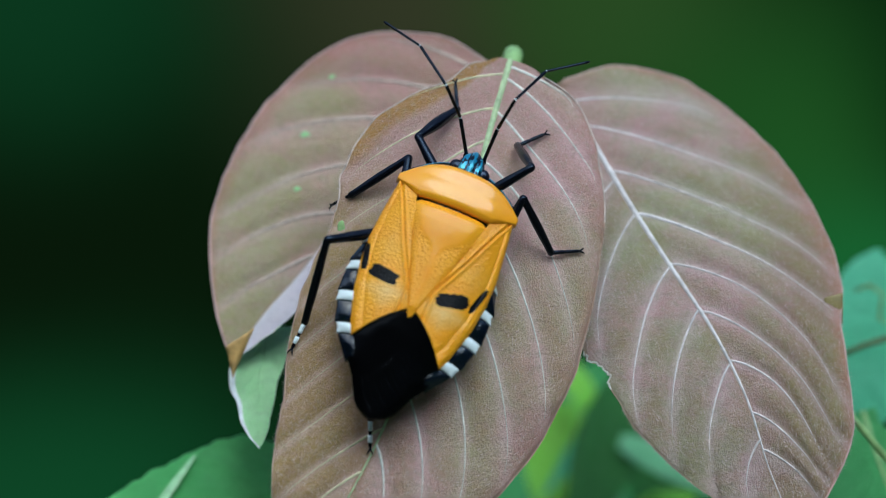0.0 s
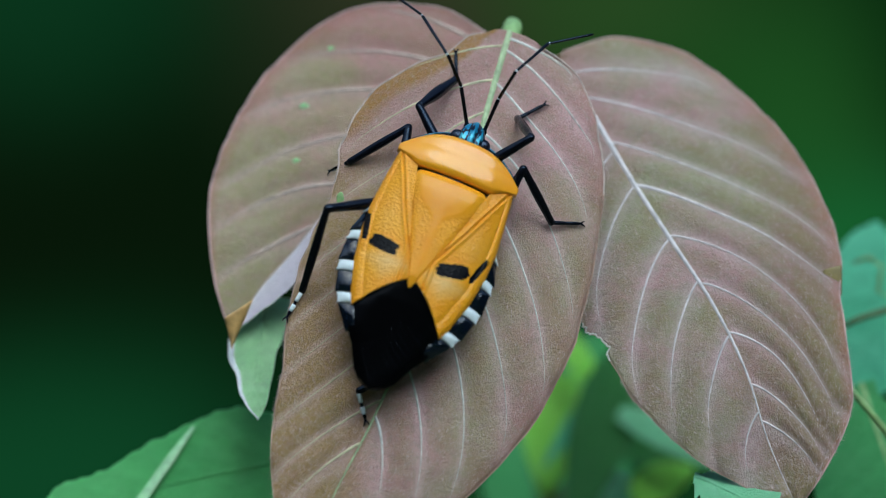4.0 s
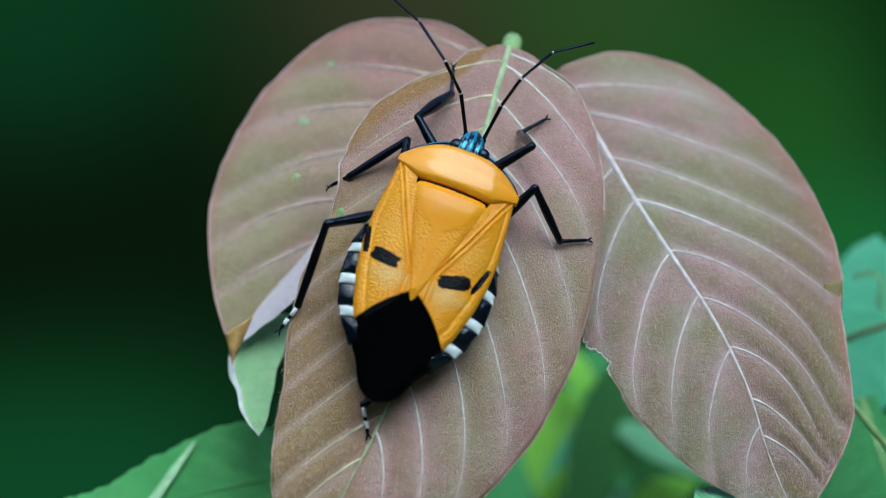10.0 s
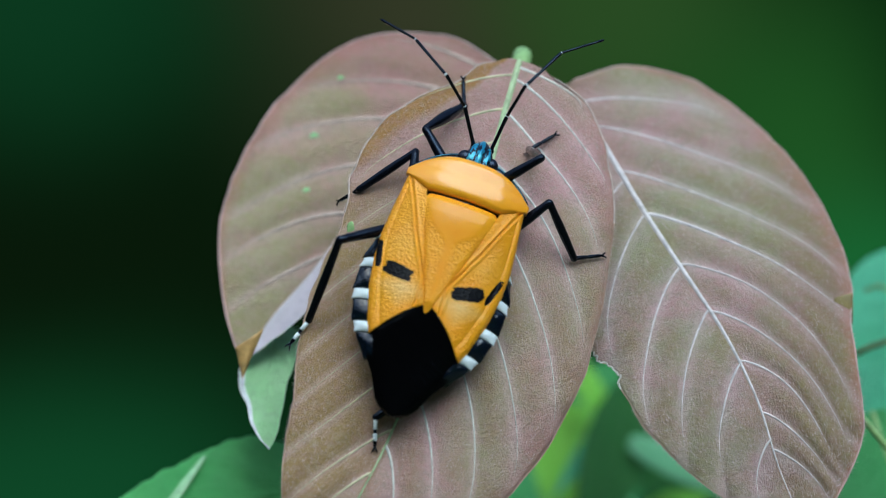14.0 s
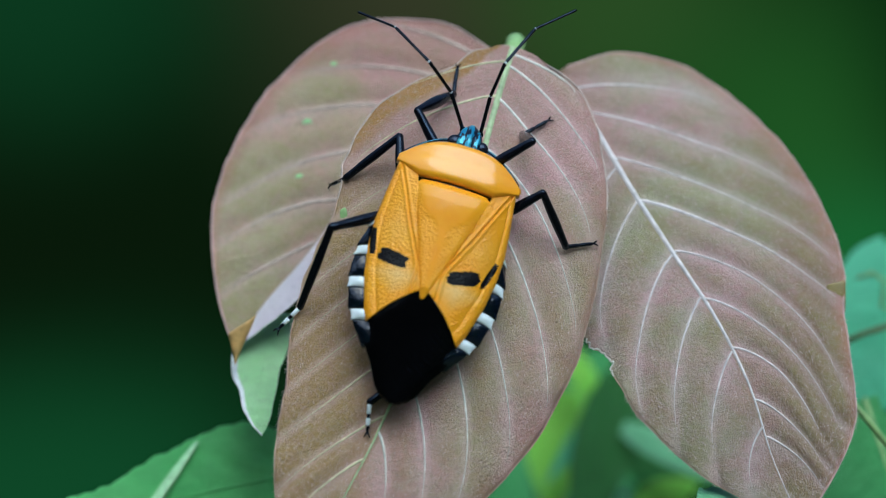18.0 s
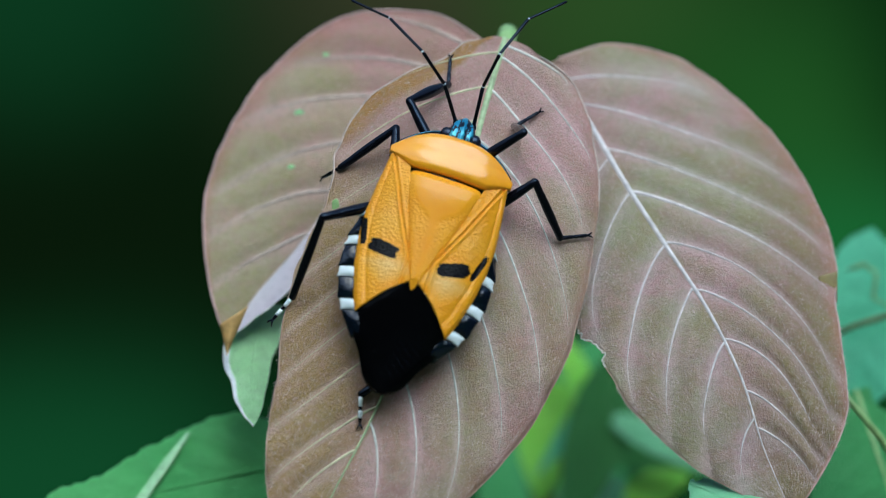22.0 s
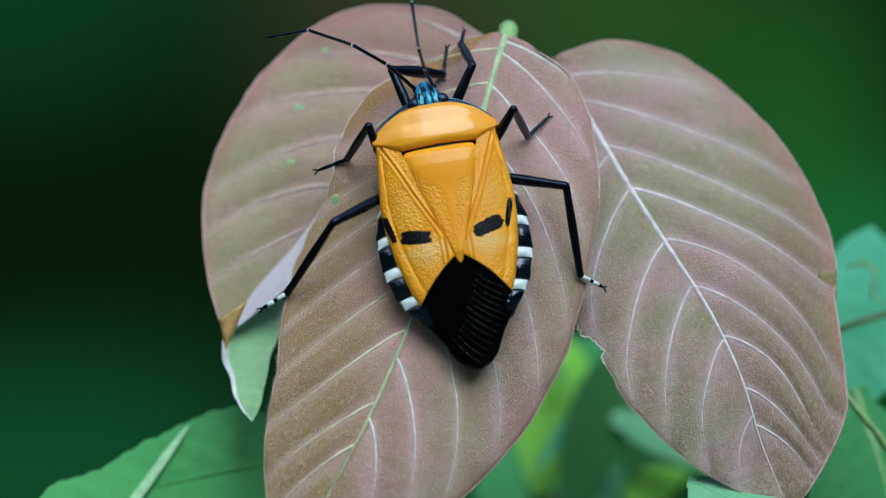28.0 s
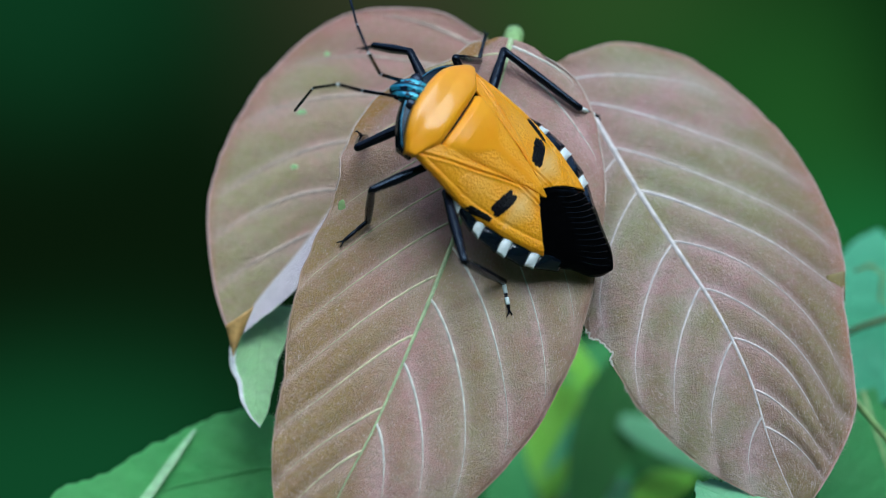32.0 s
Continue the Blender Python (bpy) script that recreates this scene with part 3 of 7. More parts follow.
right = Blade([(12.2, 19.5), (16.1, 12.8), (19.9, 6.1), (24.0, -0.4), (28.1, -6.9), (31.4, -13.8), (33.7, -21.2), (36.7, -28.2)],
               [2.2, 2.2, 2.8, 3.4, 4.1, 4.7, 5.3, 5.8, 6.3, 7.0, 7.6, 8.3, 9.1, 9.8, 10.3, 10.9, 11.4, 11.9, 12.5, 12.6, 11.8, 11.8, 12.2, 12.2, 12.1, 12.1, 12.0, 11.7, 11.3, 10.9, 10.4, 9.7, 8.6, 7.5, 6.2, 4.8, 3.5, 2.1, 0.9, 0.0],
               [0.9, 5.3, 7.6, 9.5, 11.1, 12.4, 13.2, 13.9, 14.5, 15.0, 15.4, 15.7, 16.0, 16.3, 16.5, 16.6, 16.6, 16.6, 16.5, 16.3, 16.1, 15.8, 15.4, 14.9, 14.3, 13.2, 12.3, 11.8, 11.3, 10.8, 10.5, 10.2, 9.9, 9.4, 8.7, 7.4, 5.6, 3.5, 1.5, -0.0], depth_right, veins=[(1, 0.054, 0.205, 12.60, 1.33), (1, 0.102, 0.450, 14.90, 1.23), (1, 0.201, 0.575, 13.90, 1.13),
                       (1, 0.299, 0.640, 12.30, 1.05, 1.7), (1, 0.416, 0.745, 9.10, 1.58), (1, 0.525, 0.830, 7.60, 1.46),
                       (1, 0.634, 0.905, 5.75, 2.20), (1, 0.742, 0.895, 4.50, 1.65), (1, 0.815, 0.940, 3.55, 1.65),
                       (-1, 0.221, 0.358, 9.48, 1.50), (-1, 0.299, 0.490, 11.00, 1.50), (-1, 0.421, 0.704, 11.38, 2.10),
                       (-1, 0.519, 0.777, 8.68, 1.95), (-1, 0.640, 0.840, 5.62, 1.95), (-1, 0.797, 0.893, 3.11, 1.53)], quilt=0.40, seed=8, edge=0.4, torn=(0.465, 0.58), rag=0.15)
right_leaf = right.build(shrub, "leaf", BRONZE_DEEP, "bronze pink leaf with pale veins and a chewed margin", VEIN_DIM, VEIN, 0.35, 0.145, grid=(220, 60), rib0=0.13,
                         edge=((1, 0.0, 1.0, 0.09, REDRIM, "pale reddish leaf margin"), (-1, 0.0, 1.0, 0.05, TANRIM, "tan leaf margin")))
down(right, 6500, 21, right_leaf, lambda s, u: min(1.0, 0.25 + 0.9 * s) * (1.0 if u < 0.1 else 0.6))
fringe(right, 1, 0.55, 0.97, 260, 22, right_leaf)
fringe(right, -1, 0.62, 0.97, 200, 23, right_leaf)
down(centre, 5500, 24, big_leaf, lambda s, u: min(1.0, 0.2 + 1.0 * s) * (1.0 if u > 0.15 else 0.55))
fringe(centre, -1, 0.12, 0.9, 320, 25, big_leaf)
fringe(centre, 1, 0.1, 0.5, 160, 26, big_leaf)
left = Blade([(5.8, 20.8), (1.0, 17.0), (-3.5, 12.9), (-7.7, 8.4), (-11.7, 3.8), (-15.5, -1.0), (-19.4, -5.5), (-22.3, -9.9)],
               [1.0, 5.9, 8.9, 11.2, 12.7, 13.6, 14.1, 14.3, 14.4, 14.3, 13.9, 13.4, 12.7, 12.0, 11.2, 9.7, 7.2, 4.6, 2.1, 0.0],
               [3.1, 3.4, 3.6, 3.7, 3.7, 3.6, 3.4, 3.2, 3.1, 3.1, 3.1, 3.1, 2.9, 2.6, 2.5, 2.4, 2.2, 1.6, 0.8, 0.0], depth_left, veins=[(-1, 0.040, 0.200, 12.40, 1.30), (-1, 0.117, 0.370, 13.10, 1.16), (-1, 0.226, 0.595, 13.60, 1.44),
                       (-1, 0.345, 0.700, 10.00, 1.29), (-1, 0.519, 0.800, 7.40, 1.59), (-1, 0.651, 0.890, 4.00, 1.08)], quilt=0.25, seed=12, rag=0.15, back=2.0)
left_leaf = left.build(shrub, "leaf", BRONZE_TAN, "bronze leaf with a folded pale margin", VEIN_SOFT, VEIN_SOFT, 0.3, 0.26, sides=(-1,), fold=LILAC, edge=((-1, 0.0, 1.0, 0.13, REDRIM, "reddish leaf margin"),))
part("torn_edge", right.rim(-1, 0.09, 0.465, 0.57), VEIN_SAGE, right_leaf, "pale torn leaf edge")
part("curled_edge", slab(lambda u, v: (39.9 + 2.0 * u, -3.4 + 0.5 * u - v * (0.9 + 2.4 * u), -8.0 - 0.5 * u + 0.3 * math.sin(math.pi * v) * u), 10, 12, 0.15), OLIVE, right_leaf, "olive curled nick in the leaf edge")
part("curled_tip", slab(lambda u, v: (-22.9 * (1 - v) + 3.0 * u * (1 - v) - 22.2 * v, -8.4 * (1 - v) + 2.0 * u * (1 - v) - 11.7 * v, -9.2 + 0.5 * math.sin(math.pi * u)), 8, 10, 0.2), AMBER, left_leaf, "amber brown curled leaf tip")
for sp, uu, rr in ((0.44, -0.62, 0.55), (0.55, -0.42, 0.42), (0.30, -0.80, 0.35)):
    c, nn = left.at(sp, uu), left.normal(sp, uu)
    part("spot", ellipsoid_at(c + nn * 0.02, rr, rr * 0.7, 0.07), PALE, left_leaf, "pale green spot")
c, nn = centre.at(0.385, -0.92), centre.normal(0.385, -0.92)
part("spot", ellipsoid_at(c + nn * 0.02, 0.42, 0.85, 0.08), STALK, big_leaf, "green and brown nick in the leaf margin")
hang = Blade([(-18.9, -6.2), (-19.1, -8.2), (-19.3, -10.1), (-19.5, -12.0), (-19.5, -14.0), (-19.6, -15.9), (-19.4, -17.4), (-19.2, -18.9)],
               [2.4, 2.4, 2.6, 2.7, 2.9, 3.0, 3.1, 3.2, 3.1, 3.0, 2.7, 2.3, 2.0, 1.8, 1.6, 1.3, 1.1, 0.8, 0.3, -0.0],
               [3.8, 3.6, 3.4, 3.2, 2.9, 2.6, 2.4, 2.2, 2.0, 1.9, 1.8, 1.7, 1.6, 1.5, 1.4, 1.3, 1.1, 0.8, 0.4, -0.0], lambda x, y, d, s: -11 - 0.8 * (y + 12) - 0.02 * d * d, veins=7, seed=2, back=1.0)
hang_leaf = hang.build(shrub, "leaf", PALE, "pale green leaf back hanging down", PALE, PALE, 0.3, 0.12, sides=(-1,), edge=((-1, 0.0, 1.0, 0.12, WHITISH, "white downy margin"),))
part("turned_edge", hang.ridge([(0.28 + 0.7 * i / 24, -0.9) for i in range(25)], 0.36, 0.1), WHITISH, hang_leaf, "white turned edge")
bush = new("bush")
bush.matrix_world = FR
tagged(bush, "green leafy bush close behind the bronze leaves, out of focus", "bush")
low = Blade([(-14.2, -23.1), (-18.4, -23.7), (-22.6, -24.5), (-26.8, -25.4), (-31.0, -26.4), (-35.0, -27.8), (-39.0, -29.3), (-43.0, -30.8)],
               [2.6, 3.6, 4.9, 6.0, 6.3, 6.3, 6.1, 5.8, 5.4, 5.0, 4.7, 4.2, 3.7, 3.4, 3.4, 3.6, 3.6, 3.0, 1.4, 0.0],
               [9.8, 9.8, 9.8, 9.6, 9.4, 9.1, 8.9, 8.6, 8.3, 7.9, 7.4, 7.0, 6.3, 5.6, 4.8, 3.9, 2.9, 1.9, 0.8, 0.0], lambda x, y, d, s: -8.5 - 0.5 * (y + 22) - 0.01 * d * d, veins=7, seed=5, rag=0.3, back=9.0)
low_leaf = low.build(bush, "leaf", GREEN, "bright green leaf with a pale midrib", GREEN, GREEN, 0.3, 0.1)
part("vein", tube([(-26.8, -20.3, -18.3), (-29.1, -23.5, -16.8), (-31.5, -27.0, -15.1), (-36.1, -33.1, -12.2)], [0.3, 0.75, 0.85, 0.9], 8, 0.3), PALERIB, low_leaf, "pale green vein")
far_r = Blade([(54.2, -3.7), (52.1, -5.6), (50.1, -7.6), (48.4, -9.9), (47.0, -12.3), (45.8, -14.8), (44.7, -17.5), (44.1, -20.2)],
               [7.6, 7.8, 8.2, 8.4, 8.3, 8.0, 7.6, 7.2, 6.8, 6.3, 5.8, 5.4, 4.9, 4.3, 3.6, 2.9, 2.0, 1.2, 0.5, -0.0],
               [8.0, 8.0, 7.8, 7.6, 7.4, 7.2, 7.1, 6.8, 6.6, 6.3, 6.0, 5.6, 5.2, 4.8, 4.4, 3.8, 3.2, 2.4, 1.1, 0.0], lambda x, y, d, s: -34 - 0.3 * (y + 8) - 0.01 * d * d, veins=7, seed=6, back=6.0)
far_leaf = far_r.build(bush, "leaf", SEA, "pale blue green leaf behind", SEA, SEA)
part("chewed_edge", tube([(45.8, -2.9, -32.6), (47.6, -2.2, -32.4), (49, -3.2, -32.3), (48.6, -6.0, -32.4), (50.5, -7.0, -32.8)], [0.2, 0.3, 0.3, 0.3, 0.2], 8, 0.6), STALK, far_leaf, "yellowish chewed edge")
low_r = Blade([(45.1, -15.7), (45.8, -18.1), (46.5, -20.5), (47.2, -22.8), (47.9, -25.2), (48.3, -27.7), (48.6, -30.1), (48.8, -32.6)],
               [1.2, 1.2, 1.8, 2.5, 3.3, 4.1, 5.0, 5.9, 7.0, 7.9, 8.3, 8.4, 8.5, 8.4, 8.3, 8.1, 7.5, 6.0, 2.8, -0.0],
               [1.5, 1.5, 1.5, 2.1, 2.8, 3.3, 3.9, 4.3, 4.7, 4.8, 5.0, 5.1, 5.1, 5.0, 4.7, 4.2, 3.4, 2.2, 0.9, -0.0], lambda x, y, d, s: -16 - 0.4 * (y + 22) - 0.012 * d * d, veins=7, seed=7, back=10.0)
low_r.build(bush, "leaf", FERN, "green leaf with a yellow green midrib", FERN, STALK)
mid_c = Blade([(26.1, -24.8), (27.6, -25.3), (29.1, -26.0), (30.6, -26.7), (31.9, -27.6), (33.2, -28.7), (34.3, -29.8), (35.5, -30.9)],
               [0.8, 1.6, 2.0, 2.3, 2.6, 2.8, 2.9, 3.1, 3.1, 3.1, 3.0, 2.9, 2.7, 2.4, 2.1, 1.7, 1.3, 0.8, 0.3, -0.0],
               [0.5, 0.5, 0.8, 1.1, 1.3, 1.6, 1.8, 2.0, 2.2, 2.3, 2.4, 2.6, 2.7, 2.7, 2.5, 2.1, 1.6, 1.1, 0.4, -0.0], lambda x, y, d, s: -2.6 - 1.2 * (y + 26) - 0.01 * d * d, veins=6, seed=11, rag=1.2)
mid_c.build(bush, "leaf", MINT, "small mint green leaf tip with a toothed edge", MINT, MINT, 0.3, 0.1)
mid_d = Blade([(25.9, -12.0), (23.0, -14.9), (20.1, -17.8), (17.3, -20.7), (14.6, -23.8), (12.0, -26.9), (9.5, -30.2), (7.1, -33.5)],
               [5.7, 5.7, 5.7, 6.2, 6.7, 7.2, 7.5, 7.6, 7.6, 7.6, 7.4, 7.3, 7.1, 6.8, 6.5, 6.2, 5.8, 5.2, 4.1, -0.0],
               [5.2, 5.2, 5.2, 5.9, 6.6, 7.1, 7.5, 7.7, 7.8, 7.9, 7.9, 7.8, 7.5, 7.1, 6.4, 5.4, 4.2, 2.7, 1.1, 0.0], lambda x, y, d, s: -58 - 0.4 * (y + 20) - 0.01 * d * d, veins=6, seed=13, back=38.0)
mid_d.build(bush, "leaf", FERN, "blurred green leaf far behind", FERN, FERN)


def bush_leaf(x0, y0, x1, y1, w, z, material, label, seed):
    """A pointed leaf from (x0, y0) to (x1, y1), w to either side, deep in the bush."""
    mid = [(x0 + (x1 - x0) * i / 5, y0 + (y1 - y0) * i / 5 + 0.12 * w * math.sin(math.pi * i / 5)) for i in range(6)]
    half = [w * k for k in (0.45, 0.85, 1.0, 0.95, 0.75, 0.42, 0.0)]
    leaf = Blade(mid, half, half, lambda x, y, d, s: z - 0.4 * (y - y0) - 0.02 * d * d, veins=6, seed=seed, rag=0.2)
    return leaf.build(bush, "leaf", material, label, material, material, 0.3, 0.12, grid=(40, 16))


# light and shade of the bush are put into these leaf colours
bush_leaf(22.3, -13.5, 15.0, -35.3, 3.9, -64, MEADOW, "dark green leaf with the shade put into its colour", 31)
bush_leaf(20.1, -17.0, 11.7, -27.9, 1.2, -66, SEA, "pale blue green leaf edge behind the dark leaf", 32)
bush_leaf(13.8, -10.9, 20.0, -20.2, 1.6, -68, LIME, "lime green leaf with the light put into its colour", 33)
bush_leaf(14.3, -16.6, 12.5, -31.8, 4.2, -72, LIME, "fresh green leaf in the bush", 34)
bush_leaf(21.0, -20.8, 34.8, -27.9, 1.8, -60, MINT, "mint green leaf with the light put into its colour", 35)
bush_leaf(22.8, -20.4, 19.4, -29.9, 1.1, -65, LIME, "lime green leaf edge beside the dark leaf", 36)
# dark shape where there is only shadow below the mint leaf
bush_leaf(21.8, -25.4, 34.9, -28.2, 2.8, -70, MEADOW, "dark leaf shape standing in for the shadow under the mint leaf", 37)
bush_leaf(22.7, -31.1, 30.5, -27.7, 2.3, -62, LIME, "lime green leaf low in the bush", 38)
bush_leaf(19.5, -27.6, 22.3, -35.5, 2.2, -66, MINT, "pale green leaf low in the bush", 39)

# stalks and stem
part("stalk", tube([(5.6, 16.0, -8.4), (6.1, 18.2, -9.9), (6.8, 20.4, -11.3), (7.3, 21.6, -12.6), (7.5, 22.5, -14.5), (6.8, 20.8, -18.5), (5, 10, -30)], [0.34, 0.45, 0.68, 1.05, 1.05, 0.9, 0.9], 12), STALK, shrub, "pale green leaf stalk")
part("stalk", tube([(11, 19, -15), (9, 17, -20), (6, 12, -29)], [0.6, 0.7, 0.8], 8), STALK, shrub)
part("stalk", tube([(5.6, 20, -16), (5.5, 17, -22), (5, 10, -30)], [0.6, 0.7, 0.8], 8), STALK, shrub)
part("stem", tube([(5, 14, -30), (5, 2, -50), (8, -14, -72), (12, -26, -78), (20, -60, -70), (20, -300, -60), (10, -600, -40), (0, -940, 60)], [1.2, 1.4, 1.5, 1.6, 2, 3, 4, 5], 10), STEM, shrub, "slender stem down to the ground")
part("stem", tube([(20, -34, -70), (24, -120, -66), (26, -400, -60), (20, -940, 20)], [1.2, 2.2, 3.2, 4.5], 10), STEM, bush, "slender stem down to the ground")
part("twig", tube([(43.5, -10.3, -31), (46.5, -9.0, -31), (51, -7.6, -31)], [0.3, 0.35, 0.4], 6), STEM, bush)
part("stalk", tube([(43.0, -15.6, -14), (44, -16.8, -14), (47.1, -20.5, -14), (51, -26, -18), (30, -60, -48)], [0.3, 0.35, 0.4, 0.5, 0.8], 8), STALK, bush)


# ---- the insect: x to its right, y to its head, z up from its belly, mm ----
bug = new("stink_bug")
tagged(bug, "orange stink bug with black spots and wing tips", "insect")


def dome(x, y):
    """The height of the back."""
    zc = float(np.interp(y, [-19, -16, -12, -8, -5, 0, 4, 7, 9, 11], [1.6, 2.1, 2.9, 3.6, 4.0, 4.4, 4.6, 4.4, 4.0, 3.4]))
    return zc - 1.75 * (abs(x) / 7.0) ** 2.3


def pron(u, v):
    x = (u * 2 - 1)
    ax = abs(x)
    X = 6.5 * x
    front = 10.5 - 2.5 * ax ** 2.6
    rear = 5.95 + (0 if ax < 0.6 else (ax - 0.6) * 3.1) + 0.12 * (1 - ax)
    rear = min(rear, front - 0.25)
    y = rear + (front - rear) * v
    z = dome(X, min(y, 8.5)) + 0.25
    z += 0.42 * math.sin(math.pi * (0.10 + 0.80 * v)) ** 0.7 * (1 - 0.5 * ax ** 3) - 0.15 * v
    z += 0.10 * math.exp(-((ax - 0.55) / 0.12) ** 2 - ((v - 0.45) / 0.2) ** 2)
    z -= 0.55 * (max(0, v - 0.86) / 0.14) ** 2 * (1 - 0.35 * ax)
    z -= 0.28 * max(0, 0.10 - v) / 0.10
    return X, y, z


def pad(x, y):
    """1 on the smooth swelling of the scutellum and on the keel behind it, 0 beside them."""
    w = float(np.interp(y, [-6.4, -3.0, 0.0, 1.0, 1.6, 2.2, 2.9, 3.8, 5.0, 5.75], [0.12, 0.38, 0.46, 0.60, 1.1, 1.95, 2.65, 3.1, 3.5, 3.6]))
    g = min(1.0, max(0.0, (w - abs(x)) / 0.7 + 0.4))
    return g * g * (3 - 2 * g)


def scut(u, v):
    y = 5.75 - 12.15 * v
    w = float(np.interp(y, [-6.4, -6.1, -4.5, -1.9, 2.2, 4.6, 5.4, 5.75], [0.12, 0.32, 0.85, 1.7, 3.0, 3.75, 3.8, 3.5]))
    x = (u * 2 - 1)
    z = dome(x * w, y) + 0.22 + 0.12 * pad(x * w, y)
    z += 0.10 * math.exp(-(x * w / 2.4) ** 2 - ((y - 3.4) / 1.8) ** 2)
    z -= 0.25 * abs(x) ** 8 + 0.3 * max(0, (v - 0.9) / 0.1) + 0.35 * max(0, 0.05 - v) / 0.05
    return x * w, y, z


def corium(sg):
    def inner(v):
        y = 6.1 - 11.7 * v
        return np.array((float(np.interp(y, [-6.2, -1.9, 2.2, 6.1], [0.25, 1.72, 3.02, 3.95])), y))

    def outer(v):
        y = 7.4 - 17.3 * v
        return np.array((float(np.interp(y, [-9.9, -8.5, -5, -2, 0.5, 3.3, 6, 7.4], [4.75, 5.35, 6.35, 6.8, 6.9, 6.65, 6.35, 6.2])), y))

    a0, a1, b0, b1 = inner(0), inner(1), outer(0), outer(1)

    def fn(u, v):
        top = a0 + (b0 - a0) * u
        bot = a1 + (b1 - a1) * u + np.array((0.1, 0.55)) * math.sin(math.pi * u) * 0.6
        p = (1 - u) * inner(v) + u * outer(v) + (1 - v) * top + v * bot
        p -= (1 - u) * (1 - v) * a0 + u * (1 - v) * b0 + (1 - u) * v * a1 + u * v * b1
        z = dome(p[0], p[1]) + 0.05
        # the suture from the shoulder to the scutellum, between two fine ridges
        c = p[0] - float(np.interp(p[1], [-3.2, -2.3, 1.0, 3.5, 6.9], [1.3, 1.75, 3.35, 4.4, 5.85]))
        z += 0.10 * math.exp(-((c - 0.28) / 0.15) ** 2) + 0.12 * math.exp(-((c + 0.22) / 0.16) ** 2) - 0.11 * math.exp(-(c / 0.12) ** 2)
        z -= 0.07 * math.exp(-((u - 0.80) / 0.035) ** 2)
        z += 0.06 * math.exp(-((u - 0.9) / 0.07) ** 2)
        z -= 0.22 * max(0, u - 0.95) / 0.05
        z += 0.08 * math.sin(math.pi * min(1, max(0, (u - 0.25) / 0.55)))
        return sg * p[0], p[1], z

    return fn


def membrane(u, v):
    y0 = -5.3
    x = u * 2 - 1
    w = float(np.interp(v, [0, 0.35, 0.49, 0.60, 0.70, 0.795, 0.88, 0.945, 0.98, 1], [0.3, 4.85, 4.7, 4.1, 3.25, 2.7, 2.2, 1.5, 0.8, 0.2]))
    y = y0 - v * 11.8
    X = x * w + 0.1 * v
    return X, y, dome(X, y) - 0.12 - 0.5 * abs(x) ** 6 * v


def membrane_vein(k, n):
    """The path of one of the n veins that sweep across the folded tips."""
    f = k / (n - 1)
    a = np.array((0.6 - 3.0 * f, -6.6 - 6.2 * f))
    b = np.array((float(np.interp(f, [0, 0.4, 0.7, 1], [4.5, 3.6, 2.2, 0.3])), -9.6 - 7.0 * f ** 0.9))
    m = 0.5 * (a + b) - np.array((0.75, 0.65)) * (1 - 0.3 * f)
    pts = []
    for i in range(15):
        t = i / 14
        p = (1 - t) ** 2 * a + 2 * t * (1 - t) * m + t * t * b
        pts.append((p[0], p[1], dome(p[0], p[1]) - 0.15 - 0.16 * max(0, 1 - 4 * t)))
    return pts


def rim_out(y):
    return float(np.interp(y, [-12.9, -12, -10.3, -8.2, -6, -4, -1.5, 0.6, 1.6], [3.3, 4.35, 5.75, 6.95, 7.6, 7.85, 7.7, 7.15, 6.6]))


def rim_in(y):
    return float(np.interp(y, [-12.9, -9.9, -8.5, -5, -2, 0.5, 1.6], [3.2, 4.2, 4.8, 5.8, 6.2, 6.35, 6.2]))


def plate(sg, ya, yb):
    """One plate of the belly's margin between ya (front) and yb."""
    def fn(u, v):
        y = ya + (yb - ya) * v
        xi, xo = rim_in(y), rim_out(y) + 0.16 * v ** 1.5 - 0.05 * math.sin(math.pi * v)
        x = xi + (xo - xi) * u
        z = dome(min(x, xi + 0.7), y) - 0.28 - 0.5 * u ** 1.6 + 0.24 * math.sin(math.pi * v) ** 0.8 * math.sin(math.pi * u)
        return sg * x, y - 0.25 * u + 0.10 * math.sin(math.pi * u), z
    return fn


def ellipsoid(cx, cy, cz, rx, ry, rz, n=14, fn=None):
    bm = bmesh.new()
    bmesh.ops.create_uvsphere(bm, u_segments=n * 2, v_segments=n, radius=1)
    for v in bm.verts:
        x, y, z = v.co
        p = Vector((cx + x * rx, cy + y * ry, cz + z * rz))
        if fn:
            p = fn(p)
        v.co = p * MM
    return bm


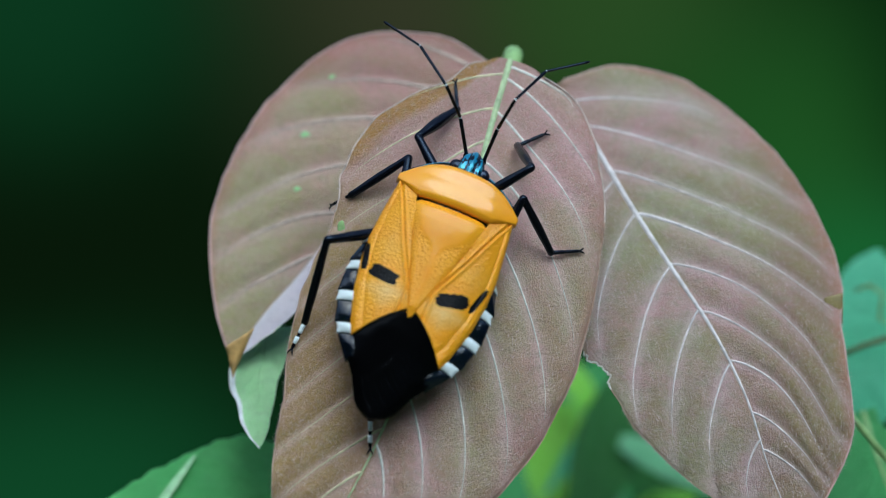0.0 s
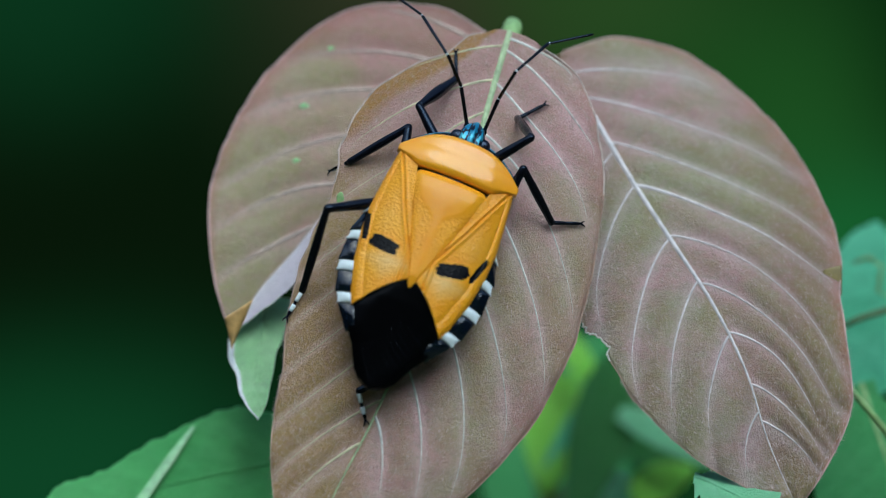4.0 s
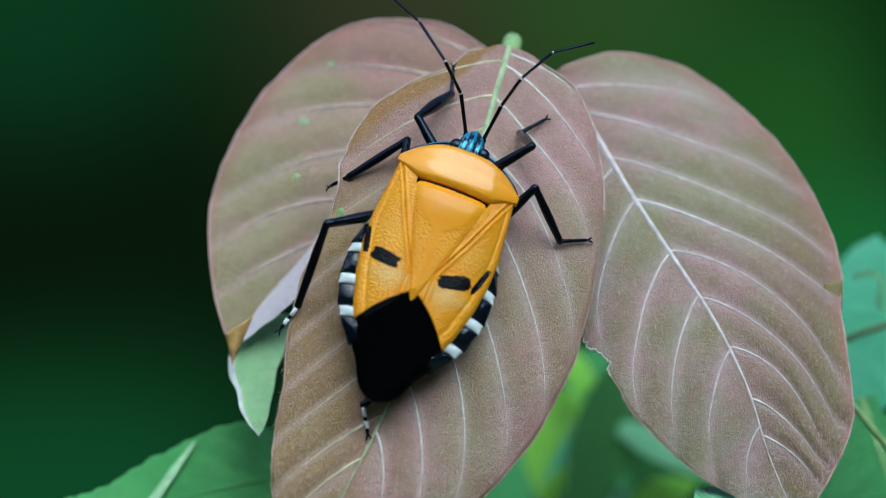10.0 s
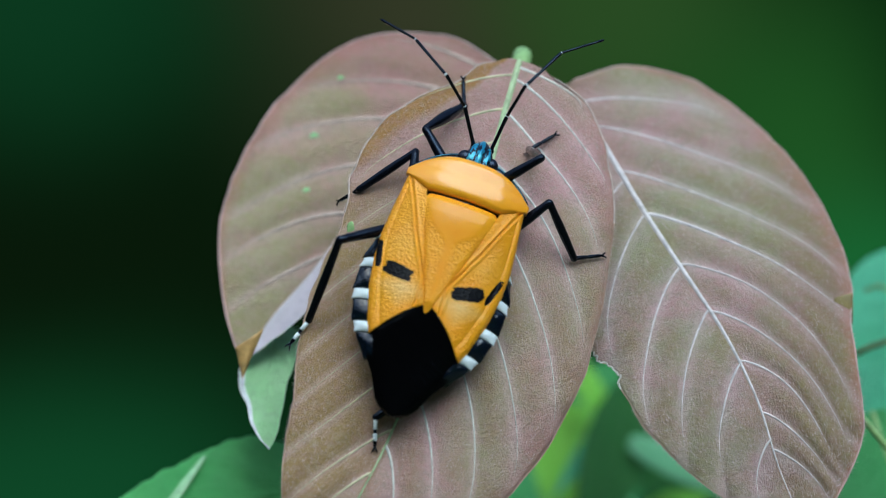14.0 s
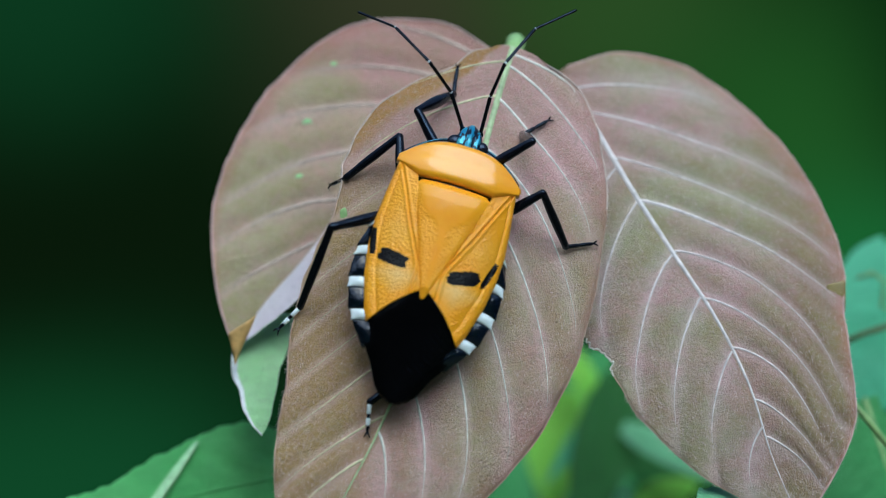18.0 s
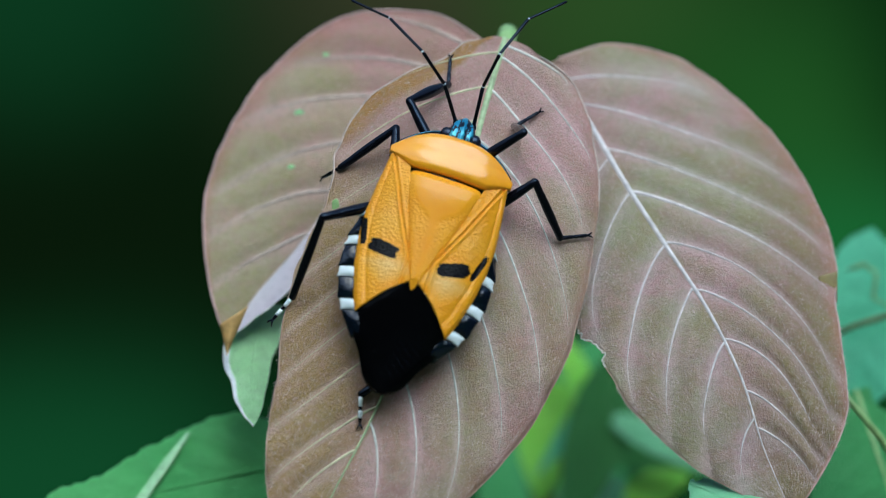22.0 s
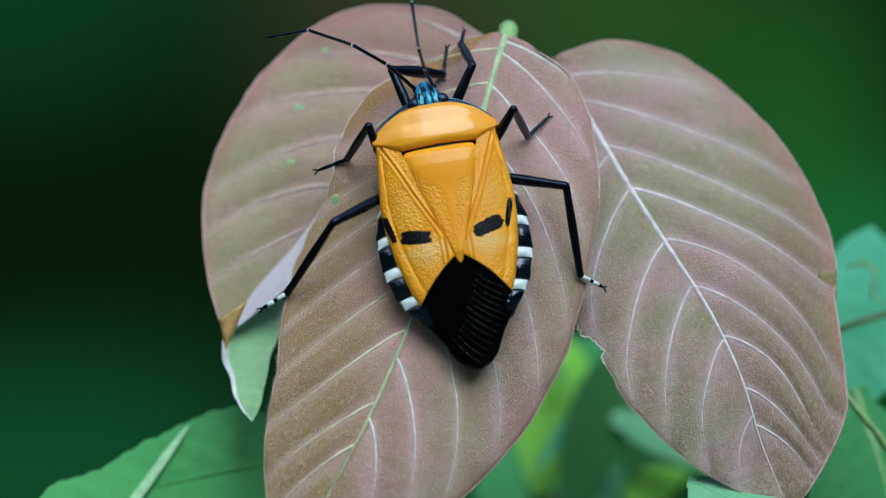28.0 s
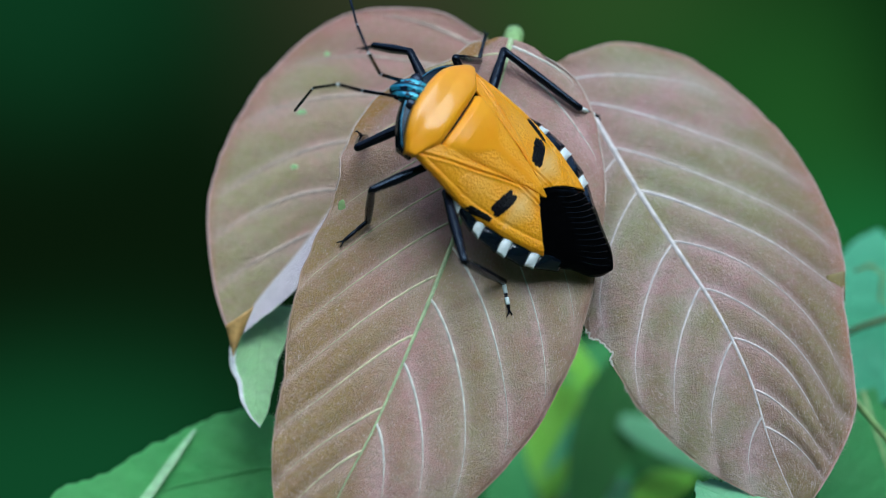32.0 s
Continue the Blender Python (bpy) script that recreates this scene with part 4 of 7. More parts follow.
def build_bug():
    part("abdomen", ellipsoid(0, -4.0, 1.45, 6.4, 8.2, 1.45), BLACK, bug, "black and pale underside")
    part("thorax", ellipsoid(0, 6.2, 2.2, 5.2, 4.4, 2.0), BLACK, bug)
    part("pronotum", slab(pron, 60, 26, 0.7), SHIELD, bug, "glossy orange front shield")
    shield = slab(scut, 64, 100, 0.45)
    smooth = shield.verts.layers.float.new("pad")
    for v in shield.verts:
        v[smooth] = pad(v.co.x / MM, v.co.y / MM)
    part("scutellum", shield, SCUT, bug, "orange triangular shield, swollen in front")
    for sg in (-1, 1):
        part("wing_cover", slab(corium(sg), 84, 110, 0.3), WING[sg], bug, "leathery orange wing cover with black spots")
    tips = part("wing_membrane", slab(membrane, 60, 50, 0.25), MEMBRANE, bug, "shiny black wing tips")
    for k in range(13):
        part("vein", tube(membrane_vein(k, 13), [0.005, 0.015, 0.03] + [0.045] * 11 + [0.02], 8), MEMVEIN, tips)
    for sg in (-1, 1):
        fold = [(sg * x, y, dome(x, y) - 0.07) for x, y in ((1.0, -6.0), (1.7, -6.6), (2.6, -7.5), (3.4, -8.3), (4.2, -9.0))]
        part("fold", tube(fold, [0.05, 0.11, 0.12, 0.11, 0.05], 8), MEMVEIN, tips)
    marks = [1.3, 0.15, -2.1, -3.1, -5.45, -6.5, -8.7, -9.7, -12.2]
    for sg in (-1, 1):
        for k, (a, b) in enumerate(zip(marks, marks[1:])):
            part("margin_plate", slab(plate(sg, a, b), 12, 12, 0.3), WHITE if k % 2 == 0 else PLATE, bug, "white plate" if k % 2 == 0 else "glossy black plate")

    def face(p):
        f = (p.y - 10.4) / 3.0
        p.x *= 1.0 - 0.34 * max(0, f) ** 1.5
        p.z -= 0.7 * max(0, f) ** 1.6
        p.z += 0.12 * math.cos(p.x * 6.5)
        return p

    head = part("head", ellipsoid(0, 11.2, 2.8, 1.6, 2.2, 1.1, 18, face), HEAD, bug, "metallic blue green head")
    for sg in (-1, 1):
        part("eye", ellipsoid(sg * 1.38, 10.95, 2.85, 0.78, 0.74, 0.55), EYE, head, "dark glossy bulging eye")
        part("antenna_base", ellipsoid(sg * 0.95, 12.5, 2.5, 0.3, 0.4, 0.3, 8), LEGBLACK, head)
    legs["head"] = head
    part("collar", slab(lambda u, v: ((u * 2 - 1) * 6.25, 11.3 - 2.7 * abs(u * 2 - 1) ** 2.4 - 1.5 * v, 2.65 + 0.35 * v - 0.6 * abs(u * 2 - 1) ** 2), 40, 6, 1.0), COLLAR, bug, "blue black rim behind the head")
    xs = [6.0 * (i / 24 - 1) for i in range(49)]
    part("rim_line", tube([(x, 11.27 - 2.7 * abs(x / 6) ** 2.4, 2.72 - 0.6 * (x / 6) ** 2) for x in xs], [0.09] * len(xs), 6), BLUERIM, bug, "metallic blue line")


legs = {}
feelers = {}
build_bug()
LEG = {'F': (7.1, 6.7, 3.4), 'M': (6.0, 7.2, 3.4), 'H': (8.9, 9.9, 3.1)}


def limb(name, length, r0, r1, axis, bulge=0.0, material=None, curve=0.0):
    """A leg joint along its own axis, thicker where it bulges."""
    n = 12
    pts, rad = [], []
    for i in range(n + 1):
        q = i / n
        pts.append(Vector(axis) * (length * q) + Vector((0, 0, curve * math.sin(math.pi * q))))
        knob = 0.14 * math.exp(-((q - 0.03) / 0.05) ** 2) + 0.12 * math.exp(-((q - 0.97) / 0.05) ** 2)
        rad.append(r0 + (r1 - r0) * q + bulge * math.sin(math.pi * q) ** 1.5 + knob * r0)
    # rounded ends
    axis = Vector(axis)
    pts = [pts[0] - axis * rad[0] * 0.8, pts[0] - axis * rad[0] * 0.5] + pts + [pts[-1] + axis * rad[-1] * 0.5, pts[-1] + axis * rad[-1] * 0.8]
    rad = [rad[0] * 0.25, rad[0] * 0.75] + rad + [rad[-1] * 0.75, rad[-1] * 0.25]
    return part(name, tube(pts, rad, 10), material or LEGBLACK, bug)


for key in ("FL", "FR", "ML", "MR", "HL", "HR"):
    ax = Vector((1 if key[1] == "R" else -1, 0, 0))
    lf, lt, ls = LEG[key[0]]
    thick = 1.0 if key[0] != "H" else 1.05
    fem = limb("femur", lf, 0.42 * thick, 0.40 * thick, ax, 0.14)
    tib = limb("tibia", lt, 0.37, 0.36 if key[0] != "F" else 0.40, ax, 0.10 if key[0] != "F" else (0.26 if key == "FL" else 0.12))
    tar = part("tarsus", tube([ax * (ls * q) for q in (0, 0.06, 0.42, 0.46, 0.5, 0.86, 0.92, 1.0)], [0.14, 0.23, 0.22, 0.13, 0.20, 0.19, 0.15, 0.09], 8), LEGBLACK, bug, "jointed foot")
    if key[0] == "H":
        for q0, q1 in ((0.08, 0.40), (0.53, 0.78)):
            part("white_band", tube([ax * (ls * (q0 + (q1 - q0) * i / 3)) for i in range(4)], [0.235, 0.25, 0.24, 0.225], 8), WHITE, tar, "white band")
    for sy in (-1, 1):
        part("claw", tube([ax * (ls * 0.97), ax * (ls + 0.35) + Vector((0, sy * 0.25, 0)), ax * (ls + 0.55) + Vector((0, sy * 0.3, -0.3))], [0.11, 0.08, 0.03], 6), LEGBLACK, tar)
    legs[key] = (fem, tib, tar)

for key in ("L", "R"):
    segs = []
    for i, (ln, r) in enumerate(zip((4.2, 4.3, 5.6, 5.0), (0.20, 0.185, 0.17, 0.14))):
        y = Vector((0, 1, 0))
        s = part("antenna_joint", tube([y * (ln * q) for q in (0, 0.04, 0.3, 0.7, 0.95, 1.0)], [r * 0.7, r, r * 0.95, r, r * 1.05, r * (0.7 if i < 3 else 0.35)], 8), LEGBLACK, bug)
        if i > 0:
            part("ring", tube([y * (ln * q) for q in (-0.006, 0.008, 0.02)], [r * 0.8, r * 1.02, r * 0.8], 8), WHITE, s, "pale ring")
        segs.append(s)
    feelers[key] = segs

# ---- ground and the dim wood behind ----
def ground():
    m = Mat("forest floor", 0.9)
    m.set("Base Color", m.mix(m.ramp(m.noise(3, 5), (0, 0, 0), (1, 1, 1)), (0.02, 0.045, 0.015), (0.06, 0.07, 0.025)))
    bm = bmesh.new()
    bmesh.ops.create_grid(bm, x_segments=60, y_segments=60, size=60)
    for v in bm.verts:
        v.co.z = 0.03 * noise.noise(v.co * 0.6)
    ob = part("ground", bm, m.m, None)
    tagged(ob, "dark green forest floor", "ground", "", "structure")


ground()


def backdrop():
    """The distance: a dim wood, far behind the leaves, its soft drifts of light and shade painted into a glow."""
    m = bpy.data.materials.new("painted wood glow")
    m.use_nodes = True
    t = m.node_tree
    t.nodes.remove(t.nodes["Principled BSDF"])
    co = t.nodes.new("ShaderNodeTexCoord").outputs["Object"]
    no = t.nodes.new("ShaderNodeTexNoise")
    no.inputs["Scale"].default_value, no.inputs["Detail"].default_value = 2.2, 1.5
    t.links.new(co, no.inputs["Vector"])
    bend = t.nodes.new("ShaderNodeVectorMath")
    bend.operation = "MULTIPLY_ADD"
    t.links.new(no.outputs["Color"], bend.inputs[0])
    bend.inputs[1].default_value = (0.22, 0.0, 0.22)
    t.links.new(co, bend.inputs[2])
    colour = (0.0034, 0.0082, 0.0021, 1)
    # light and dark patches painted into the glow: middle x, height, half sizes, colour
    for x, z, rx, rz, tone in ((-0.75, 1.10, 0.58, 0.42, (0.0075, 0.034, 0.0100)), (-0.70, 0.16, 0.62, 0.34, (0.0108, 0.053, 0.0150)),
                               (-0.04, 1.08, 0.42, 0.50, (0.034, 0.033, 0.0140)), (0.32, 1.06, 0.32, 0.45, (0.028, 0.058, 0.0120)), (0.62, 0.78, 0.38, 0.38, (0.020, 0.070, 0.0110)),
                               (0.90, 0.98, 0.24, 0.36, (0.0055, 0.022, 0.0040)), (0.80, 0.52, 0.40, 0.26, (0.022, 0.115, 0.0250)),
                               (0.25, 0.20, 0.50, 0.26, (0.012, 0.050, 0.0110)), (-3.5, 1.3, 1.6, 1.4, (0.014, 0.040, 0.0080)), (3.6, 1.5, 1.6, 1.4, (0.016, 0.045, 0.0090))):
        d = t.nodes.new("ShaderNodeVectorMath")
        d.operation = "SUBTRACT"
        t.links.new(bend.outputs[0], d.inputs[0])
        d.inputs[1].default_value = (x + 0.11, 0, z + 0.11)
        sc = t.nodes.new("ShaderNodeVectorMath")
        sc.operation = "MULTIPLY"
        t.links.new(d.outputs[0], sc.inputs[0])
        sc.inputs[1].default_value = (1 / rx, 0, 1 / rz)
        ln = t.nodes.new("ShaderNodeVectorMath")
        ln.operation = "LENGTH"
        t.links.new(sc.outputs[0], ln.inputs[0])
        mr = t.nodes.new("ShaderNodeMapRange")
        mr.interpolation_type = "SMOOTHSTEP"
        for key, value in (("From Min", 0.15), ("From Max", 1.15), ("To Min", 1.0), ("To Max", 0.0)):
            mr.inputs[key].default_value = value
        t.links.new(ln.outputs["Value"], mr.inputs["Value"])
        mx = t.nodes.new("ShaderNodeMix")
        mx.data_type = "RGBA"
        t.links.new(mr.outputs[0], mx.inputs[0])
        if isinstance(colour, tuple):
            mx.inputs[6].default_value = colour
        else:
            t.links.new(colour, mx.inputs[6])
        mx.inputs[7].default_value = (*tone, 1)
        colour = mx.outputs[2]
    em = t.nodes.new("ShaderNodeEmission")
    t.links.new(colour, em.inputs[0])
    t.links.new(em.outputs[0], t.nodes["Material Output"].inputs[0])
    # full ring: unseen sides and back are added to block low sky light
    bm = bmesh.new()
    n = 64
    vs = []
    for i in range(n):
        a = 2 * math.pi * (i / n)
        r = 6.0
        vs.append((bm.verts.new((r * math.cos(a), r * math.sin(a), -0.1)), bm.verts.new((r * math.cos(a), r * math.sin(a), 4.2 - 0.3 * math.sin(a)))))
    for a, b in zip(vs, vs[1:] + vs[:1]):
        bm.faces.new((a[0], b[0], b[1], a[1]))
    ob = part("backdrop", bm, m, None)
    tagged(ob, "glowing backdrop painted as a dim distant green wood, out of focus", "backdrop", "", "structure")


backdrop()


# ---- what moves ----
def perch(x, y, z, rx, ry, rz):
    """The insect's pose from mm and degrees in picture axes: tilt about x and y, then its turn."""
    tilt = Matrix.Rotation(radians(rx), 4, "X") @ Matrix.Rotation(radians(ry), 4, "Y") @ Matrix.Rotation(radians(rz), 4, "Z")
    return FR @ Matrix.Translation(Vector((x, y, z)) * MM) @ tilt


def aim(ax, ay, x, y, z, tx, ty, tz):
    """The pose of a joint whose own axis is (ax, ay): from (x, y, z) towards (tx, ty, tz), mm in the insect's space."""
    a = Vector((x, y, z))
    turn = Vector((ax, ay, 0)).rotation_difference(Vector((tx, ty, tz)) - a)
    return Matrix.Translation(a * MM) @ turn.to_matrix().to_4x4()


def nod(turn, dip):
    """The head's pose on the thorax, turned to its left and dipped, in degrees."""
    hinge = Matrix.Translation(Vector((0, 9.9, 2.5)) * MM)
    return hinge @ Matrix.Rotation(radians(turn), 4, "Z") @ Matrix.Rotation(radians(-dip), 4, "X") @ hinge.inverted()


def sway(turn, x, y, dx=0.0, dy=0.0):
    """A leaf's small turn, in degrees, about (x, y) and its shift, in mm, in the shrub's space."""
    hinge = Matrix.Translation(Vector((x, y, 0)) * MM)
    return Matrix.Translation(Vector((dx, dy, 0)) * MM) @ hinge @ Matrix.Rotation(radians(turn), 4, "Z") @ hinge.inverted()


def motions():
    walk(left_leaf, [(t, sway(a, -22.6, -10.9)) for t, a in ((0, 0), (25, 0.15), (28, 0.3), (30, 0.6), (31, 0.4), (32, 1.1))])
    walk(right_leaf, [(t, sway(0, 0, 0, a, a * 1.2)) for t, a in ((0, 0), (30, 0.05), (31, 0), (32, 0.2))])
    walk(low_leaf, [(t, sway(0, 0, 0, 0, a)) for t, a in ((0, 0), (25, 0.1), (28, 0.15), (30, 0.3), (31, 0.2), (32, 0.5))])
    walk(bug, [
        (0.0, perch(-1.53, -0.76, 2.60, -18.5, 5.1, -21.3)),
        (3.0, perch(-1.45, -0.59, 2.54, -18.4, 5.3, -21.4)),
        (7.0, perch(-1.27, -0.62, 2.52, -18.6, 4.2, -21.2)),
        (9.0, perch(-1.30, -0.36, 2.23, -16.6, 4.2, -21.0)),
        (11.0, perch(-1.20, 0.13, 1.97, -15.8, 4.5, -20.0)),
        (13.0, perch(-1.12, 0.09, 2.00, -15.9, 4.9, -19.2)),
        (16.0, perch(-1.08, 0.16, 1.91, -15.6, 4.7, -16.9)),
        (19.0, perch(-0.99, 0.23, 1.96, -16.3, 5.3, -16.0)),
        (22.0, perch(-1.12, 0.14, 2.06, -16.8, 5.2, -17.2)),
        (25.0, perch(-0.96, 0.57, 1.78, -16.6, 3.0, -13.4)),
        (25.5, perch(-0.45, 1.22, 1.38, -15.2, 5.1, -7.8)),
        (27.5, perch(0.82, 3.11, 0.25, -12.7, 3.8, 7.8)),
        (28.0, perch(0.94, 3.03, 0.34, -13.5, 3.7, 11.0)),
        (28.4, perch(1.36, 3.41, 0.07, -12.6, 4.6, 15.3)),
        (28.7, perch(1.68, 3.46, 0.07, -13.1, 5.1, 19.0)),
        (29.0, perch(1.99, 3.47, 0.07, -13.6, 6.5, 21.2)),
        (29.3, perch(1.88, 3.72, -0.22, -12.9, 9.5, 22.5)),
        (29.6, perch(2.10, 4.09, -0.54, -12.0, 11.7, 23.5)),
        (29.9, perch(2.78, 4.09, 0.27, -17.9, 5.1, 24.0)),
        (30.2, perch(2.91, 5.02, -0.56, -17.1, 12.2, 30.2)),
        (30.5, perch(3.03, 5.80, -1.22, -15.9, 19.3, 36.8)),
        (30.8, perch(2.93, 6.48, -0.28, -14.8, 24.3, 41.6)),
        (31.1, perch(3.17, 6.84, 0.04, -14.9, 26.7, 45.0)),
        (31.5, perch(3.59, 7.26, 0.08, -17.4, 28.3, 52.0)),
        (32.0, perch(3.91, 7.96, -0.01, -19.9, 29.3, 57.5)),
    ])
    walk(legs["head"], [(0.0, nod(0, 0)), (28.2, nod(2, 0)), (28.8, nod(8, 3)), (29.4, nod(14, 6)), (30.0, nod(19, 10)), (31.0, nod(21, 12)), (32.0, nod(20, 12))])
    walk(legs["FL"][0], [
        (0.0, aim(-1, 0, -1.26, 8.37, 1.32, -6.36, 13.26, 0.59)),
        (3.0, aim(-1, 0, -1.26, 8.37, 1.32, -6.35, 13.28, 0.69)),
        (7.0, aim(-1, 0, -1.04, 8.16, 1.30, -6.22, 13.01, 1.36)),
        (9.0, aim(-1, 0, -1.12, 8.24, 1.31, -6.29, 13.09, 1.07)),
        (11.0, aim(-1, 0, -1.02, 8.16, 1.34, -6.29, 12.88, 0.83)),
        (13.0, aim(-1, 0, -1.10, 8.22, 1.35, -6.23, 13.06, 0.53)),
        (16.0, aim(-1, 0, -1.27, 8.36, 1.31, -6.15, 13.50, 0.87)),
        (19.0, aim(-1, 0, -1.19, 8.26, 1.30, -5.95, 13.53, 1.38)),
        (22.0, aim(-1, 0, -1.38, 8.48, 1.30, -6.22, 13.67, 1.19)),
        (25.0, aim(-1, 0, -1.17, 8.26, 1.29, -6.08, 13.40, 1.47)),
        (25.5, aim(-1, 0, -1.29, 8.35, 1.31, -5.51, 14.05, 1.11)),
        (27.5, aim(-1, 0, -1.44, 8.63, 1.28, -3.49, 15.32, 0.08)),
        (28.0, aim(-1, 0, -1.45, 8.76, 1.27, -2.86, 15.68, 0.52)),
        (28.4, aim(-1, 0, -0.74, 8.17, 1.23, -7.07, 11.31, 1.89)),
        (28.7, aim(-1, 0, -1.72, 8.61, 1.39, -8.25, 10.79, 3.14)),
        (29.0, aim(-1, 0, -1.44, 8.51, 1.31, -8.08, 10.82, 2.34)),
        (29.3, aim(-1, 0, -1.25, 8.45, 1.29, -8.01, 10.55, 1.90)),
        (29.6, aim(-1, 0, -1.21, 8.44, 1.29, -8.00, 10.48, 1.66)),
        (29.9, aim(-1, 0, -1.48, 8.53, 1.32, -8.14, 10.50, 2.81)),
        (30.2, aim(-1, 0, -1.46, 8.52, 1.30, -8.23, 10.62, 1.69)),
        (30.5, aim(-1, 0, -1.26, 8.45, 1.32, -7.88, 10.87, 0.48)),
        (30.8, aim(-1, 0, -1.20, 8.41, 1.41, -7.02, 10.89, -1.81)),
        (31.1, aim(-1, 0, -1.15, 8.40, 1.51, -6.35, 10.48, -2.85)),
        (31.5, aim(-1, 0, -1.33, 8.47, 1.37, -6.11, 10.74, -3.36)),
        (32.0, aim(-1, 0, -1.45, 8.53, 1.24, -5.78, 11.14, -3.74)),
    ])
    walk(legs["FL"][1], [
        (0.0, aim(-1, 0, -6.36, 13.26, 0.59, -3.85, 18.78, -2.27)),
        (3.0, aim(-1, 0, -6.35, 13.28, 0.69, -4.00, 18.79, -2.32)),
        (7.0, aim(-1, 0, -6.22, 13.01, 1.36, -4.16, 18.23, -2.30)),
        (9.0, aim(-1, 0, -6.29, 13.09, 1.07, -4.25, 18.17, -2.80)),
        (11.0, aim(-1, 0, -6.29, 12.88, 0.83, -3.81, 17.80, -2.98)),
        (13.0, aim(-1, 0, -6.23, 13.06, 0.53, -3.47, 18.08, -2.94)),
        (16.0, aim(-1, 0, -6.15, 13.50, 0.87, -3.05, 18.00, -3.00)),
        (19.0, aim(-1, 0, -5.95, 13.53, 1.38, -2.96, 17.79, -2.84)),
        (22.0, aim(-1, 0, -6.22, 13.67, 1.19, -2.99, 18.08, -2.69)),
        (25.0, aim(-1, 0, -6.08, 13.40, 1.47, -2.35, 17.08, -2.70)),
        (25.5, aim(-1, 0, -5.51, 14.05, 1.11, -1.00, 16.88, -2.96)),
        (27.5, aim(-1, 0, -3.49, 15.32, 0.08, 2.35, 15.05, -3.19)),
        (28.0, aim(-1, 0, -2.86, 15.68, 0.52, 2.75, 15.24, -3.11)),
        (28.4, aim(-1, 0, -7.07, 11.31, 1.89, -7.39, 15.49, -3.34)),
        (28.7, aim(-1, 0, -8.25, 10.79, 3.14, -8.90, 12.61, -3.27)),
        (29.0, aim(-1, 0, -8.08, 10.82, 2.34, -7.77, 12.48, -4.14)),
        (29.3, aim(-1, 0, -8.01, 10.55, 1.90, -7.17, 12.15, -4.55)),
        (29.6, aim(-1, 0, -8.00, 10.48, 1.66, -6.88, 11.84, -4.80)),
        (29.9, aim(-1, 0, -8.14, 10.50, 2.81, -7.24, 12.70, -3.45)),
        (30.2, aim(-1, 0, -8.23, 10.62, 1.69, -6.40, 12.23, -4.55)),
        (30.5, aim(-1, 0, -7.88, 10.87, 0.48, -4.96, 11.47, -5.52)),
        (30.8, aim(-1, 0, -7.02, 10.89, -1.81, -3.51, 10.73, -7.52)),
        (31.1, aim(-1, 0, -6.35, 10.48, -2.85, -2.89, 10.80, -8.58)),
        (31.5, aim(-1, 0, -6.11, 10.74, -3.36, -1.69, 10.28, -8.37)),
        (32.0, aim(-1, 0, -5.78, 11.14, -3.74, -1.15, 10.09, -8.46)),
    ])
    walk(legs["FL"][2], [
        (0.0, aim(-1, 0, -3.85, 18.78, -2.27, -5.06, 21.52, -2.91)),
        (3.0, aim(-1, 0, -4.00, 18.79, -2.32, -5.15, 21.80, -2.99)),
        (7.0, aim(-1, 0, -4.16, 18.23, -2.30, -5.38, 21.69, -2.96)),
        (9.0, aim(-1, 0, -4.25, 18.17, -2.80, -5.18, 21.45, -3.56)),
        (11.0, aim(-1, 0, -3.81, 17.80, -2.98, -4.74, 21.07, -3.77)),
        (13.0, aim(-1, 0, -3.47, 18.08, -2.94, -4.54, 21.13, -3.74)),
        (16.0, aim(-1, 0, -3.05, 18.00, -3.00, -3.77, 21.30, -3.83)),
        (19.0, aim(-1, 0, -2.96, 17.79, -2.84, -3.36, 21.33, -3.59)),
        (22.0, aim(-1, 0, -2.99, 18.08, -2.69, -3.71, 21.49, -3.46)),
        (25.0, aim(-1, 0, -2.35, 17.08, -2.70, -2.63, 21.03, -3.52)),
        (25.5, aim(-1, 0, -1.00, 16.88, -2.96, -0.82, 20.28, -3.77)),
        (27.5, aim(-1, 0, 2.35, 15.05, -3.19, 3.12, 17.81, -4.11)),
        (28.0, aim(-1, 0, 2.75, 15.24, -3.11, 3.77, 18.14, -4.05)),
        (28.4, aim(-1, 0, -7.39, 15.49, -3.34, -9.96, 17.85, -4.86)),
        (28.7, aim(-1, 0, -8.90, 12.61, -3.27, -11.60, 12.57, -1.16)),
        (29.0, aim(-1, 0, -7.77, 12.48, -4.14, -10.15, 12.46, -1.69)),
        (29.3, aim(-1, 0, -7.17, 12.15, -4.55, -9.53, 11.96, -2.10)),
        (29.6, aim(-1, 0, -6.88, 11.84, -4.80, -9.26, 11.63, -2.42)),
        (29.9, aim(-1, 0, -7.24, 12.70, -3.45, -9.54, 12.02, -1.02)),
        (30.2, aim(-1, 0, -6.40, 12.23, -4.55, -8.65, 11.79, -2.04)),
        (30.5, aim(-1, 0, -4.96, 11.47, -5.52, -7.23, 11.32, -2.99)),
        (30.8, aim(-1, 0, -3.51, 10.73, -7.52, -5.77, 10.79, -4.95)),
        (31.1, aim(-1, 0, -2.89, 10.80, -8.58, -4.88, 11.18, -5.80)),
        (31.5, aim(-1, 0, -1.69, 10.28, -8.37, -3.48, 11.30, -5.66)),
        (32.0, aim(-1, 0, -1.15, 10.09, -8.46, -2.90, 11.38, -5.89)),
    ])
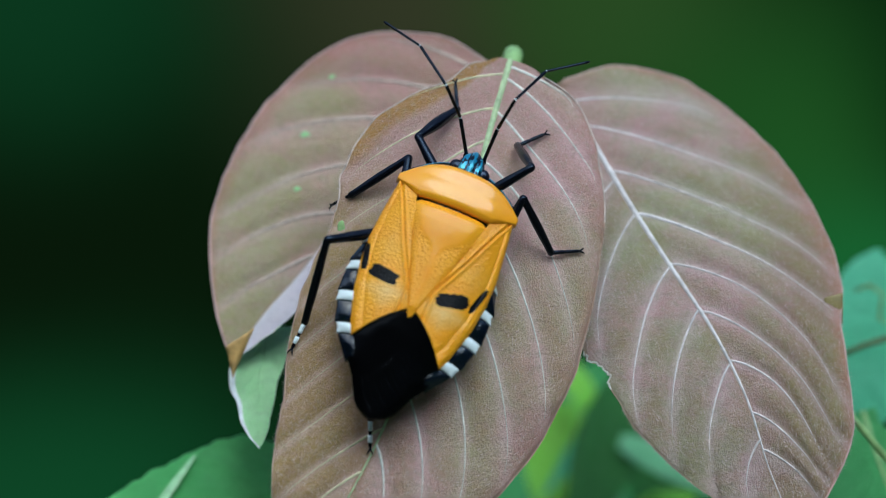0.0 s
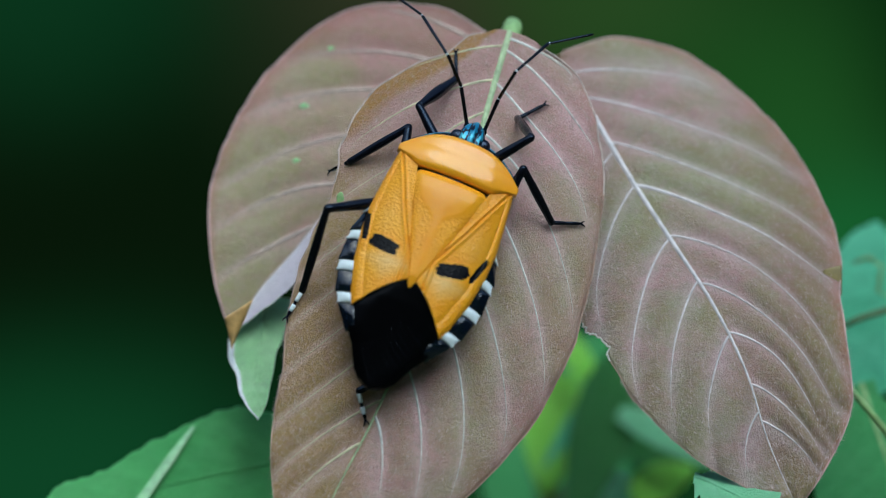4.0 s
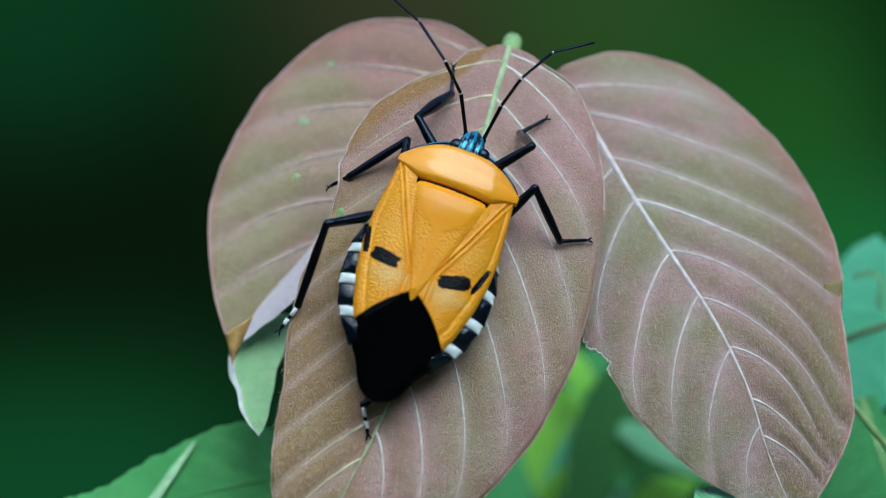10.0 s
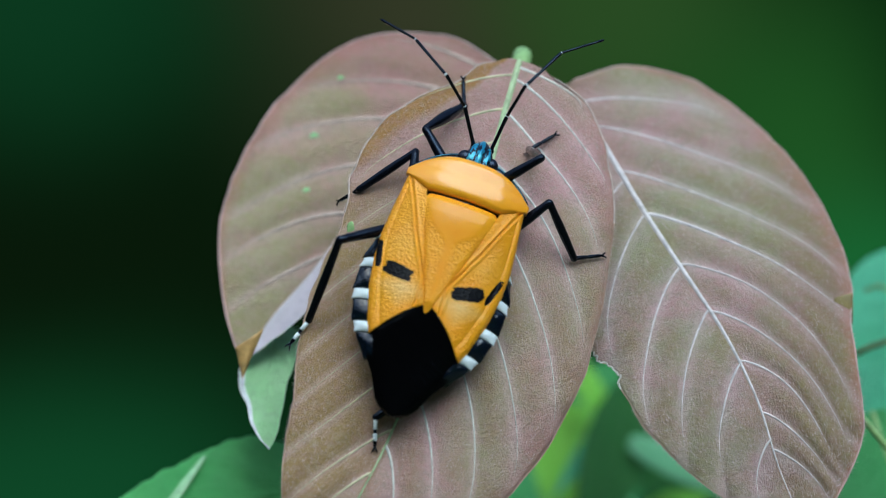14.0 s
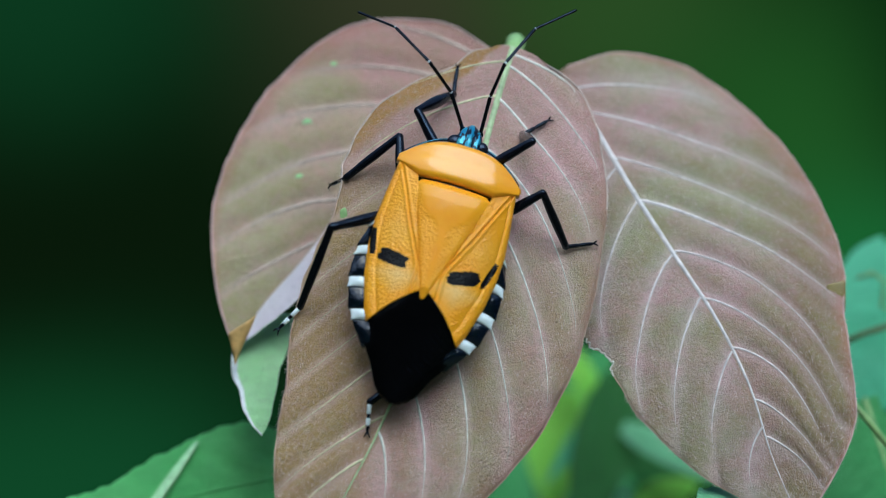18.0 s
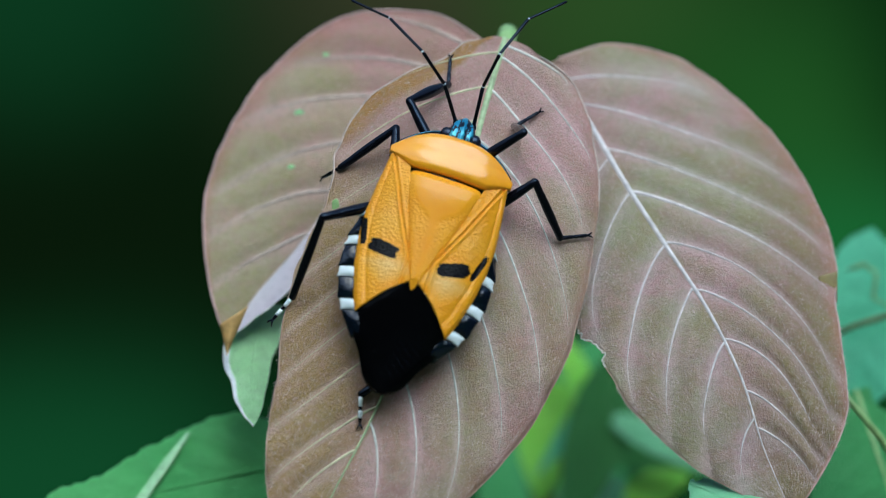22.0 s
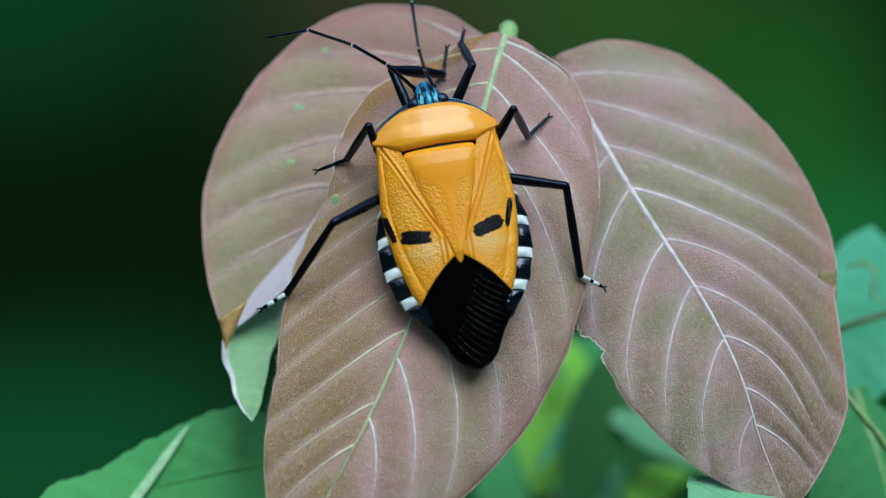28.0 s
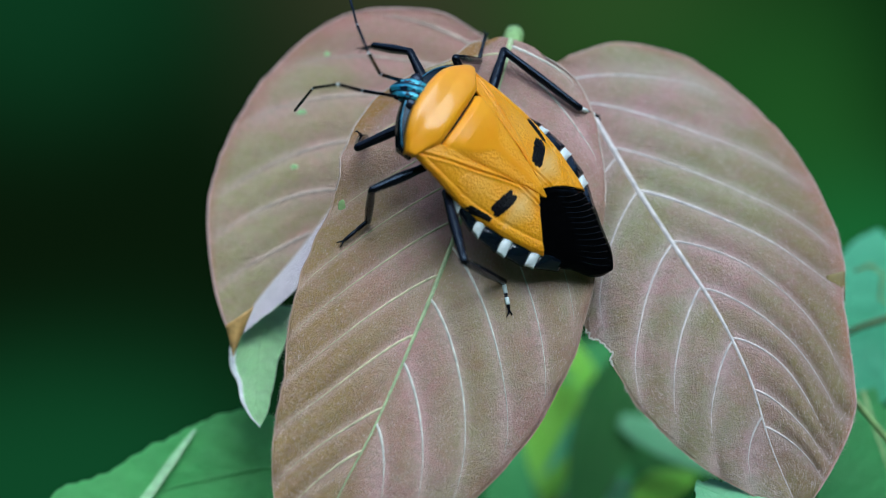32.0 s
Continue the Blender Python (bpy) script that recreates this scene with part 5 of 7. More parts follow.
    walk(legs["FR"][0], [
        (0.0, aim(1, 0, 1.37, 8.47, 1.28, 5.77, 13.47, 3.74)),
        (3.0, aim(1, 0, 1.36, 8.46, 1.28, 5.72, 13.40, 3.90)),
        (7.0, aim(1, 0, 1.28, 8.37, 1.23, 5.58, 13.32, 3.96)),
        (9.0, aim(1, 0, 1.36, 8.45, 1.28, 5.76, 13.40, 3.84)),
        (11.0, aim(1, 0, 1.42, 8.52, 1.31, 5.89, 13.26, 4.15)),
        (13.0, aim(1, 0, 1.39, 8.49, 1.29, 5.94, 13.07, 4.24)),
        (16.0, aim(1, 0, 1.47, 8.56, 1.34, 6.17, 12.91, 4.41)),
        (19.0, aim(1, 0, 1.45, 8.55, 1.33, 6.16, 12.84, 4.46)),
        (22.0, aim(1, 0, 1.47, 8.57, 1.35, 5.96, 13.02, 4.57)),
        (25.0, aim(1, 0, 1.40, 8.50, 1.30, 6.67, 12.10, 4.40)),
        (25.5, aim(1, 0, 1.18, 8.39, 1.19, 6.93, 11.29, 4.19)),
        (27.5, aim(1, 0, 1.08, 8.09, 1.18, 5.38, 13.53, 2.71)),
        (28.0, aim(1, 0, 1.31, 8.36, 1.26, 5.21, 14.10, 2.75)),
        (28.4, aim(1, 0, 1.24, 8.31, 1.27, 5.74, 13.73, 2.16)),
        (28.7, aim(1, 0, 1.22, 8.30, 1.26, 5.95, 13.48, 2.38)),
        (29.0, aim(1, 0, 0.92, 8.01, 1.16, 5.80, 12.98, 2.54)),
        (29.3, aim(1, 0, 0.90, 8.04, 1.16, 6.02, 12.76, 2.58)),
        (29.6, aim(1, 0, 0.75, 7.92, 1.14, 5.96, 12.58, 2.42)),
        (29.9, aim(1, 0, 0.90, 8.01, 1.09, 5.76, 12.78, 3.10)),
        (30.2, aim(1, 0, 0.42, 7.80, 0.88, 5.89, 11.68, 3.21)),
        (30.5, aim(1, 0, -0.02, 7.62, 0.79, 5.74, 11.21, 2.87)),
        (30.8, aim(1, 0, 0.01, 7.96, 1.37, 6.62, 10.53, 1.02)),
        (31.1, aim(1, 0, 0.32, 8.11, 1.49, 6.92, 10.47, 0.32)),
        (31.5, aim(1, 0, 0.55, 8.23, 1.48, 7.19, 10.34, 0.10)),
        (32.0, aim(1, 0, 1.01, 8.08, 1.51, 5.55, 12.95, -0.96)),
    ])
    walk(legs["FR"][1], [
        (0.0, aim(1, 0, 5.77, 13.47, 3.74, 3.44, 17.11, -1.37)),
        (3.0, aim(1, 0, 5.72, 13.40, 3.90, 3.53, 16.90, -1.38)),
        (7.0, aim(1, 0, 5.58, 13.32, 3.96, 3.46, 16.64, -1.46)),
        (9.0, aim(1, 0, 5.76, 13.40, 3.84, 3.79, 16.48, -1.78)),
        (11.0, aim(1, 0, 5.89, 13.26, 4.15, 4.29, 15.87, -1.81)),
        (13.0, aim(1, 0, 5.94, 13.07, 4.24, 4.41, 15.65, -1.75)),
        (16.0, aim(1, 0, 6.17, 12.91, 4.41, 5.06, 15.26, -1.76)),
        (19.0, aim(1, 0, 6.16, 12.84, 4.46, 5.17, 15.41, -1.65)),
        (22.0, aim(1, 0, 5.96, 13.02, 4.57, 4.93, 15.49, -1.57)),
        (25.0, aim(1, 0, 6.67, 12.10, 4.40, 5.68, 14.47, -1.79)),
        (25.5, aim(1, 0, 6.93, 11.29, 4.19, 8.18, 14.12, -1.75)),
        (27.5, aim(1, 0, 5.38, 13.53, 2.71, 5.75, 18.34, -1.93)),
        (28.0, aim(1, 0, 5.21, 14.10, 2.75, 5.15, 17.98, -2.71)),
        (28.4, aim(1, 0, 5.74, 13.73, 2.16, 6.28, 16.96, -3.68)),
        (28.7, aim(1, 0, 5.95, 13.48, 2.38, 7.01, 16.42, -3.54)),
        (29.0, aim(1, 0, 5.80, 12.98, 2.54, 7.10, 15.94, -3.33)),
        (29.3, aim(1, 0, 6.02, 12.76, 2.58, 7.59, 15.55, -3.31)),
        (29.6, aim(1, 0, 5.96, 12.58, 2.42, 7.83, 15.28, -3.41)),
        (29.9, aim(1, 0, 5.76, 12.78, 3.10, 7.20, 16.11, -2.53)),
        (30.2, aim(1, 0, 5.89, 11.68, 3.21, 8.43, 14.43, -2.35)),
        (30.5, aim(1, 0, 5.74, 11.21, 2.87, 9.95, 12.32, -2.23)),
        (30.8, aim(1, 0, 6.62, 10.53, 1.02, 11.39, 10.83, -3.67)),
        (31.1, aim(1, 0, 6.92, 10.47, 0.32, 11.90, 10.05, -4.13)),
        (31.5, aim(1, 0, 7.19, 10.34, 0.10, 12.32, 9.09, -4.03)),
        (32.0, aim(1, 0, 5.55, 12.95, -0.96, 7.28, 15.24, -7.01)),
    ])
    walk(legs["FR"][2], [
        (0.0, aim(1, 0, 3.44, 17.11, -1.37, 6.02, 20.16, -1.93)),
        (3.0, aim(1, 0, 3.53, 16.90, -1.38, 5.89, 20.18, -1.93)),
        (7.0, aim(1, 0, 3.46, 16.64, -1.46, 5.87, 19.92, -2.10)),
        (9.0, aim(1, 0, 3.79, 16.48, -1.78, 6.10, 19.54, -2.46)),
        (11.0, aim(1, 0, 4.29, 15.87, -1.81, 6.54, 19.01, -2.53)),
        (13.0, aim(1, 0, 4.41, 15.65, -1.75, 6.85, 18.84, -2.43)),
        (16.0, aim(1, 0, 5.06, 15.26, -1.76, 7.43, 18.42, -2.49)),
        (19.0, aim(1, 0, 5.17, 15.41, -1.65, 7.60, 18.14, -2.23)),
        (22.0, aim(1, 0, 4.93, 15.49, -1.57, 7.37, 18.70, -2.19)),
        (25.0, aim(1, 0, 5.68, 14.47, -1.79, 8.43, 17.49, -2.57)),
        (25.5, aim(1, 0, 8.18, 14.12, -1.75, 9.75, 15.66, -2.31)),
        (27.5, aim(1, 0, 5.75, 18.34, -1.93, 7.74, 21.61, -2.95)),
        (28.0, aim(1, 0, 5.15, 17.98, -2.71, 6.10, 20.17, -5.14)),
        (28.4, aim(1, 0, 6.28, 16.96, -3.68, 7.22, 18.97, -6.27)),
        (28.7, aim(1, 0, 7.01, 16.42, -3.54, 8.08, 18.61, -5.87)),
        (29.0, aim(1, 0, 7.10, 15.94, -3.33, 8.49, 18.15, -5.43)),
        (29.3, aim(1, 0, 7.59, 15.55, -3.31, 9.12, 17.56, -5.52)),
        (29.6, aim(1, 0, 7.83, 15.28, -3.41, 9.50, 16.97, -5.77)),
        (29.9, aim(1, 0, 7.20, 16.11, -2.53, 8.73, 18.18, -4.74)),
        (30.2, aim(1, 0, 8.43, 14.43, -2.35, 10.37, 15.88, -4.70)),
        (30.5, aim(1, 0, 9.95, 12.32, -2.23, 12.07, 13.37, -4.52)),
        (30.8, aim(1, 0, 11.39, 10.83, -3.67, 13.73, 11.19, -5.68)),
        (31.1, aim(1, 0, 11.90, 10.05, -4.13, 14.34, 10.04, -6.10)),
        (31.5, aim(1, 0, 12.32, 9.09, -4.03, 15.19, 8.60, -5.30)),
        (32.0, aim(1, 0, 7.28, 15.24, -7.01, 8.16, 15.51, -10.13)),
    ])
    walk(legs["ML"][0], [
        (0.0, aim(-1, 0, -5.29, 5.26, 0.71, -6.45, 11.05, -0.33)),
        (3.0, aim(-1, 0, -5.29, 5.26, 0.71, -6.58, 11.04, -0.29)),
        (7.0, aim(-1, 0, -5.30, 5.31, 0.70, -6.41, 11.14, -0.16)),
        (9.0, aim(-1, 0, -5.30, 5.31, 0.70, -6.44, 10.97, -0.93)),
        (11.0, aim(-1, 0, -5.29, 5.27, 0.71, -6.58, 10.86, -1.06)),
        (13.0, aim(-1, 0, -5.30, 5.30, 0.70, -6.34, 10.97, -0.98)),
        (16.0, aim(-1, 0, -5.26, 5.17, 0.72, -6.85, 10.86, -0.31)),
        (19.0, aim(-1, 0, -5.27, 5.22, 0.72, -7.02, 10.84, -0.45)),
        (22.0, aim(-1, 0, -5.30, 5.29, 0.70, -6.69, 11.00, -0.50)),
        (25.0, aim(-1, 0, -5.25, 5.13, 0.70, -6.88, 10.91, 0.73)),
        (25.5, aim(-1, 0, -5.06, 4.54, 0.43, -6.77, 9.97, 2.33)),
        (27.5, aim(-1, 0, -5.00, 4.64, 0.16, -6.97, 9.03, 3.74)),
        (28.0, aim(-1, 0, -5.12, 4.77, 0.26, -6.63, 9.24, 3.98)),
        (28.4, aim(-1, 0, -5.08, 4.80, 0.25, -6.91, 9.08, 4.04)),
        (28.7, aim(-1, 0, -5.09, 4.97, 0.40, -7.68, 8.95, 4.07)),
        (29.0, aim(-1, 0, -5.14, 4.99, 0.41, -7.25, 9.08, 4.25)),
        (29.3, aim(-1, 0, -5.86, 5.34, 1.10, -10.70, 5.71, 4.62)),
        (29.6, aim(-1, 0, -5.39, 5.31, 0.75, -10.61, 5.94, 3.65)),
        (29.9, aim(-1, 0, -5.43, 5.31, 0.79, -10.42, 5.58, 4.11)),
        (30.2, aim(-1, 0, -5.71, 5.34, 0.88, -11.20, 5.85, 3.26)),
        (30.5, aim(-1, 0, -5.65, 5.36, 0.80, -11.34, 6.34, 2.43)),
        (30.8, aim(-1, 0, -4.94, 5.19, 0.71, -10.67, 6.94, 0.49)),
        (31.1, aim(-1, 0, -4.81, 5.11, 0.80, -10.32, 7.19, -0.33)),
        (31.5, aim(-1, 0, -4.99, 5.15, 0.80, -10.19, 7.67, -0.82)),
        (32.0, aim(-1, 0, -5.14, 5.21, 0.77, -10.07, 7.95, -1.29)),
    ])
    walk(legs["ML"][1], [
        (0.0, aim(-1, 0, -6.45, 11.05, -0.33, -10.64, 5.98, -3.25)),
        (3.0, aim(-1, 0, -6.58, 11.04, -0.29, -10.90, 6.17, -3.36)),
        (7.0, aim(-1, 0, -6.41, 11.14, -0.16, -10.99, 6.43, -3.12)),
        (9.0, aim(-1, 0, -6.44, 10.97, -0.93, -10.91, 5.84, -3.28)),
        (11.0, aim(-1, 0, -6.58, 10.86, -1.06, -10.90, 5.61, -3.43)),
        (13.0, aim(-1, 0, -6.34, 10.97, -0.98, -10.73, 5.81, -3.43)),
        (16.0, aim(-1, 0, -6.85, 10.86, -0.31, -11.03, 5.97, -3.55)),
        (19.0, aim(-1, 0, -7.02, 10.84, -0.45, -11.11, 5.82, -3.61)),
        (22.0, aim(-1, 0, -6.69, 11.00, -0.50, -10.92, 6.01, -3.51)),
        (25.0, aim(-1, 0, -6.88, 10.91, 0.73, -10.74, 6.20, -3.11)),
        (25.5, aim(-1, 0, -6.77, 9.97, 2.33, -9.88, 6.84, -3.36)),
        (27.5, aim(-1, 0, -6.97, 9.03, 3.74, -9.46, 7.32, -2.80)),
        (28.0, aim(-1, 0, -6.63, 9.24, 3.98, -8.84, 7.82, -2.73)),
        (28.4, aim(-1, 0, -6.91, 9.08, 4.04, -8.80, 8.12, -2.84)),
        (28.7, aim(-1, 0, -7.68, 8.95, 4.07, -8.89, 8.71, -3.02)),
        (29.0, aim(-1, 0, -7.25, 9.08, 4.25, -10.20, 7.60, -2.15)),
        (29.3, aim(-1, 0, -10.70, 5.71, 4.62, -10.52, 2.05, -1.58)),
        (29.6, aim(-1, 0, -10.61, 5.94, 3.65, -10.45, 2.32, -2.58)),
        (29.9, aim(-1, 0, -10.42, 5.58, 4.11, -11.06, 2.38, -2.32)),
        (30.2, aim(-1, 0, -11.20, 5.85, 3.26, -11.25, 3.01, -3.36)),
        (30.5, aim(-1, 0, -11.34, 6.34, 2.43, -10.70, 3.56, -4.18)),
        (30.8, aim(-1, 0, -10.67, 6.94, 0.49, -10.12, 3.52, -5.82)),
        (31.1, aim(-1, 0, -10.32, 7.19, -0.33, -9.79, 3.74, -6.63)),
        (31.5, aim(-1, 0, -10.19, 7.67, -0.82, -9.31, 4.49, -7.22)),
        (32.0, aim(-1, 0, -10.07, 7.95, -1.29, -9.03, 5.02, -7.78)),
    ])
    walk(legs["ML"][2], [
        (0.0, aim(-1, 0, -10.64, 5.98, -3.25, -12.30, 5.16, -6.06)),
        (3.0, aim(-1, 0, -10.90, 6.17, -3.36, -12.60, 5.44, -6.16)),
        (7.0, aim(-1, 0, -10.99, 6.43, -3.12, -12.76, 5.35, -5.81)),
        (9.0, aim(-1, 0, -10.91, 5.84, -3.28, -12.66, 4.99, -6.07)),
        (11.0, aim(-1, 0, -10.90, 5.61, -3.43, -12.57, 4.51, -6.10)),
        (13.0, aim(-1, 0, -10.73, 5.81, -3.43, -12.46, 4.70, -6.15)),
        (16.0, aim(-1, 0, -11.03, 5.97, -3.55, -12.48, 5.27, -6.45)),
        (19.0, aim(-1, 0, -11.11, 5.82, -3.61, -12.50, 5.62, -6.64)),
        (22.0, aim(-1, 0, -10.92, 6.01, -3.51, -12.50, 5.31, -6.41)),
        (25.0, aim(-1, 0, -10.74, 6.20, -3.11, -12.75, 5.81, -5.75)),
        (25.5, aim(-1, 0, -9.88, 6.84, -3.36, -11.97, 6.19, -5.99)),
        (27.5, aim(-1, 0, -9.46, 7.32, -2.80, -11.28, 7.55, -5.88)),
        (28.0, aim(-1, 0, -8.84, 7.82, -2.73, -10.46, 7.63, -3.37)),
        (28.4, aim(-1, 0, -8.80, 8.12, -2.84, -10.55, 8.21, -3.57)),
        (28.7, aim(-1, 0, -8.89, 8.71, -3.02, -11.91, 10.02, -4.25)),
        (29.0, aim(-1, 0, -10.20, 7.60, -2.15, -13.59, 8.25, -3.34)),
        (29.3, aim(-1, 0, -10.52, 2.05, -1.58, -12.56, 2.30, -2.09)),
        (29.6, aim(-1, 0, -10.45, 2.32, -2.58, -12.41, 2.35, -3.26)),
        (29.9, aim(-1, 0, -11.06, 2.38, -2.32, -14.39, 2.54, -3.08)),
        (30.2, aim(-1, 0, -11.25, 3.01, -3.36, -14.37, 2.94, -4.26)),
        (30.5, aim(-1, 0, -10.70, 3.56, -4.18, -14.08, 3.15, -5.28)),
        (30.8, aim(-1, 0, -10.12, 3.52, -5.82, -13.28, 3.30, -7.22)),
        (31.1, aim(-1, 0, -9.79, 3.74, -6.63, -12.95, 3.72, -8.19)),
        (31.5, aim(-1, 0, -9.31, 4.49, -7.22, -12.42, 4.95, -8.99)),
        (32.0, aim(-1, 0, -9.03, 5.02, -7.78, -12.09, 5.64, -9.60)),
    ])
    walk(legs["MR"][0], [
        (0.0, aim(1, 0, 5.23, 4.92, 0.51, 6.16, 10.24, 3.14)),
        (3.0, aim(1, 0, 5.24, 4.92, 0.51, 6.09, 10.23, 3.17)),
        (7.0, aim(1, 0, 5.18, 4.83, 0.48, 6.52, 10.12, 2.97)),
        (9.0, aim(1, 0, 5.09, 4.80, 0.42, 7.16, 9.71, 3.18)),
        (11.0, aim(1, 0, 5.05, 4.89, 0.49, 7.96, 9.57, 2.86)),
        (13.0, aim(1, 0, 4.97, 4.81, 0.46, 8.09, 9.40, 2.75)),
        (16.0, aim(1, 0, 4.92, 4.92, 0.43, 8.70, 8.72, 3.13)),
        (19.0, aim(1, 0, 4.75, 4.83, 0.28, 8.70, 8.18, 3.31)),
        (22.0, aim(1, 0, 4.87, 4.83, 0.44, 8.59, 8.96, 2.70)),
        (25.0, aim(1, 0, 4.31, 4.86, 0.15, 9.19, 7.03, 2.87)),
        (25.5, aim(1, 0, 4.34, 5.24, 0.14, 9.50, 5.56, 3.17)),
        (27.5, aim(1, 0, 5.36, 5.37, 0.80, 7.93, 8.51, 5.22)),
        (28.0, aim(1, 0, 5.33, 5.33, 0.74, 8.16, 8.18, 5.20)),
        (28.4, aim(1, 0, 5.21, 5.23, 0.57, 8.19, 7.74, 5.13)),
        (28.7, aim(1, 0, 5.12, 5.15, 0.42, 8.01, 7.65, 5.05)),
        (29.0, aim(1, 0, 5.08, 5.10, 0.26, 7.58, 7.39, 5.21)),
        (29.3, aim(1, 0, 5.14, 5.14, 0.32, 7.31, 7.27, 5.50)),
        (29.6, aim(1, 0, 5.13, 5.10, 0.24, 7.05, 7.35, 5.46)),
        (29.9, aim(1, 0, 5.06, 5.02, -0.02, 6.82, 7.10, 5.33)),
        (30.2, aim(1, 0, 5.19, 5.21, 0.13, 6.30, 6.10, 5.96)),
        (30.5, aim(1, 0, 5.25, 5.28, 0.20, 5.87, 5.51, 6.16)),
        (30.8, aim(1, 0, 5.01, 5.13, -0.88, 6.08, 5.76, 4.99)),
        (31.1, aim(1, 0, 5.14, 5.26, 0.80, 10.14, 6.52, -2.26)),
        (31.5, aim(1, 0, 5.27, 4.56, -0.13, 5.45, 8.55, 4.34)),
        (32.0, aim(1, 0, 4.74, 3.82, 0.28, 6.80, 9.24, 1.82)),
    ])
    walk(legs["MR"][1], [
        (0.0, aim(1, 0, 6.16, 10.24, 3.14, 10.79, 7.62, -1.71)),
        (3.0, aim(1, 0, 6.09, 10.23, 3.17, 10.77, 7.67, -1.67)),
        (7.0, aim(1, 0, 6.52, 10.12, 2.97, 11.04, 7.53, -2.00)),
        (9.0, aim(1, 0, 7.16, 9.71, 3.18, 11.53, 7.17, -1.94)),
        (11.0, aim(1, 0, 7.96, 9.57, 2.86, 12.24, 6.32, -1.92)),
        (13.0, aim(1, 0, 8.09, 9.40, 2.75, 12.48, 6.09, -1.90)),
        (16.0, aim(1, 0, 8.70, 8.72, 3.13, 12.69, 5.41, -1.87)),
        (19.0, aim(1, 0, 8.70, 8.18, 3.31, 12.71, 4.98, -1.74)),
        (22.0, aim(1, 0, 8.59, 8.96, 2.70, 12.93, 5.57, -1.93)),
        (25.0, aim(1, 0, 9.19, 7.03, 2.87, 13.36, 4.23, -2.29)),
        (25.5, aim(1, 0, 9.50, 5.56, 3.17, 13.51, 1.99, -1.63)),
        (27.5, aim(1, 0, 7.93, 8.51, 5.22, 9.67, 7.09, -1.63)),
        (28.0, aim(1, 0, 8.16, 8.18, 5.20, 9.99, 6.74, -1.61)),
        (28.4, aim(1, 0, 8.19, 7.74, 5.13, 10.12, 5.52, -1.44)),
        (28.7, aim(1, 0, 8.01, 7.65, 5.05, 10.14, 5.01, -1.30)),
        (29.0, aim(1, 0, 7.58, 7.39, 5.21, 10.02, 4.72, -1.01)),
        (29.3, aim(1, 0, 7.31, 7.27, 5.50, 10.01, 4.31, -0.48)),
        (29.6, aim(1, 0, 7.05, 7.35, 5.46, 9.94, 3.78, -0.09)),
        (29.9, aim(1, 0, 6.82, 7.10, 5.33, 9.29, 4.59, -0.95)),
        (30.2, aim(1, 0, 6.30, 6.10, 5.96, 8.89, 2.63, 0.22)),
        (30.5, aim(1, 0, 5.87, 5.51, 6.16, 8.49, 0.93, 1.27)),
        (30.8, aim(1, 0, 6.08, 5.76, 4.99, 8.97, 0.60, 0.88)),
        (31.1, aim(1, 0, 10.14, 6.52, -2.26, 8.69, 0.34, 1.14)),
        (31.5, aim(1, 0, 5.45, 8.55, 4.34, 9.41, 4.27, 0.12)),
        (32.0, aim(1, 0, 6.80, 9.24, 1.82, 11.61, 6.08, -2.50)),
    ])
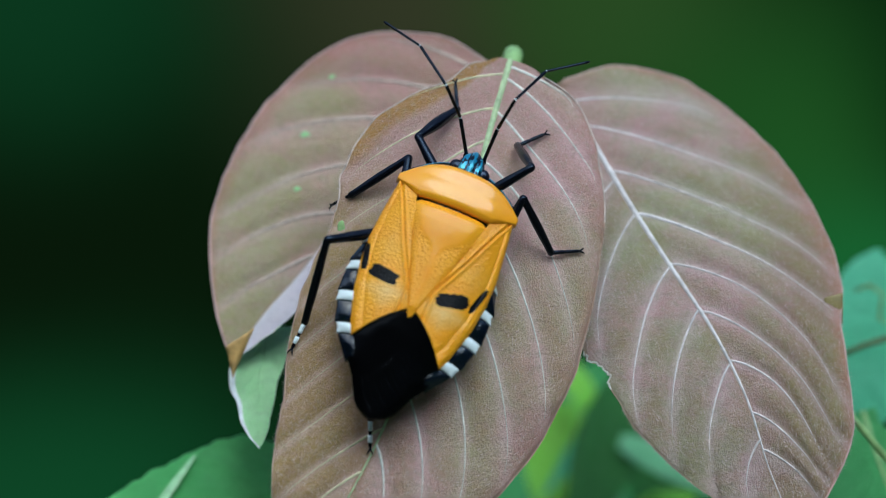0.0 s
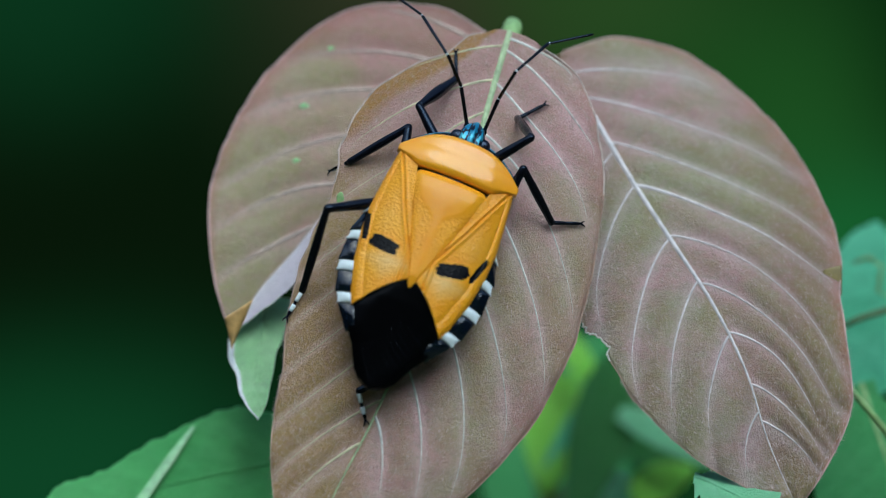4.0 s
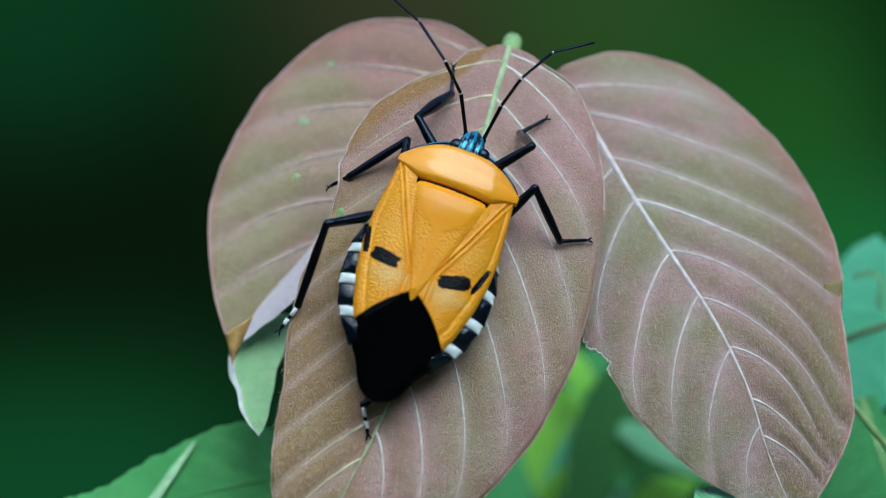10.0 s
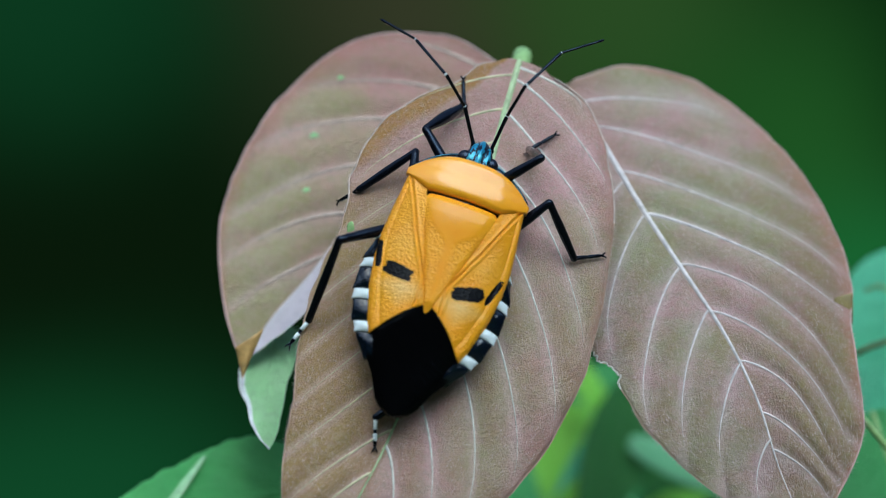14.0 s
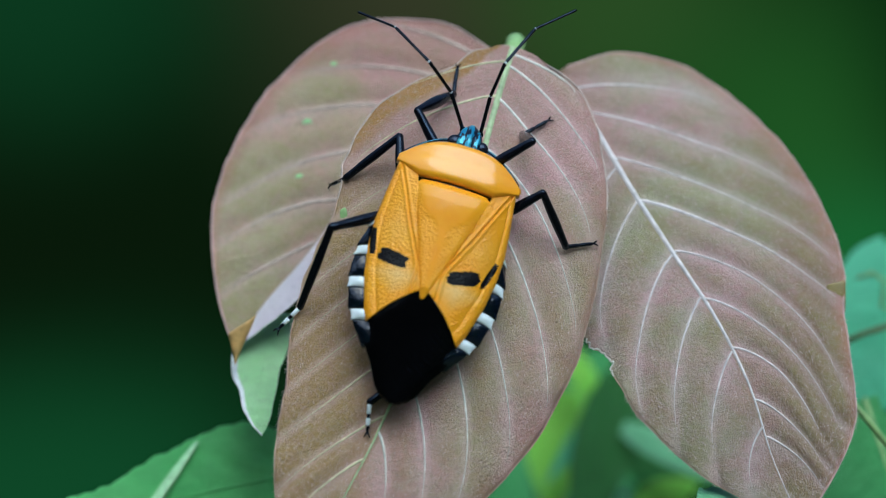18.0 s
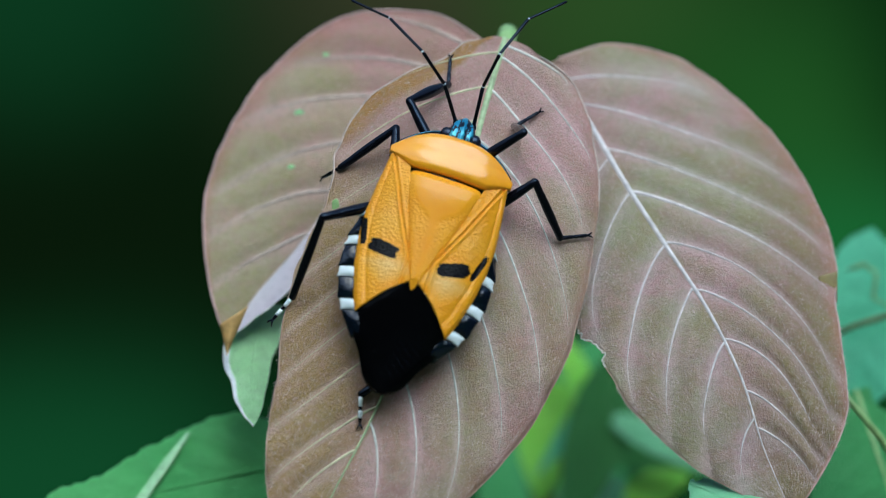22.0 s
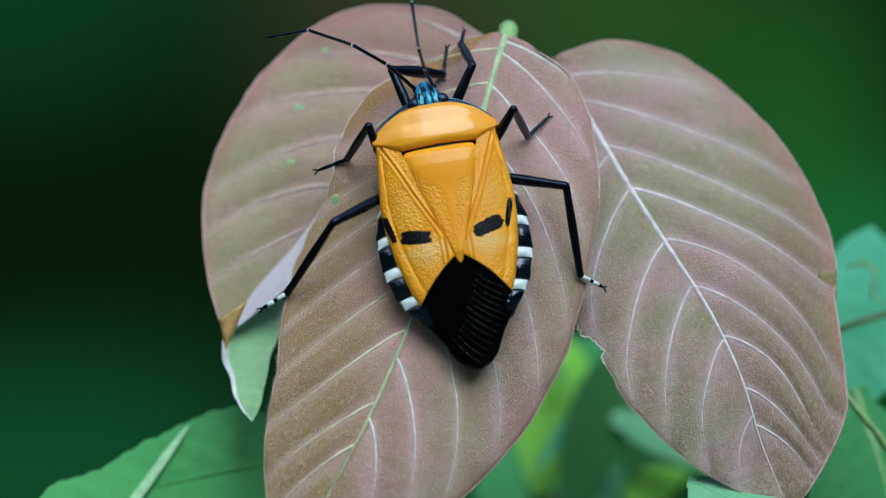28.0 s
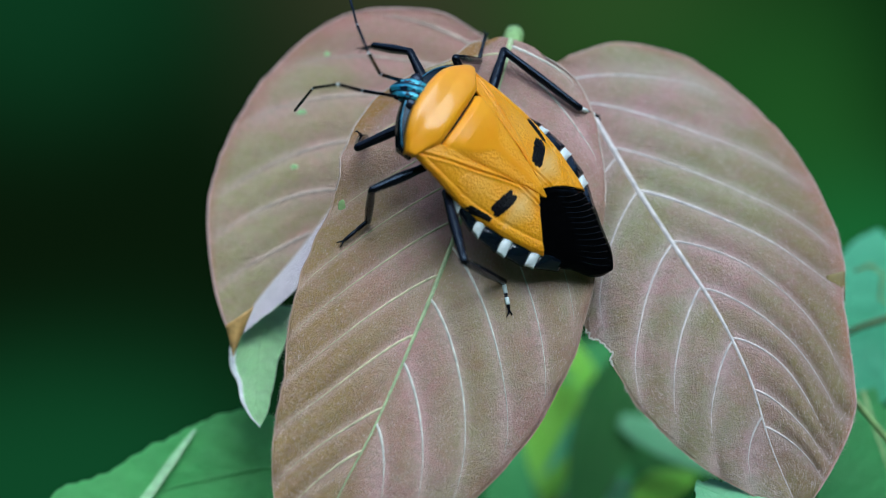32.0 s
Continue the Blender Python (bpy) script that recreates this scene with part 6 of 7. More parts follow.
    walk(legs["MR"][2], [
        (0.0, aim(1, 0, 10.79, 7.62, -1.71, 14.06, 9.70, -2.90)),
        (3.0, aim(1, 0, 10.77, 7.67, -1.67, 14.17, 9.43, -2.89)),
        (7.0, aim(1, 0, 11.04, 7.53, -2.00, 14.40, 9.39, -3.34)),
        (9.0, aim(1, 0, 11.53, 7.17, -1.94, 14.87, 9.16, -3.35)),
        (11.0, aim(1, 0, 12.24, 6.32, -1.92, 15.62, 8.25, -3.35)),
        (13.0, aim(1, 0, 12.48, 6.09, -1.90, 15.75, 8.14, -3.29)),
        (16.0, aim(1, 0, 12.69, 5.41, -1.87, 16.12, 7.34, -3.32)),
        (19.0, aim(1, 0, 12.71, 4.98, -1.74, 16.15, 7.01, -3.17)),
        (22.0, aim(1, 0, 12.93, 5.57, -1.93, 16.33, 7.58, -3.33)),
        (25.0, aim(1, 0, 13.36, 4.23, -2.29, 16.85, 5.95, -3.98)),
        (25.5, aim(1, 0, 13.51, 1.99, -1.63, 17.22, 3.36, -3.25)),
        (27.5, aim(1, 0, 9.67, 7.09, -1.63, 12.83, 9.33, -2.59)),
        (28.0, aim(1, 0, 9.99, 6.74, -1.61, 13.03, 8.95, -2.53)),
        (28.4, aim(1, 0, 10.12, 5.52, -1.44, 13.34, 7.62, -2.41)),
        (28.7, aim(1, 0, 10.14, 5.01, -1.30, 13.57, 6.85, -2.27)),
        (29.0, aim(1, 0, 10.02, 4.72, -1.01, 13.53, 6.29, -1.93)),
        (29.3, aim(1, 0, 10.01, 4.31, -0.48, 13.72, 5.63, -1.28)),
        (29.6, aim(1, 0, 9.94, 3.78, -0.09, 13.71, 5.05, -0.87)),
        (29.9, aim(1, 0, 9.29, 4.59, -0.95, 13.15, 5.65, -1.86)),
        (30.2, aim(1, 0, 8.89, 2.63, 0.22, 12.89, 3.36, -0.31)),
        (30.5, aim(1, 0, 8.49, 0.93, 1.27, 12.54, 1.17, 1.05)),
        (30.8, aim(1, 0, 8.97, 0.60, 0.88, 12.71, -0.11, 0.67)),
        (31.1, aim(1, 0, 8.69, 0.34, 1.14, 12.02, -0.34, 1.35)),
        (31.5, aim(1, 0, 9.41, 4.27, 0.12, 13.04, 4.32, 0.15)),
        (32.0, aim(1, 0, 11.61, 6.08, -2.50, 15.02, 7.03, -2.75)),
    ])
    walk(legs["HL"][0], [
        (0.0, aim(-1, 0, -4.26, 3.20, 0.36, -10.58, -1.96, 3.92)),
        (3.0, aim(-1, 0, -4.28, 3.18, 0.38, -10.68, -1.94, 3.85)),
        (7.0, aim(-1, 0, -4.17, 3.25, 0.32, -10.67, -1.67, 3.89)),
        (9.0, aim(-1, 0, -4.39, 3.09, 0.44, -10.77, -2.07, 3.88)),
        (11.0, aim(-1, 0, -4.27, 3.19, 0.38, -10.68, -1.98, 3.76)),
        (13.0, aim(-1, 0, -4.28, 3.18, 0.38, -10.55, -2.10, 3.84)),
        (16.0, aim(-1, 0, -4.26, 3.19, 0.37, -10.71, -1.81, 3.91)),
        (19.0, aim(-1, 0, -4.36, 3.11, 0.43, -10.85, -1.95, 3.79)),
        (22.0, aim(-1, 0, -4.33, 3.14, 0.41, -10.78, -1.98, 3.80)),
        (25.0, aim(-1, 0, -4.51, 2.99, 0.51, -10.55, -2.18, 4.52)),
        (25.5, aim(-1, 0, -4.44, 3.05, 0.46, -10.77, -1.90, 4.29)),
        (27.5, aim(-1, 0, -4.68, 2.90, 0.60, -11.68, -0.87, 4.60)),
        (28.0, aim(-1, 0, -4.79, 2.88, 0.66, -12.05, -0.30, 4.70)),
        (28.4, aim(-1, 0, -5.03, 2.83, 0.77, -12.61, 0.30, 4.69)),
        (28.7, aim(-1, 0, -4.70, 2.96, 0.60, -12.66, 1.57, 4.33)),
        (29.0, aim(-1, 0, -4.83, 2.95, 0.64, -12.97, 1.62, 3.98)),
        (29.3, aim(-1, 0, -4.63, 2.98, 0.55, -12.91, 1.78, 3.60)),
        (29.6, aim(-1, 0, -4.93, 2.94, 0.66, -13.24, 1.76, 3.63)),
        (29.9, aim(-1, 0, -3.57, 4.00, 0.86, -9.44, -2.29, -1.42)),
        (30.2, aim(-1, 0, -5.79, 0.59, 1.85, -9.57, -6.45, 5.77)),
        (30.5, aim(-1, 0, -6.08, 0.71, 1.85, -10.62, -5.88, 5.73)),
        (30.8, aim(-1, 0, -5.95, 1.24, 1.53, -11.09, -5.04, 5.18)),
        (31.1, aim(-1, 0, -5.96, 1.46, 1.35, -11.64, -4.53, 4.67)),
        (31.5, aim(-1, 0, -6.02, 1.72, 1.27, -12.38, -3.61, 4.50)),
        (32.0, aim(-1, 0, -5.93, 2.00, 1.14, -12.79, -2.78, 4.20)),
    ])
    walk(legs["HL"][1], [
        (0.0, aim(-1, 0, -10.58, -1.96, 3.92, -9.93, -8.67, -3.33)),
        (3.0, aim(-1, 0, -10.68, -1.94, 3.85, -10.14, -8.65, -3.41)),
        (7.0, aim(-1, 0, -10.67, -1.67, 3.89, -10.54, -8.62, -3.16)),
        (9.0, aim(-1, 0, -10.77, -2.07, 3.88, -10.68, -9.24, -2.94)),
        (11.0, aim(-1, 0, -10.68, -1.98, 3.76, -10.84, -9.37, -2.82)),
        (13.0, aim(-1, 0, -10.55, -2.10, 3.84, -10.94, -9.33, -2.92)),
        (16.0, aim(-1, 0, -10.71, -1.81, 3.91, -11.45, -9.05, -2.79)),
        (19.0, aim(-1, 0, -10.85, -1.95, 3.79, -11.63, -8.99, -3.13)),
        (22.0, aim(-1, 0, -10.78, -1.98, 3.80, -11.37, -8.96, -3.20)),
        (25.0, aim(-1, 0, -10.55, -2.18, 4.52, -12.37, -8.75, -2.65)),
        (25.5, aim(-1, 0, -10.77, -1.90, 4.29, -13.52, -8.21, -2.82)),
        (27.5, aim(-1, 0, -11.68, -0.87, 4.60, -17.05, -6.26, -1.74)),
        (28.0, aim(-1, 0, -12.05, -0.30, 4.70, -17.47, -5.24, -1.95)),
        (28.4, aim(-1, 0, -12.61, 0.30, 4.69, -18.27, -4.33, -1.98)),
        (28.7, aim(-1, 0, -12.66, 1.57, 4.33, -18.75, -2.78, -2.16)),
        (29.0, aim(-1, 0, -12.97, 1.62, 3.98, -19.24, -2.06, -2.74)),
        (29.3, aim(-1, 0, -12.91, 1.78, 3.60, -19.08, -1.93, -3.20)),
        (29.6, aim(-1, 0, -13.24, 1.76, 3.63, -19.02, -1.90, -3.51)),
        (29.9, aim(-1, 0, -9.44, -2.29, -1.42, -8.71, -11.90, 0.85)),
        (30.2, aim(-1, 0, -9.57, -6.45, 5.77, -2.82, -9.38, -0.85)),
        (30.5, aim(-1, 0, -10.62, -5.88, 5.73, -3.37, -9.78, 0.24)),
        (30.8, aim(-1, 0, -11.09, -5.04, 5.18, -4.33, -9.92, -0.16)),
        (31.1, aim(-1, 0, -11.64, -4.53, 4.67, -5.09, -9.94, -0.42)),
        (31.5, aim(-1, 0, -12.38, -3.61, 4.50, -6.37, -9.22, -1.03)),
        (32.0, aim(-1, 0, -12.79, -2.78, 4.20, -7.71, -8.96, -1.63)),
    ])
    walk(legs["HL"][2], [
        (0.0, aim(-1, 0, -9.93, -8.67, -3.33, -10.14, -11.71, -3.98)),
        (3.0, aim(-1, 0, -10.14, -8.65, -3.41, -10.54, -11.51, -4.07)),
        (7.0, aim(-1, 0, -10.54, -8.62, -3.16, -11.01, -11.57, -3.85)),
        (9.0, aim(-1, 0, -10.68, -9.24, -2.94, -11.42, -11.93, -3.51)),
        (11.0, aim(-1, 0, -10.84, -9.37, -2.82, -11.73, -12.22, -3.43)),
        (13.0, aim(-1, 0, -10.94, -9.33, -2.92, -11.86, -12.08, -3.55)),
        (16.0, aim(-1, 0, -11.45, -9.05, -2.79, -12.69, -11.66, -3.47)),
        (19.0, aim(-1, 0, -11.63, -8.99, -3.13, -13.04, -11.45, -3.83)),
        (22.0, aim(-1, 0, -11.37, -8.96, -3.20, -12.57, -11.65, -3.89)),
        (25.0, aim(-1, 0, -12.37, -8.75, -2.65, -14.01, -11.14, -3.24)),
        (25.5, aim(-1, 0, -13.52, -8.21, -2.82, -15.48, -10.59, -3.51)),
        (27.5, aim(-1, 0, -17.05, -6.26, -1.74, -19.68, -7.53, -2.27)),
        (28.0, aim(-1, 0, -17.47, -5.24, -1.95, -20.21, -6.26, -2.48)),
        (28.4, aim(-1, 0, -18.27, -4.33, -1.98, -21.12, -4.94, -2.48)),
        (28.7, aim(-1, 0, -18.75, -2.78, -2.16, -21.57, -3.31, -2.80)),
        (29.0, aim(-1, 0, -19.24, -2.06, -2.74, -21.95, -2.39, -3.41)),
        (29.3, aim(-1, 0, -19.08, -1.93, -3.20, -21.98, -2.05, -4.14)),
        (29.6, aim(-1, 0, -19.02, -1.90, -3.51, -21.85, -1.97, -4.43)),
        (29.9, aim(-1, 0, -8.71, -11.90, 0.85, -10.28, -13.66, 0.13)),
        (30.2, aim(-1, 0, -2.82, -9.38, -0.85, -3.87, -10.45, -0.54)),
        (30.5, aim(-1, 0, -3.37, -9.78, 0.24, -4.96, -12.14, 0.45)),
        (30.8, aim(-1, 0, -4.33, -9.92, -0.16, -5.92, -12.28, 0.01)),
        (31.1, aim(-1, 0, -5.09, -9.94, -0.42, -6.80, -11.99, -0.32)),
        (31.5, aim(-1, 0, -6.37, -9.22, -1.03, -8.17, -11.32, -0.99)),
        (32.0, aim(-1, 0, -7.71, -8.96, -1.63, -9.60, -10.90, -1.70)),
    ])
    walk(legs["HR"][0], [
        (0.0, aim(1, 0, 4.77, 0.82, 0.07, 5.85, -7.84, -1.67)),
        (3.0, aim(1, 0, 4.74, -0.12, -0.08, 5.42, -8.84, -1.69)),
        (7.0, aim(1, 0, 4.63, -0.12, -0.09, 4.97, -8.86, -1.73)),
        (9.0, aim(1, 0, 4.62, -0.18, 0.06, 4.95, -9.00, -1.14)),
        (11.0, aim(1, 0, 4.67, -0.20, 0.14, 5.15, -9.03, -0.87)),
        (13.0, aim(1, 0, 4.58, -0.19, 0.13, 4.79, -9.03, -0.88)),
        (16.0, aim(1, 0, 4.44, -0.17, 0.16, 4.29, -9.02, -0.79)),
        (19.0, aim(1, 0, 4.37, -0.14, 0.13, 3.99, -8.97, -0.91)),
        (22.0, aim(1, 0, 4.48, -0.15, 0.08, 4.43, -8.97, -1.08)),
        (25.0, aim(1, 0, 4.37, -0.14, 0.12, 4.00, -8.97, -0.93)),
        (25.5, aim(1, 0, 3.51, 3.54, 0.75, 11.14, -0.63, -1.14)),
        (27.5, aim(1, 0, 4.14, 3.10, 0.40, 12.38, 0.72, 2.79)),
        (28.0, aim(1, 0, 4.29, 3.08, 0.44, 12.21, -0.16, 2.90)),
        (28.4, aim(1, 0, 4.25, 3.14, 0.41, 11.69, -1.01, 2.98)),
        (28.7, aim(1, 0, 4.23, 3.13, 0.56, 12.14, -0.51, -1.27)),
        (29.0, aim(1, 0, 4.09, 3.23, 0.58, 11.75, -1.03, -0.98)),
        (29.3, aim(1, 0, 4.19, 3.19, 0.53, 11.75, -1.45, -0.19)),
        (29.6, aim(1, 0, 4.29, 3.19, 0.37, 10.24, -2.35, 4.01)),
        (29.9, aim(1, 0, 3.91, 3.40, 0.68, 11.04, -1.48, -1.48)),
        (30.2, aim(1, 0, 4.33, 3.23, 0.40, 9.36, -3.54, 3.25)),
        (30.5, aim(1, 0, 4.52, 2.98, 0.52, 9.01, -2.38, 6.03)),
        (30.8, aim(1, 0, 3.98, 2.63, -0.20, 8.87, 6.09, 6.38)),
        (31.1, aim(1, 0, 3.25, 2.46, 0.17, 11.20, 5.90, 2.25)),
        (31.5, aim(1, 0, 4.40, 2.98, 0.50, 13.05, 5.04, 0.13)),
        (32.0, aim(1, 0, 4.49, 3.00, 0.50, 13.13, 4.97, -0.24)),
    ])
    walk(legs["HR"][1], [
        (0.0, aim(1, 0, 5.85, -7.84, -1.67, 0.07, -15.82, -2.62)),
        (3.0, aim(1, 0, 5.42, -8.84, -1.69, -0.81, -16.47, -2.71)),
        (7.0, aim(1, 0, 4.97, -8.86, -1.73, -1.19, -16.56, -2.63)),
        (9.0, aim(1, 0, 4.95, -9.00, -1.14, -1.15, -16.76, -1.90)),
        (11.0, aim(1, 0, 5.15, -9.03, -0.87, -0.64, -17.03, -1.58)),
        (13.0, aim(1, 0, 4.79, -9.03, -0.88, -1.08, -16.96, -1.71)),
        (16.0, aim(1, 0, 4.29, -9.02, -0.79, -1.83, -16.76, -1.58)),
        (19.0, aim(1, 0, 3.99, -8.97, -0.91, -2.04, -16.75, -1.93)),
        (22.0, aim(1, 0, 4.43, -8.97, -1.08, -1.61, -16.75, -2.10)),
        (25.0, aim(1, 0, 4.00, -8.97, -0.93, -2.19, -16.67, -1.59)),
        (25.5, aim(1, 0, 11.14, -0.63, -1.14, 9.21, -10.08, 1.09)),
        (27.5, aim(1, 0, 12.38, 0.72, 2.79, 13.18, -7.78, -2.22)),
        (28.0, aim(1, 0, 12.21, -0.16, 2.90, 12.62, -8.48, -2.44)),
        (28.4, aim(1, 0, 11.69, -1.01, 2.98, 11.46, -9.59, -1.95)),
        (28.7, aim(1, 0, 12.14, -0.51, -1.27, 10.70, -10.27, -2.02)),
        (29.0, aim(1, 0, 11.75, -1.03, -0.98, 9.94, -10.73, -1.77)),
        (29.3, aim(1, 0, 11.75, -1.45, -0.19, 9.65, -11.11, -0.73)),
        (29.6, aim(1, 0, 10.24, -2.35, 4.01, 9.16, -11.39, 0.11)),
        (29.9, aim(1, 0, 11.04, -1.48, -1.48, 8.68, -10.97, -2.99)),
        (30.2, aim(1, 0, 9.36, -3.54, 3.25, 6.98, -12.29, -0.71)),
        (30.5, aim(1, 0, 9.01, -2.38, 6.03, 5.80, -11.47, 3.78)),
        (30.8, aim(1, 0, 8.87, 6.09, 6.38, 13.88, -1.89, 3.33)),
        (31.1, aim(1, 0, 11.20, 5.90, 2.25, 14.82, -3.28, 1.49)),
        (31.5, aim(1, 0, 13.05, 5.04, 0.13, 13.67, -4.69, 1.89)),
        (32.0, aim(1, 0, 13.13, 4.97, -0.24, 12.57, -4.68, 1.89)),
    ])
    walk(legs["HR"][2], [
        (0.0, aim(1, 0, 0.07, -15.82, -2.62, 1.07, -18.32, -3.27)),
        (3.0, aim(1, 0, -0.81, -16.47, -2.71, 0.72, -18.47, -3.28)),
        (7.0, aim(1, 0, -1.19, -16.56, -2.63, 0.30, -18.56, -3.22)),
        (9.0, aim(1, 0, -1.15, -16.76, -1.90, 0.40, -18.78, -2.39)),
        (11.0, aim(1, 0, -0.64, -17.03, -1.58, 0.27, -19.26, -2.05)),
        (13.0, aim(1, 0, -1.08, -16.96, -1.71, -0.32, -19.29, -2.17)),
        (16.0, aim(1, 0, -1.83, -16.76, -1.58, -1.13, -19.30, -1.99)),
        (19.0, aim(1, 0, -2.04, -16.75, -1.93, -1.49, -19.40, -2.36)),
        (22.0, aim(1, 0, -1.61, -16.75, -2.10, -0.88, -19.28, -2.56)),
        (25.0, aim(1, 0, -2.19, -16.67, -1.59, -2.16, -19.32, -2.06)),
        (25.5, aim(1, 0, 9.21, -10.08, 1.09, 9.91, -11.92, 0.36)),
        (27.5, aim(1, 0, 13.18, -7.78, -2.22, 16.50, -9.56, -4.22)),
        (28.0, aim(1, 0, 12.62, -8.48, -2.44, 15.80, -10.37, -4.43)),
        (28.4, aim(1, 0, 11.46, -9.59, -1.95, 14.51, -12.00, -3.92)),
        (28.7, aim(1, 0, 10.70, -10.27, -2.02, 13.57, -12.83, -3.94)),
        (29.0, aim(1, 0, 9.94, -10.73, -1.77, 12.79, -13.23, -3.58)),
        (29.3, aim(1, 0, 9.65, -11.11, -0.73, 12.55, -13.91, -2.36)),
        (29.6, aim(1, 0, 9.16, -11.39, 0.11, 12.00, -14.40, -1.40)),
        (29.9, aim(1, 0, 8.68, -10.97, -2.99, 11.46, -13.48, -4.99)),
        (30.2, aim(1, 0, 6.98, -12.29, -0.71, 9.75, -15.42, -2.30)),
        (30.5, aim(1, 0, 5.80, -11.47, 3.78, 5.38, -13.80, 3.24)),
        (30.8, aim(1, 0, 13.88, -1.89, 3.33, 17.86, -2.66, 3.15)),
        (31.1, aim(1, 0, 14.82, -3.28, 1.49, 17.36, -4.22, 0.64)),
        (31.5, aim(1, 0, 13.67, -4.69, 1.89, 15.83, -5.92, 0.60)),
        (32.0, aim(1, 0, 12.57, -4.68, 1.89, 14.15, -7.11, 0.79)),
    ])
    walk(feelers["L"][0], [
        (0.0, aim(0, 1, -0.95, 12.60, 2.60, -2.83, 15.02, 5.47)),
        (3.0, aim(0, 1, -0.96, 12.60, 2.60, -2.88, 15.12, 5.35)),
        (7.0, aim(0, 1, -0.97, 12.59, 2.60, -2.82, 15.65, 4.80)),
        (9.0, aim(0, 1, -0.98, 12.59, 2.60, -2.53, 15.69, 4.97)),
        (11.0, aim(0, 1, -0.99, 12.59, 2.60, -3.23, 15.90, 3.89)),
        (13.0, aim(0, 1, -0.99, 12.58, 2.60, -2.96, 15.36, 5.07)),
        (16.0, aim(0, 1, -1.00, 12.58, 2.60, -3.39, 15.35, 4.67)),
        (19.0, aim(0, 1, -1.01, 12.58, 2.60, -3.13, 15.06, 5.24)),
        (22.0, aim(0, 1, -1.02, 12.57, 2.60, -3.27, 15.18, 5.01)),
        (25.0, aim(0, 1, -1.03, 12.57, 2.60, -3.14, 15.12, 5.19)),
        (25.5, aim(0, 1, -1.03, 12.57, 2.60, -3.57, 15.16, 4.72)),
        (27.5, aim(0, 1, -1.04, 12.57, 2.60, -3.78, 15.10, 4.53)),
        (28.0, aim(0, 1, -1.04, 12.57, 2.60, -3.69, 15.18, 4.55)),
        (28.4, aim(0, 1, -1.14, 12.53, 2.55, -3.70, 15.23, 4.49)),
        (28.7, aim(0, 1, -1.27, 12.47, 2.48, -3.83, 15.73, 3.16)),
        (29.0, aim(0, 1, -1.40, 12.39, 2.41, -3.87, 15.33, 4.14)),
        (29.3, aim(0, 1, -1.53, 12.31, 2.34, -3.91, 15.15, 4.32)),
        (29.6, aim(0, 1, -1.64, 12.23, 2.25, -4.19, 15.07, 4.02)),
        (29.9, aim(0, 1, -1.74, 12.15, 2.16, -3.98, 15.64, 2.79)),
        (30.2, aim(0, 1, -1.78, 12.11, 2.11, -4.24, 15.51, 2.14)),
        (30.5, aim(0, 1, -1.81, 12.08, 2.08, -4.40, 14.60, 4.22)),
        (30.8, aim(0, 1, -1.83, 12.06, 2.06, -4.60, 14.78, 3.65)),
        (31.1, aim(0, 1, -1.84, 12.05, 2.04, -4.87, 14.89, 2.63)),
        (31.5, aim(0, 1, -1.82, 12.06, 2.04, -4.88, 14.90, 2.52)),
        (32.0, aim(0, 1, -1.80, 12.08, 2.04, -4.32, 15.42, 2.38)),
    ])
